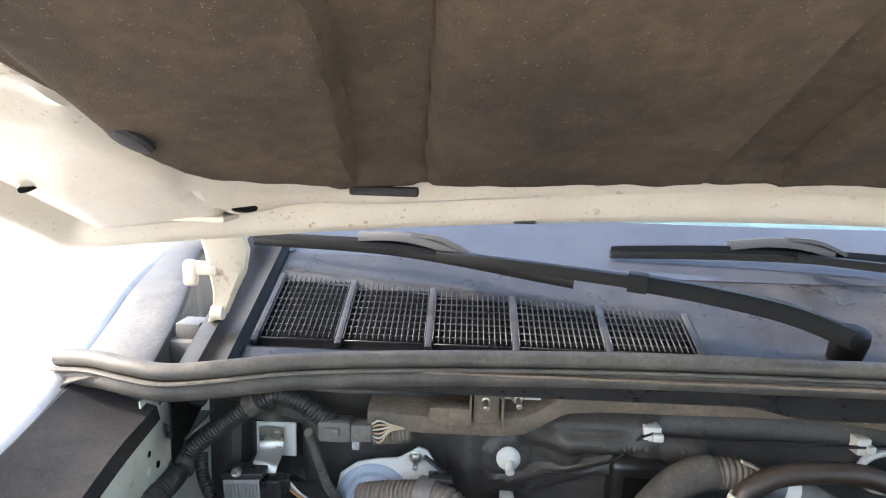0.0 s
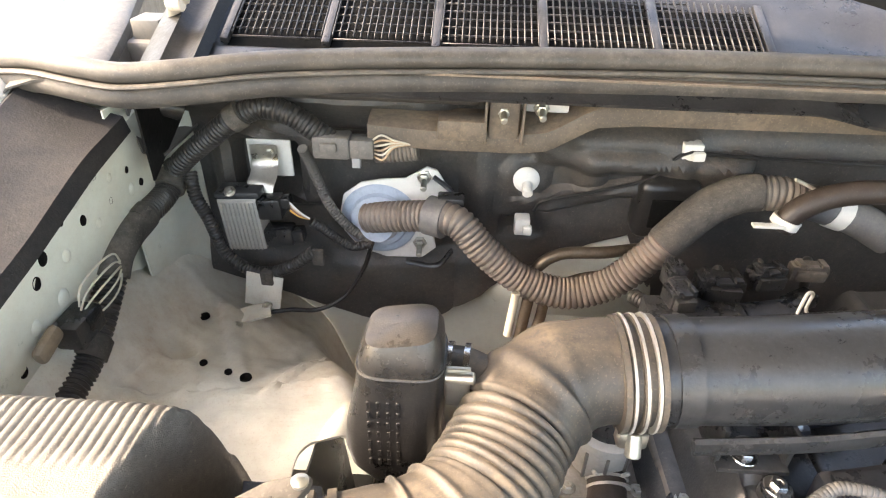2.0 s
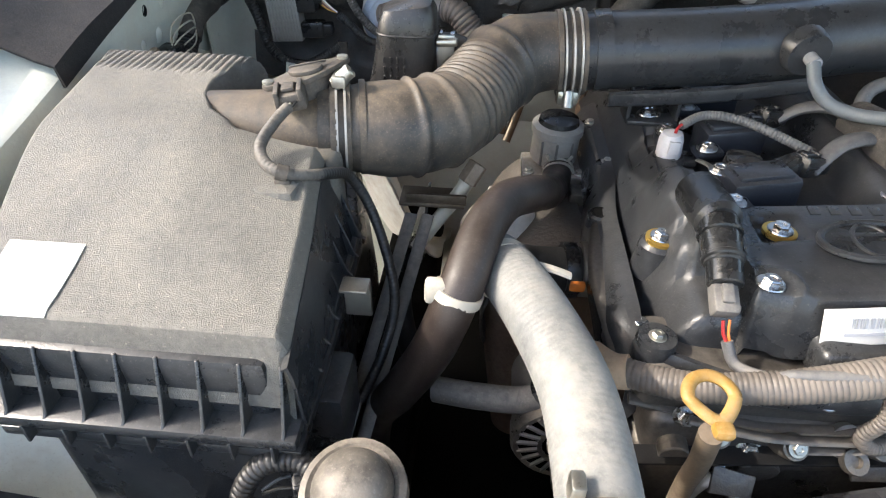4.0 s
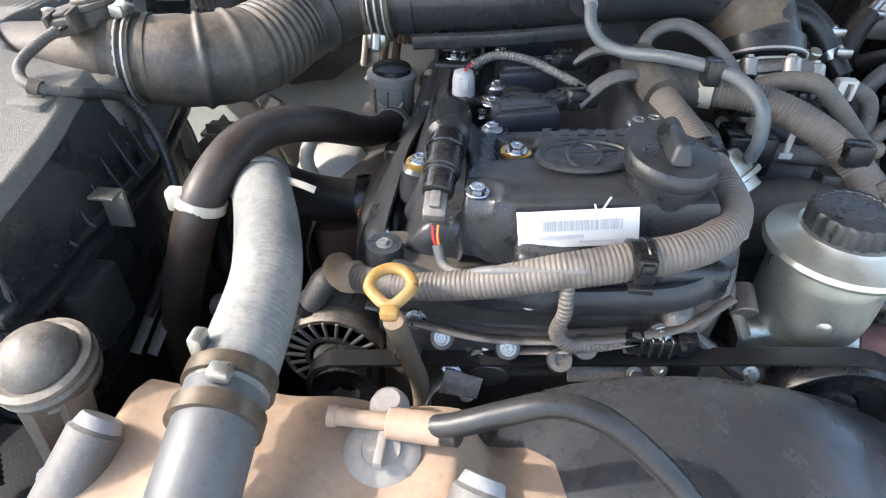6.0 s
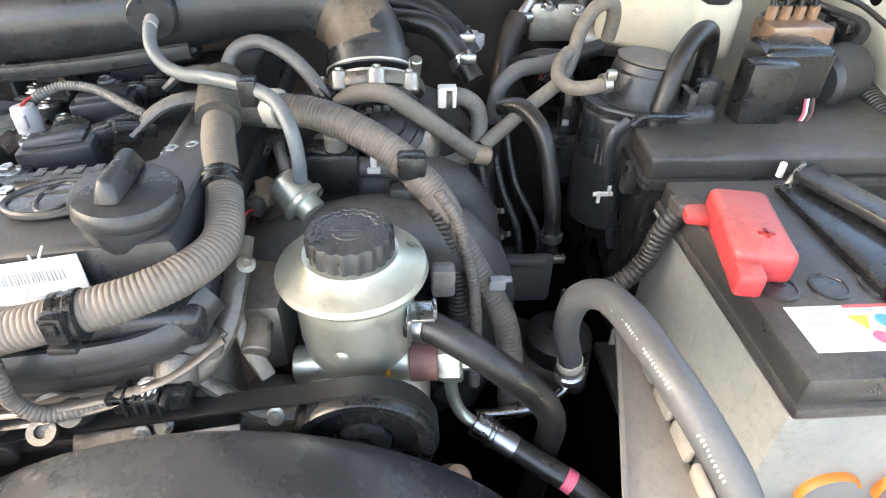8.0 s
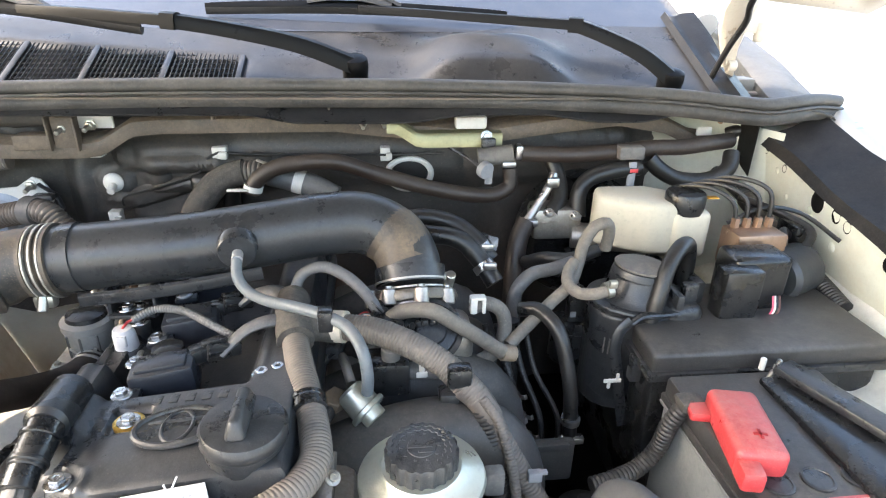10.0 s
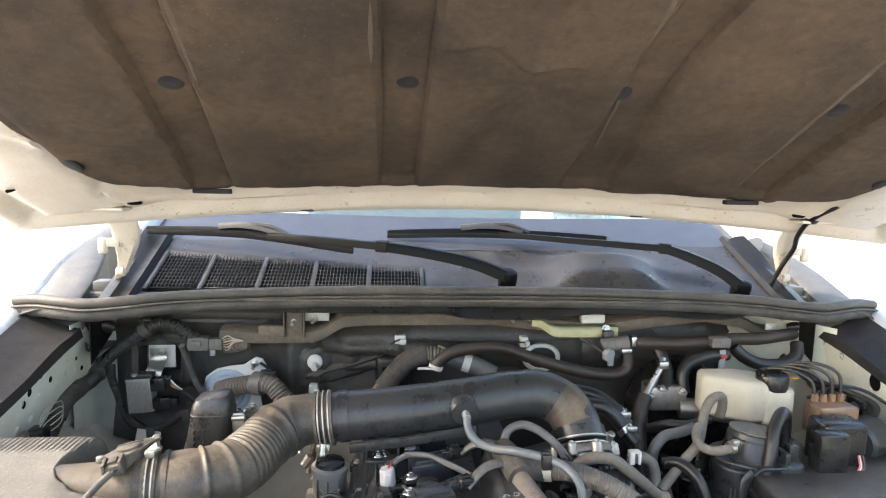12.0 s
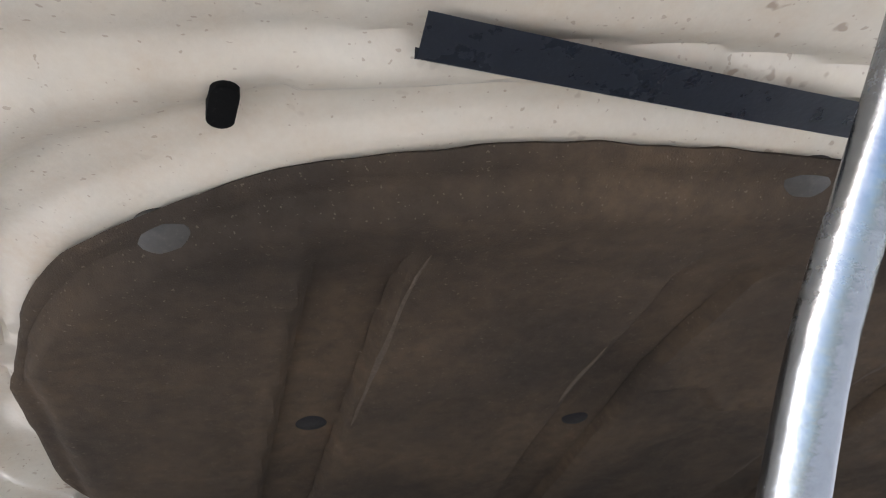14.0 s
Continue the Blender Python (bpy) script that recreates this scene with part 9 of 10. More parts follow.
for k, mt in enumerate((M_YELLOW, M_STRAP, M_BLACKC, M_GREYH)):
    part("wire", Geo().tube([(0.118, 0.320, 0.990), (0.126, 0.313 - 0.002 * k, 0.980 + 0.003 * k), (0.134, 0.308, 0.968 + 0.004 * k)], 0.0013, 6, 0.004), mt, sl)
part("plug", Geo().box((0.140, 0.300, 0.965), (0.030, 0.024, 0.026), 0.003), M_BLACKC, sl)
fr = thing("fuel_pressure_regulator", (0.10, 0.22, 0.91), "dull steel fuel pressure regulator", "regulator")
part("body", Geo().cyl((0.098, 0.222, 0.945), (0.116, 0.208, 0.930), 0.015, 0.0165, 22, 0.003), M_GALV, fr)
part("cap", Geo().cyl((0.115, 0.209, 0.931), (0.124, 0.202, 0.924), 0.012, n=22).cyl((0.114, 0.210, 0.932), (0.118, 0.207, 0.929), 0.0195, n=24), M_GALV, fr)
part("nut", Geo().cyl((0.082, 0.226, 0.925), (0.086, 0.222, 0.938), 0.012, n=6), M_DTUBE, fr, "brown union nut")
part("pipe", Geo().tube([(0.100, 0.232, 0.945), (0.094, 0.25, 0.955), (0.09, 0.27, 0.95)], 0.005, 10), M_STEELD, fr)
eg = thing("solenoid_valve", (0.14, 0.27, 0.90), "black solenoid valve with white clips", "solenoid")
part("body", Geo().box((0.136, 0.268, 0.930), (0.046, 0.036, 0.040), 0.004), M_BLACKC, eg)
part("cap", Geo().cyl((0.140, 0.265, 0.950), (0.140, 0.262, 0.966), 0.010, n=16), M_GREYD, eg)
part("clip", Geo().box((0.172, 0.262, 0.942), (0.006, 0.005, 0.024), 0.002).box((0.172, 0.260, 0.930), (0.012, 0.004, 0.006), 0.001), M_WHITEP, eg, "white clip")
part("outlet", Geo().cyl((0.158, 0.268, 0.930), (0.215, 0.27, 0.925), 0.009), M_GREYD, eg)
hA = thing("throttle_water_hose", (0.23, 0.30, 0.94), "dusty grey hose from throttle to pipe joint", "hose")
part("hose", Geo().tube([(0.135, 0.310, 0.965), (0.155, 0.300, 0.984), (0.185, 0.288, 0.990), (0.205, 0.288, 0.977), (0.240, 0.298, 0.947), (0.268, 0.305, 0.923), (0.280, 0.308, 0.918)], 0.0085, 14), M_HOSET, hA)
part("end", Geo().cyl((0.266, 0.305, 0.922), (0.283, 0.309, 0.917), 0.0098, n=14), M_DTUBE, hA)
hB = thing("pipe_line", (0.33, 0.35, 0.95), "dusty grey hose looping to the canister", "hose")
part("hose", Geo().tube([(0.277, 0.318, 0.922), (0.300, 0.334, 0.934), (0.335, 0.358, 0.952), (0.366, 0.378, 0.969), (0.378, 0.392, 0.990), (0.384, 0.398, 1.012), (0.398, 0.402, 1.034), (0.412, 0.402, 1.038), (0.418, 0.405, 1.025), (0.418, 0.41, 1.0)], 0.0075, 14), M_HOSET, hB)
part("branch", Geo().tube([(0.372, 0.390, 0.992), (0.360, 0.376, 0.985), (0.358, 0.364, 0.975), (0.368, 0.350, 0.970), (0.385, 0.340, 0.974), (0.402, 0.343, 0.977)], 0.0072, 14), M_HOSET, hB)
part("clamp", Geo().lathe([(0.0075, -0.004), (0.010, -0.004), (0.010, 0.004), (0.0075, 0.004)], (0.400, 0.343, 0.977), (1, 0.2, 0.2), 16).box((0.402, 0.336, 0.988), (0.010, 0.008, 0.010), 0.002), M_ZINC, hB)
hC = thing("short_loop_hose", (0.26, 0.35, 0.92), "short dusty loop hose with white clip", "hose")
part("hose", Geo().tube([(0.236, 0.345, 0.958), (0.255, 0.345, 0.964), (0.272, 0.342, 0.955), (0.276, 0.335, 0.935), (0.268, 0.325, 0.915), (0.245, 0.315, 0.905), (0.22, 0.305, 0.908)], 0.0085, 14), M_HOSED, hC)
part("clip", Geo().box((0.238, 0.340, 0.966), (0.008, 0.012, 0.020), 0.001).box((0.244, 0.340, 0.975), (0.016, 0.012, 0.003), 0.001).box((0.250, 0.340, 0.966), (0.004, 0.012, 0.02), 0.001), M_WHITEP, hC, "white spring clip")
man = thing("intake_manifold", (0.19, 0.32, 0.72), "grey-black plastic intake manifold runners", "intake manifold")
for k in range(4):
    y = 0.205 + 0.088 * k
    part("runner", Geo().tube([(0.06, y, 0.862), (0.12, y, 0.888), (0.19, y + 0.008, 0.895), (0.245, y + 0.012, 0.872), (0.268, y + 0.012, 0.82), (0.262, y + 0.01, 0.75), (0.24, y, 0.70)], 0.034, 20, 0.01, lambda s: 0.034 + 0.002 * math.exp(-((s - 0.19) / 0.006) ** 2)), M_GREYK, man)
part("plenum", Geo().box((0.20, 0.36, 0.72), (0.13, 0.36, 0.12), 0.04, None, 4), M_BLACK, man)
part("flange", Geo().box((0.085, 0.33, 0.86), (0.04, 0.42, 0.07), 0.01), M_ALU, man)
dbox = thing("dark_relay", (0.245, 0.20, 0.86), "grey relay plug beside the reservoir", "relay")
part("block", Geo().box((0.226, 0.135, 0.905), (0.018, 0.014, 0.026), 0.003), M_GREYD, dbox)

# hoses in the dark beside the canister
for n_, pts, r, mat, lab in (
    ("drain_hose", [(0.300, 0.36, 0.945), (0.318, 0.345, 0.952), (0.335, 0.32, 0.940), (0.345, 0.305, 0.905), (0.352, 0.295, 0.86), (0.355, 0.29, 0.80)], 0.0090, M_HOSE, "black ribbed hose hanging beside the canister"),
    ("drain_hose", [(0.29, 0.36, 0.93), (0.292, 0.355, 0.88), (0.29, 0.35, 0.82), (0.29, 0.35, 0.74)], 0.010, M_HOSE, "black hose dropping into the dark"),
    ("blue_grey_hose", [(0.30, 0.40, 0.90), (0.305, 0.405, 0.945), (0.325, 0.412, 0.965), (0.355, 0.42, 0.968), (0.385, 0.43, 0.972)], 0.009, M_GREYH, "blue-grey hose with yellow mark"),
    ("dark_pipe", [(0.34, 0.50, 0.94), (0.36, 0.47, 0.96), (0.39, 0.455, 0.965), (0.43, 0.46, 0.975)], 0.009, M_HOSE, "black hose behind the canister"),
):
    h_ = cable(n_, pts, r, mat, lab, "hose")
    if n_ == "drain_hose" and r < 0.0095:
        part("clamp", Geo().lathe([(0.009, -0.004), (0.0115, -0.004), (0.0115, 0.004), (0.009, 0.004)], (0.354, 0.291, 0.83), (0, 0, 1), 18), M_STEEL, h_, "bright clamp")
        part("clamp", Geo().box((0.356, 0.285, 0.805), (0.03, 0.012, 0.010), 0.003), M_STEEL, h_, "bright bracket")
ff = thing("fuel_filter", (0.39, 0.43, 0.80), "black cylindrical filter with plug", "filter")
part("drum", Geo().lathe([(0.024, 0), (0.027, 0.004), (0.027, 0.05), (0.029, 0.052), (0.029, 0.058), (0.022, 0.062)], (0.388, 0.42, 0.83), (0.05, 0, 1), 26), M_BLACKC, ff)
part("plug", Geo().box((0.392, 0.42, 0.915), (0.022, 0.02, 0.05), 0.004), M_BLACKC, ff)
part("wire", Geo().tube([(0.392, 0.42, 0.94), (0.385, 0.43, 0.96), (0.40, 0.46, 0.97)], 0.004, 8), M_HOSE, ff)
part("tag", Geo().box((0.386, 0.408, 0.905), (0.008, 0.003, 0.008), 0.001), M_GREYP, ff)
wh = thing("washer_filler_hose", (0.35, 0.08, 0.76), "thick grey rubber hose beside the battery", "hose")
part("hose", Geo().tube([(0.349, 0.153, 0.777), (0.342, 0.147, 0.805), (0.334, 0.142, 0.831), (0.328, 0.130, 0.869), (0.328, 0.113, 0.903), (0.333, 0.088, 0.926), (0.335, 0.047, 0.943), (0.339, 0.012, 0.946), (0.346, -0.010, 0.941), (0.356, -0.030, 0.929), (0.366, -0.048, 0.914), (0.378, -0.075, 0.88), (0.385, -0.10, 0.83)], 0.0110, 18), M_HOSEG, wh)
random.seed(7)
PRINT = [(0.3335, 0.060, 0.938), (0.336, 0.036, 0.9455), (0.339, 0.012, 0.946), (0.346, -0.010, 0.941), (0.356, -0.030, 0.929), (0.366, -0.048, 0.914)]
for k in range(46):
    if k in (14, 15, 27, 28, 29, 30, 31, 32, 33, 34, 35):
        continue
    f = k / 46 * (len(PRINT) - 1)
    i = int(f)
    p = Vector(PRINT[i]).lerp(Vector(PRINT[i + 1]), f - i)
    part("print", Geo().box(tuple(p + Vector((-0.0085, -0.0045, 0.0055))), (random.uniform(0.0014, 0.0028), 0.0010, random.uniform(0.0014, 0.0026)), 0.0002, None, 1), M_WHITEP, wh, "pale printed bar")
part("band", Geo().cyl((0.347, 0.1515, 0.784), (0.3445, 0.149, 0.796), 0.0118, n=18), M_STRAP, wh, "pale band")
part("ferrule", Geo().lathe([(0.011, 0), (0.0145, 0.002), (0.0145, 0.010), (0.012, 0.012)], (0.350, 0.154, 0.766), (-0.2, -0.15, 1), 20), M_STEEL, wh, "bright crimped end")
part("pipe", Geo().tube([(0.349, 0.153, 0.772), (0.352, 0.156, 0.758), (0.346, 0.152, 0.748), (0.31, 0.135, 0.745), (0.26, 0.13, 0.745)], 0.0055, 12), M_STEEL, wh, "bright steel pipe")
bl = thing("battery_lead", (0.42, 0.20, 0.84), "black corrugated battery lead", "cable")
part("run", Geo().corrugated([(0.432, 0.195, 0.925), (0.422, 0.198, 0.90), (0.415, 0.200, 0.865), (0.395, 0.195, 0.845), (0.365, 0.185, 0.842), (0.34, 0.18, 0.84)], 0.0095, 0.005, 0.13, 12), M_CONDUITD, bl)
part("end", Geo().box((0.434, 0.192, 0.930), (0.026, 0.022, 0.012), 0.004), M_TAPE, bl)
bc = thing("battery_clamp", (0.58, 0.16, 0.92), "dark steel battery hold-down bar", "clamp")
part("bar", Geo().box((0, 0, 0), (0.030, 0.15, 0.010), 0.003, Matrix.Translation((0.585, 0.165, 0.936)) @ Matrix.Rotation(0.35, 4, "Z")), M_BLACK, bc)
part("rod", Geo().cyl((0.545, 0.232, 0.92), (0.552, 0.230, 0.948), 0.0028), M_STEEL, bc, "bright threaded rod")

# ---- front corner by the air cleaner ----
hn = thing("horn", (-0.372, -0.05, 0.80), "dusty grey dome horn on a flared bracket", "horn")
part("dome", Geo().lathe([(0.0235, 0), (0.0232, 0.006), (0.0200, 0.014), (0.0135, 0.0195), (0.006, 0.0222), (0.0, 0.0228)], (-0.368, -0.038, 0.910), (-0.05, -0.2, 1), 32), M_HORN, hn)
part("rim", Geo().lathe([(0.022, -0.028), (0.0265, -0.022), (0.0285, -0.017), (0.0270, -0.0145), (0.0300, -0.011), (0.0310, -0.006), (0.0290, -0.0035), (0.0310, -0.0005), (0.0305, 0.0025), (0.0265, 0.004), (0.0235, 0.002)], (-0.368, -0.038, 0.910), (-0.05, -0.2, 1), 32), M_HORN, hn)
g = Geo().grid(lambda u, v: (-0.366 + (u - 0.5) * pick(v, [0, 0.5, 1], [0.046, 0.034, 0.058]), -0.050 - 0.010 * v - 0.010 * math.cos((u - 0.5) * 5) + 0.004 * math.cos(u * 18), 0.895 - 0.105 * v), lin(0, 1, 20), lin(0, 1, 10), 0.004)
part("bracket", g, M_HORN, hn)
piece("bolt", BOLT, hn, axis_matrix((-0.362, -0.078, 0.845), (0, -0.8, 0.6)))
sw = thing("pressure_switch", (-0.44, -0.07, 0.80), "pale pressure switch and charging cap on a block", "switch")
part("block", Geo().box((0, 0, 0), (0.022, 0.040, 0.038), 0.004, Matrix.Translation((-0.432, -0.066, 0.850)) @ Matrix.Rotation(0.35, 4, "Z") @ Matrix.Rotation(0.4, 4, "X")), M_TRAY, sw)
part("cap", Geo().lathe([(0.013, 0), (0.0135, 0.002), (0.0135, 0.013), (0.012, 0.015)], (-0.442, -0.052, 0.874), (-0.2, 0.0, 1), 24, 12, 0.0006), M_GREYD, sw, "grey charging port cap")
part("switch", Geo().cyl((-0.440, -0.092, 0.842), (-0.440, -0.090, 0.866), 0.0155, 0.0145, 22, 0.003).cyl((-0.440, -0.090, 0.864), (-0.441, -0.090, 0.874), 0.0115, n=20), M_GREYP, sw, "pale grey switch")
part("plug", Geo().box((-0.441, -0.089, 0.880), (0.016, 0.014, 0.012), 0.003), M_GREYD, sw)
part("lead", Geo().corrugated([(-0.444, -0.086, 0.882), (-0.462, -0.080, 0.884), (-0.482, -0.085, 0.870), (-0.485, -0.105, 0.850), (-0.465, -0.115, 0.838), (-0.44, -0.115, 0.83)], 0.0042, 0.0034, 0.10, 12), M_CONDUIT, sw)
cable("front_wiring", [(-0.39, -0.02, 0.885), (-0.41, -0.01, 0.890), (-0.43, -0.012, 0.888), (-0.445, -0.02, 0.870), (-0.45, -0.03, 0.83), (-0.44, -0.06, 0.79)], 0.0075, M_CONDUITD, "dark corrugated lead behind the horn", "wiring lead", 0.0042)
fs = thing("front_splash_panel", (-0.50, -0.10, 0.74), "dark grimy splash panel beside the radiator", "panel", kind="structure")
part("panel", Geo().grid(lambda x, y: (x, y, 0.775 + 0.02 * smooth(-0.55, -0.65, x) + 0.003 * noise.noise((x * 20, y * 20, 9))), lin(-0.70, -0.34, 16), lin(-0.22, 0.0, 12), 0.003), M_FLAP, fs)

# ---- between air cleaner and engine ----
egr = thing("air_valve", (-0.224, 0.42, 0.85), "grey cast air valve with black plug", "air valve")
part("can", Geo().lathe([(0.025, 0), (0.0270, 0.003), (0.0270, 0.034), (0.0295, 0.036), (0.0295, 0.044), (0.024, 0.047)], (-0.233, 0.388, 0.897), (0.02, -0.03, 1), 30), M_IGN, egr)
for a in (-2.2, -1.57, -0.9):
    part("rib", Geo().box((-0.233 + 0.0275 * math.cos(a), 0.388 + 0.0275 * math.sin(a), 0.913), (0.003, 0.003, 0.030), 0.001), M_GREYA, egr)
part("top", Geo().lathe([(0.024, 0), (0.022, 0.007), (0.014, 0.010)], (-0.232, 0.387, 0.942), (0.02, -0.03, 1), 24), M_BLACKC, egr)
part("base_plate", Geo().box((-0.231, 0.376, 0.890), (0.078, 0.056, 0.010), 0.003), M_ALU, egr)
part("body", Geo().box((-0.226, 0.382, 0.862), (0.066, 0.060, 0.048), 0.010, None, 3), M_ALU, egr)
part("port", Geo().box((-0.199, 0.335, 0.877), (0.034, 0.024, 0.022), 0.004), M_CAST, egr)
bolts(egr, [((-0.262, 0.356, 0.895), UP), ((-0.204, 0.357, 0.895), UP)], BOLT_SMALL)
for k, d in ((0, -0.004), (1, 0.004)):
    part("spring_clamp", Geo().lathe([(0.0165, -0.0011), (0.0185, -0.0011), (0.0185, 0.0011), (0.0165, 0.0011)], (-0.228, 0.362 + d, 0.894), (0, -1, -0.35), 24), M_WIRE, egr, "wire spring clamp")
for x in (-0.240, -0.219):
    part("clamp_ear", Geo().cyl((x, 0.360, 0.909), (x + (0.004 if x > -0.23 else -0.004), 0.357, 0.917), 0.0018), M_WIRE, egr)
for p in ((-0.182, 0.318, 0.868), (-0.184, 0.296, 0.858)):
    part("fitting", Geo().cyl(p, (p[0] - 0.024, p[1], p[2]), 0.007, n=8).cyl((p[0] - 0.022, p[1], p[2]), (p[0] - 0.040, p[1], p[2]), 0.0045), M_STEELD, egr, "steel fitting")
egr.location += Vector((0.007, 0.030, -0.018))
ex = thing("exhaust_manifold", (-0.25, 0.34, 0.72), "exhaust manifold and shield, partly coloured pale for sunlight", "exhaust manifold")
part("shield", Geo().grid(lambda u, v: (-0.20 - 0.10 * math.sin(v * 1.9), 0.25 + 0.22 * u, 0.865 - 0.10 * (1 - math.cos(v * 1.9)) + 0.006 * math.sin(u * 9)), lin(0, 1, 24), lin(0, 1, 14), 0.003), M_IRON, ex, "sooty heat shield")
part("loop_pipe", Geo().tube([(-0.292, 0.315, 0.895), (-0.302, 0.300, 0.868), (-0.292, 0.295, 0.842), (-0.258, 0.292, 0.832), (-0.220, 0.290, 0.842), (-0.205, 0.29, 0.855)], 0.008, 14), M_SHIELD, ex, "pale steel loop pipe")
part("pipe", Geo().cyl((-0.27, 0.30, 0.79), (-0.24, 0.27, 0.58), 0.035, n=24), M_RUST, ex, "rusty down pipe")
# dome's paleness is sunlight put into its colour
part("dome", Geo().lathe([(0.046, -0.03), (0.046, 0.0), (0.042, 0.014), (0.032, 0.024), (0.018, 0.029), (0.0, 0.030)], (-0.285, 0.335, 0.83), (-0.35, -0.1, 1), 32), M_SHIELD, ex, "domed heat shield coloured pale for sunlight")
cp = thing("cream_pipe", (-0.34, 0.25, 0.86), "cream pipe with wire clip beside the engine", "pipe")
part("pipe", Geo().tube([(-0.372, 0.235, 0.862), (-0.355, 0.243, 0.888), (-0.335, 0.252, 0.915), (-0.318, 0.262, 0.940), (-0.312, 0.266, 0.950)], 0.0068, 12), M_CREAMP, cp)
part("nut", Geo().cyl((-0.322, 0.258, 0.935), (-0.312, 0.266, 0.951), 0.0095, n=6), M_DTUBE, cp)
part("clip", Geo().box((-0.352, 0.250, 0.922), (0.06, 0.03, 0.004), 0.001).box((-0.348, 0.238, 0.928), (0.055, 0.004, 0.010), 0.001), M_RUSTP, cp, "rusty wire clip")
part("fitting", Geo().cyl((-0.378, 0.230, 0.850), (-0.368, 0.238, 0.872), 0.0125, n=14), M_BLACKC, cp)
part("lower", Geo().tube([(-0.378, 0.230, 0.852), (-0.382, 0.222, 0.82), (-0.375, 0.21, 0.78), (-0.36, 0.2, 0.74)], 0.012, 12), M_HOSE, cp)
sb = thing("slanted_rail", (-0.38, 0.18, 0.76), "pair of grey slanted steel strips below the duct", "rail")
for dx in (0.0, 0.016):
    part("strip", Geo().tube([(-0.372 + dx, 0.245, 0.905), (-0.392 + dx, 0.16, 0.84), (-0.41 + dx, 0.08, 0.78)], 0.006, 8, flat=0.4), M_GREYD, sb)
ih = thing("inner_heat_plate", (-0.34, 0.24, 0.66), "dark grimy plate between engine and air cleaner", "plate")
part("plate", Geo().grid(lambda u, v: (-0.385 + 0.022 * v, 0.20 + 0.15 * u, 0.80 + 0.07 * v + 0.006 * math.sin(8 * u)), lin(0, 1, 14), lin(0, 1, 6), 0.003), M_BLACK, ih)
lh = thing("lower_coolant_hose", (-0.26, 0.11, 0.80), "dark coolant hose near the alternator", "hose")
part("hose", Geo().tube([(-0.205, 0.105, 0.885), (-0.228, 0.100, 0.872), (-0.243, 0.095, 0.850), (-0.262, 0.095, 0.835), (-0.30, 0.10, 0.828), (-0.335, 0.11, 0.82)], 0.011, 14), M_HOSED, lh)
part("clamp", Geo().lathe([(0.011, -0.004), (0.0135, -0.004), (0.0135, 0.004), (0.011, 0.004)], (-0.246, 0.095, 0.847), (-0.5, 0, -0.6), 18), M_BLACKC, lh)
tp = thing("water_outlet", (-0.20, 0.20, 0.84), "cast aluminium water outlet with tan strap", "water outlet")
part("body", Geo().cyl((-0.175, 0.228, 0.868), (-0.212, 0.226, 0.868), 0.0265, n=24), M_ALU, tp)
part("clamp", Geo().lathe([(0.023, -0.006), (0.0265, -0.006), (0.0265, 0.006), (0.023, 0.006)], (-0.222, 0.222, 0.869), (1, 0.1, 0), 26), M_BLACKC, tp)
part("clamp_tab", Geo().box((-0.216, 0.196, 0.872), (0.014, 0.006, 0.010), 0.002), M_ORANGE, tp, "orange tab")
fbk = thing("alternator_bracket", (-0.13, 0.05, 0.80), "pale steel bracket by the dipstick", "bracket")
part("arm", Geo().tube([(-0.125, 0.050, 0.826), (-0.136, 0.046, 0.815), (-0.142, 0.044, 0.795)], 0.009, 8, flat=0.3), M_ZINC, fbk)
part("lug", Geo().cyl((-0.155, 0.070, 0.845), (-0.155, 0.050, 0.842), 0.011), M_CAST, fbk)
part("lug", Geo().cyl((-0.09, 0.072, 0.83), (-0.09, 0.052, 0.826), 0.016), M_CAST, fbk)

# ---- engine front castings ----
fc = thing("front_engine_bracket", (-0.02, 0.05, 0.84), "dull steel wiring bracket across the engine front", "bracket")
part("bar", Geo().tube([(-0.085, 0.052, 0.858), (-0.04, 0.049, 0.868), (0.01, 0.050, 0.882), (0.032, 0.054, 0.892)], 0.0045, 8, 0.006, flat=0.35), M_FLANGE, fc)
part("eye", Geo().lathe([(0.0045, -0.002), (0.009, -0.002), (0.0095, 0.0), (0.009, 0.004), (0.0045, 0.004), (0.004, 0.001), (0.0, 0.001)], (-0.040, 0.044, 0.862), (0.1, -0.6, 0.8), 22), M_CAST, fc)
part("plate", Geo().box((0, 0, 0), (0.062, 0.004, 0.018), 0.001, Matrix.Translation((0.0, 0.052, 0.846)) @ Matrix.Rotation(-0.12, 4, "Y") @ Matrix.Rotation(-0.9, 4, "X")), M_CAST, fc)
bolts(fc, [((0.018, 0.047, 0.850), (0, -0.8, 0.6)), ((0.034, 0.048, 0.858), (0, -0.8, 0.6))], BOLT_SMALL)
cf = thing("timing_case_flange", (0.07, 0.08, 0.80), "dusty cast aluminium flange webs beside the timing case", "casting")
part("flange", Geo().tube([(0.082, 0.14, 0.945), (0.080, 0.11, 0.925), (0.074, 0.088, 0.905), (0.060, 0.072, 0.890), (0.038, 0.064, 0.876), (0.01, 0.060, 0.860)], 0.009, 10, 0.006, flat=0.6), M_CAST, cf)
part("web", Geo().tube([(0.055, 0.070, 0.880), (0.075, 0.064, 0.866), (0.095, 0.060, 0.852), (0.118, 0.062, 0.845)], 0.007, 10, 0.006, flat=0.7), M_CAST, cf)
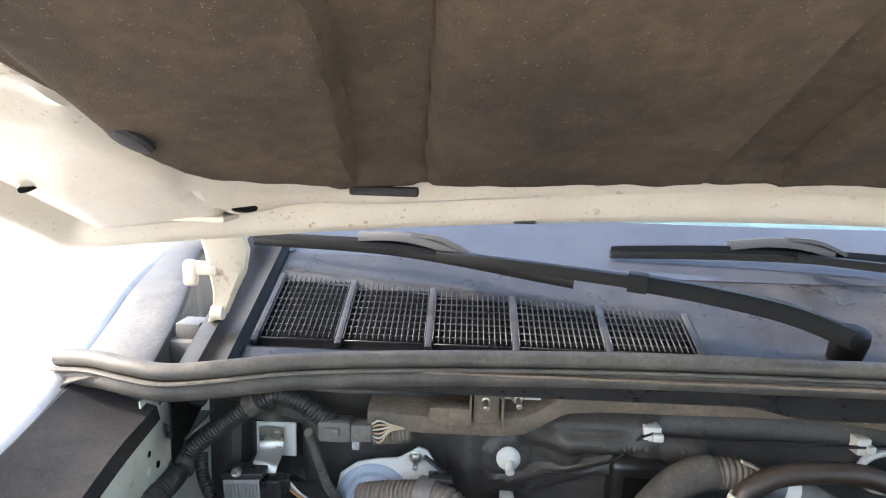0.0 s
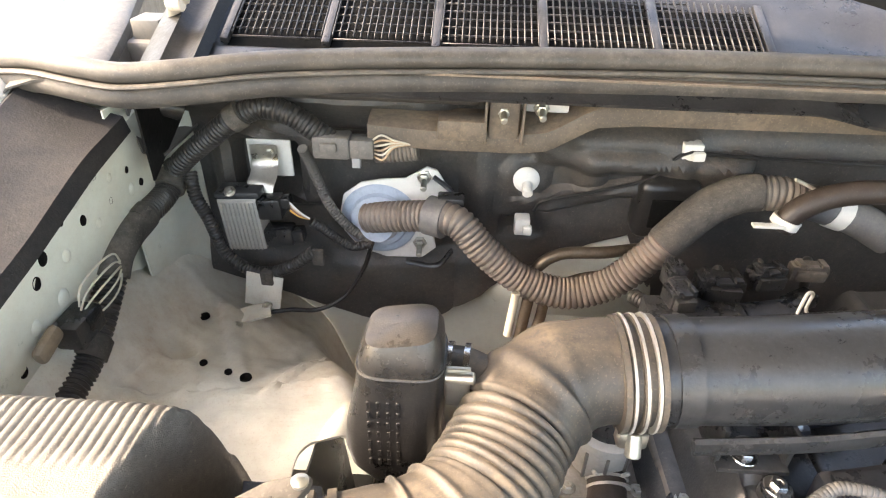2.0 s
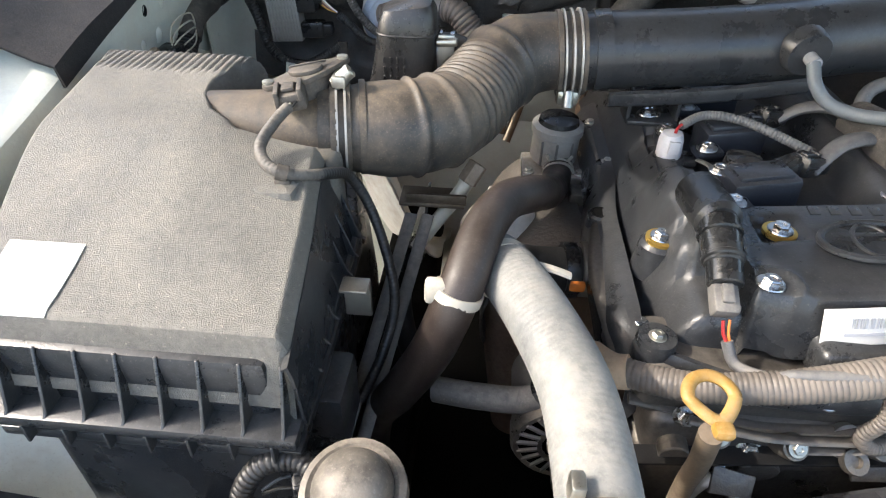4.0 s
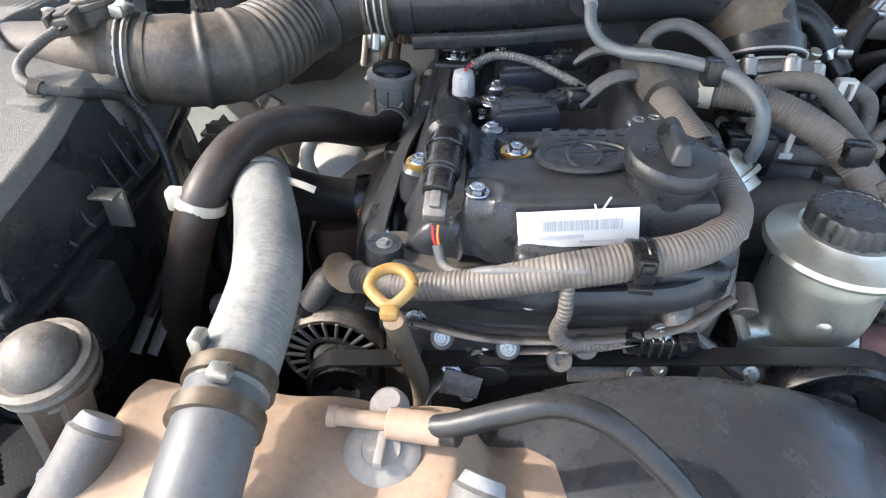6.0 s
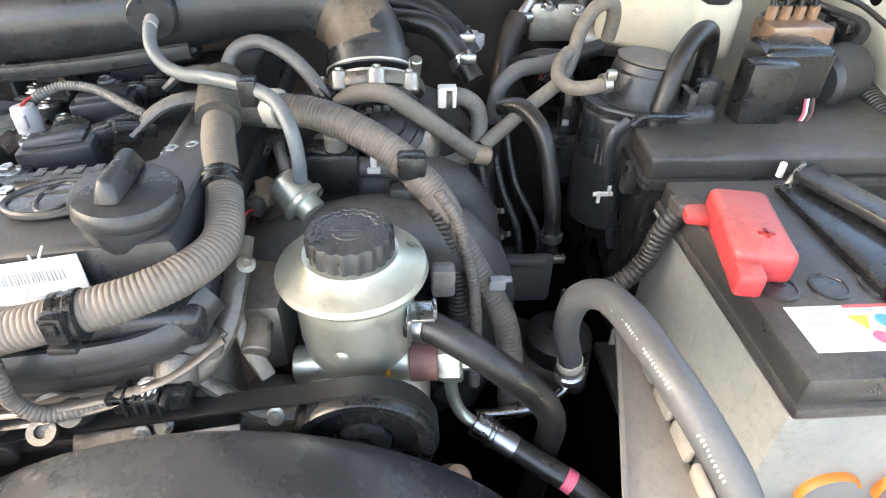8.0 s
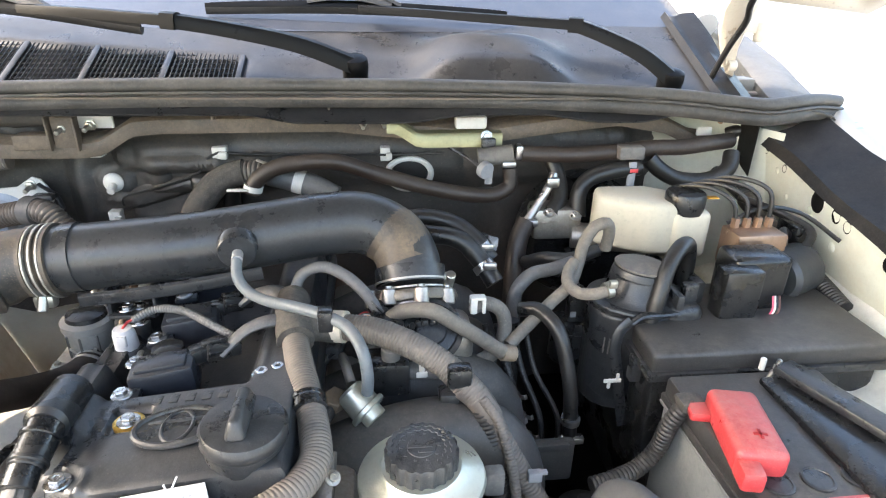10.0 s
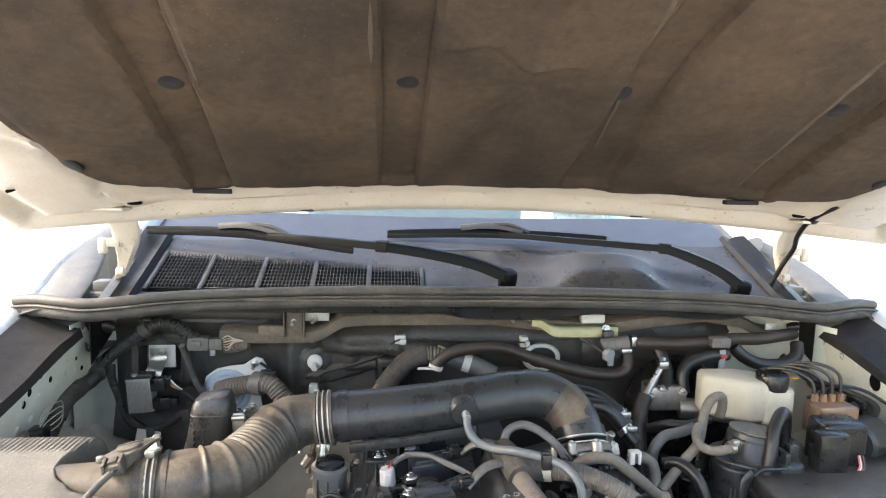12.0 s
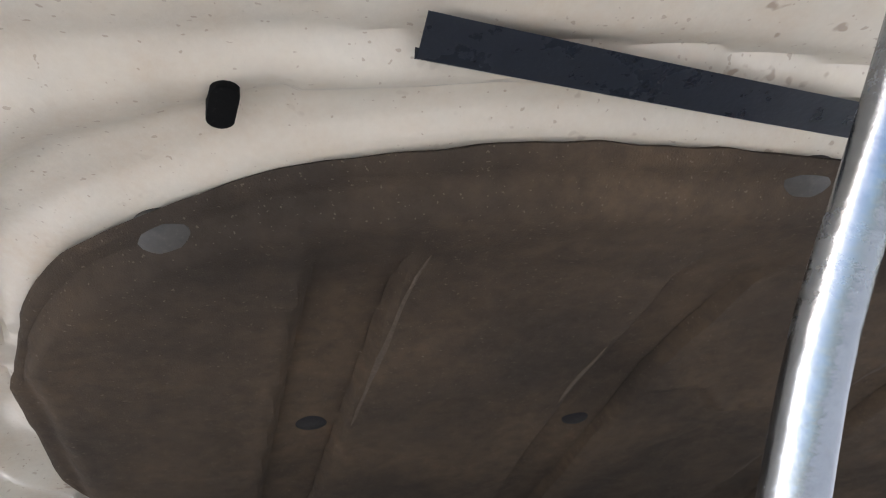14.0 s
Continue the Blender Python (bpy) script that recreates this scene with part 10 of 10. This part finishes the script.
part("web", Geo().tube([(0.078, 0.10, 0.915), (0.088, 0.085, 0.895), (0.10, 0.075, 0.872)], 0.006, 10, 0.006, flat=0.6), M_CAST, cf)
part("boss", Geo().cyl((0.044, 0.078, 0.892), (0.044, 0.060, 0.882), 0.017, 0.015, 20, 0.003), M_CAST, cf)
part("boss", Geo().cyl((0.094, 0.10, 0.90), (0.094, 0.078, 0.892), 0.010, n=16), M_CAST, cf)
bolts(cf, [((0.105, 0.056, 0.852), (0, -0.8, 0.6)), ((0.088, 0.118, 0.938), (0.3, -0.5, 0.8))], BOLT_SMALL)

# right fender wiring
rw = cable("right_fender_harness", [(0.700, 0.665, 1.020), (0.722, 0.63, 1.005), (0.732, 0.58, 0.985), (0.735, 0.53, 0.965), (0.728, 0.48, 0.955), (0.732, 0.43, 0.945), (0.735, 0.36, 0.925)], 0.0125, M_CONDUITD, "dark taped wiring harness along the inner fender", "wiring harness", 0.0046)
part("taped_run", Geo().tube([(0.728, 0.60, 0.993), (0.734, 0.55, 0.973), (0.734, 0.51, 0.960)], 0.0145, 12, 0.006), M_TAPE, rw)
part("relay", Geo().box((0.722, 0.47, 0.985), (0.026, 0.045, 0.040), 0.004), M_BLACKC, rw)
part("branch", Geo().tube([(0.728, 0.48, 0.968), (0.705, 0.46, 0.99), (0.69, 0.45, 1.0), (0.68, 0.43, 0.985)], 0.006, 10), M_HOSE, rw)
part("thin_wire", Geo().tube([(0.61, 0.46, 1.01), (0.65, 0.45, 1.035), (0.70, 0.44, 1.03), (0.735, 0.40, 1.005)], 0.003, 8), M_HOSE, rw)

# ---- plugs, clamps and castings in the gaps ----
def plug_unit(name, at, turn, size, label, mat=None, wires=(), tilt=0.0):
    """A wiring connector: ribbed shell, latch, collar and the ends of its wires."""
    mat = mat or M_BLACKC
    t = thing(name, at, label, "connector")
    m = Matrix.Translation(at) @ Matrix.Rotation(turn, 4, "Z") @ Matrix.Rotation(tilt, 4, "Y")
    l, w, h = size
    part("shell", Geo().box((0, 0, 0), (l * 0.55, w, h), 0.0018, m).box((0, 0, h * 0.40), (l * 0.5, w * 0.86, h * 0.3), 0.001, m), mat, t)
    part("collar", Geo().box((l * 0.40, 0, 0), (l * 0.30, w * 0.84, h * 0.84), 0.0022, m), mat, t)
    part("latch", Geo().box((-l * 0.02, 0, h * 0.60), (l * 0.42, w * 0.36, h * 0.16), 0.0008, m).box((l * 0.10, 0, h * 0.70), (l * 0.10, w * 0.5, h * 0.14), 0.0006, m), mat, t)
    for k in (-1, 1):
        part("rib", Geo().box((0, k * w * 0.5, 0), (l * 0.5, w * 0.06, h * 0.34), 0.0004, m, 1), mat, t)
    n = len(wires)
    for k, mt in enumerate(wires):
        o = (k - (n - 1) / 2) * w * 0.7 / max(1, n)
        part("wire", Geo().tube([tuple(m @ Vector((-l * 0.26, o, 0))), tuple(m @ Vector((-l * 0.45, o * 0.8, 0.002))), tuple(m @ Vector((-l * 0.75, o * 0.3, -0.002)))], 0.0011, 6, 0.004), mt, t)
    return t


def band_clamp(parent, p, axis, r, mat=None):
    """A spring clamp: a band with two turned-up ears."""
    mat = mat or M_STEELD
    a = axis_matrix(p, axis)
    g = Geo().lathe([(r, -0.004), (r + 0.0014, -0.0042), (r + 0.0014, 0.0042), (r, 0.004)], p, axis, 22)
    for k in (-1, 1):
        g.box((k * 0.0035, r + 0.0045, 0), (0.0014, 0.008, 0.006), 0.0004, a, 1).box((k * 0.0052, r + 0.0088, 0), (0.005, 0.0014, 0.006), 0.0004, a, 1)
    return part("spring_clamp", g, mat, parent, "dull spring clamp")


plug_unit("coil_connector", (-0.030, 0.262, 0.972), 0.45, (0.040, 0.020, 0.016), "black ignition coil connector with grey leads", None, (M_GREYH, M_BLACKC, M_GREYH), 0.15)
plug_unit("coil_connector", (-0.034, 0.352, 0.974), 0.45, (0.040, 0.020, 0.016), "black ignition coil connector with grey leads", None, (M_GREYH, M_BLACKC, M_GREYH), 0.15)
plug_unit("throttle_connector", (0.128, 0.318, 0.972), 0.3, (0.034, 0.020, 0.018), "black throttle connector with coloured wires", None, (M_YELLOW, M_PAPER, M_GREYH, M_REDD))
plug_unit("injector_plug", (0.075, 0.215, 0.925), 1.2, (0.030, 0.016, 0.014), "dark injector plug with red wire ends", M_GREYK, (M_REDD, M_HOSE))
plug_unit("injector_plug", (0.080, 0.305, 0.935), 1.2, (0.030, 0.016, 0.014), "dark injector plug beside the manifold", M_GREYK, (M_HOSE, M_GREYH))
plug_unit("valve_plug", (-0.176, 0.345, 0.885), 0.2, (0.032, 0.020, 0.018), "dusty grey plug beside the air valve", M_GREYD, (M_HOSE, M_GREYH))
plug_unit("firewall_plug_pair", (0.285, 0.505, 0.965), 1.0, (0.036, 0.022, 0.018), "white and violet wiring plug behind the throttle", M_PLUG, (M_BLUE, M_MAROON, M_HOSE))
plug_unit("firewall_plug_pair", (0.262, 0.480, 0.985), 0.6, (0.034, 0.020, 0.018), "black wiring plug behind the throttle", None, (M_PAPER, M_HOSE))
plug_unit("booster_plug", (0.385, 0.500, 0.930), 0.9, (0.036, 0.022, 0.020), "black wiring plug in front of the booster", None, (M_HOSE, M_REDD))
plug_unit("front_lead_plug", (-0.405, -0.010, 0.872), 0.4, (0.040, 0.024, 0.020), "black connector behind the horn", None, (M_HOSE, M_GREYH))

# the front of the engine: flange bosses, bolts and a bracket
ff_ = thing("engine_front_flange", (-0.04, 0.06, 0.84), "dusty cast flange with bolt bosses across the engine front", "casting")
part("ledge", Geo().tube([(-0.150, 0.060, 0.872), (-0.10, 0.052, 0.870), (-0.05, 0.049, 0.876), (0.0, 0.050, 0.884), (0.045, 0.056, 0.896), (0.078, 0.072, 0.912)], 0.0042, 10, 0.006, flat=0.5), M_FLANGE, ff_)
for x, y, z in ((-0.128, 0.056, 0.862), (-0.078, 0.050, 0.864), (-0.022, 0.050, 0.872), (0.030, 0.056, 0.885)):
    part("boss", Geo().lathe([(0.0105, -0.02), (0.0098, 0.0), (0.0088, 0.003), (0.005, 0.003)], (x, y, z), (0, -0.75, 0.66), 20), M_CAST, ff_)
bolts(ff_, [((-0.128, 0.053, 0.865), (0, -0.75, 0.66)), ((-0.078, 0.047, 0.867), (0, -0.75, 0.66)), ((0.030, 0.053, 0.888), (0, -0.75, 0.66))], BOLT_SMALL)
part("web", Geo().prism([(-0.10, 0.0), (0.06, 0.02), (0.09, 0.05), (0.06, 0.052), (-0.02, 0.028), (-0.10, 0.022)], -0.004, 0.004, 0.002, Matrix.Translation((-0.02, 0.058, 0.815)) @ Matrix.Rotation(1.15, 4, "X")), M_CAST, ff_, "cast rib behind the belt")
part("strip", Geo().box((0, 0, 0), (0.075, 0.007, 0.003), 0.001, Matrix.Translation((0.045, 0.050, 0.842)) @ Matrix.Rotation(-0.16, 4, "Y") @ Matrix.Rotation(0.7, 4, "X")), M_STEELD, ff_, "bright guard strip above the belt")
bt = thing("belt_tab_bracket", (-0.118, 0.044, 0.80), "dusty steel tab bracket with a bolt beside the dipstick", "bracket")
part("tab", Geo().prism([(-0.016, -0.008), (0.014, -0.010), (0.018, 0.006), (-0.012, 0.012)], -0.0015, 0.0015, 0.0006, Matrix.Translation((-0.112, 0.042, 0.826)) @ Matrix.Rotation(0.8, 4, "X")), M_CAST, bt)
piece("bolt", BOLT_SMALL, bt, axis_matrix((-0.106, 0.040, 0.818), (0, -0.75, 0.66)))

# deep in the bay: engine mount, compressor lines, battery side
mt_ = thing("engine_mount_bracket", (0.32, 0.18, 0.66), "grimy cast engine mount bracket in the dark", "engine mount")
part("arm", Geo().prism([(0.0, 0.0), (0.11, -0.02), (0.13, 0.03), (0.05, 0.07), (0.0, 0.06)], -0.02, 0.02, 0.008, Matrix.Translation((0.27, 0.20, 0.72)), 2), M_IRON, mt_)
part("cushion", Geo().lathe([(0.030, 0), (0.034, 0.006), (0.034, 0.026), (0.026, 0.034), (0.012, 0.036), (0.010, 0.046), (0.0, 0.046)], (0.355, 0.215, 0.735), UP, 26), M_HOSE, mt_, "black rubber cushion")
part("guard", Geo().box((0.315, 0.265, 0.795), (0.075, 0.012, 0.060), 0.006, Matrix.Identity(4), 2).box((0.315, 0.258, 0.822), (0.055, 0.010, 0.010), 0.003), M_GREYK, mt_, "dark plastic guard")
yc = thing("fluid_drain_cap", (0.222, 0.055, 0.76), "dusty yellow plastic cap beside the pump pulley", "cap")
part("cap", Geo().lathe([(0.011, 0), (0.0125, 0.003), (0.0125, 0.018), (0.009, 0.022), (0.0, 0.0225)], (0.226, 0.052, 0.768), (0.4, -0.5, 0.7), 20), M_TANK, yc)
part("stem", Geo().cyl((0.220, 0.066, 0.748), (0.226, 0.052, 0.768), 0.008), M_IRON, yc)
lw = thing("lower_wiring", (0.30, 0.33, 0.80), "dark wiring bundle dropping beside the manifold", "wiring")
for k, (dx, r) in enumerate(((0.0, 0.006), (0.018, 0.004), (-0.016, 0.0045), (0.034, 0.0035))):
    part("run", Geo().corrugated([(0.275 + dx, 0.37, 0.92), (0.285 + dx, 0.34, 0.87), (0.300 + dx * 1.4, 0.315, 0.81), (0.306 + dx, 0.30, 0.74)], r, 0.0035, 0.10, 10), M_CONDUITD, lw)
for k in range(3):
    band_clamp(lw, (0.292 + 0.008 * k, 0.327 - 0.008 * k, 0.84 - 0.025 * k), (0.2, -0.3, -1), 0.0065)
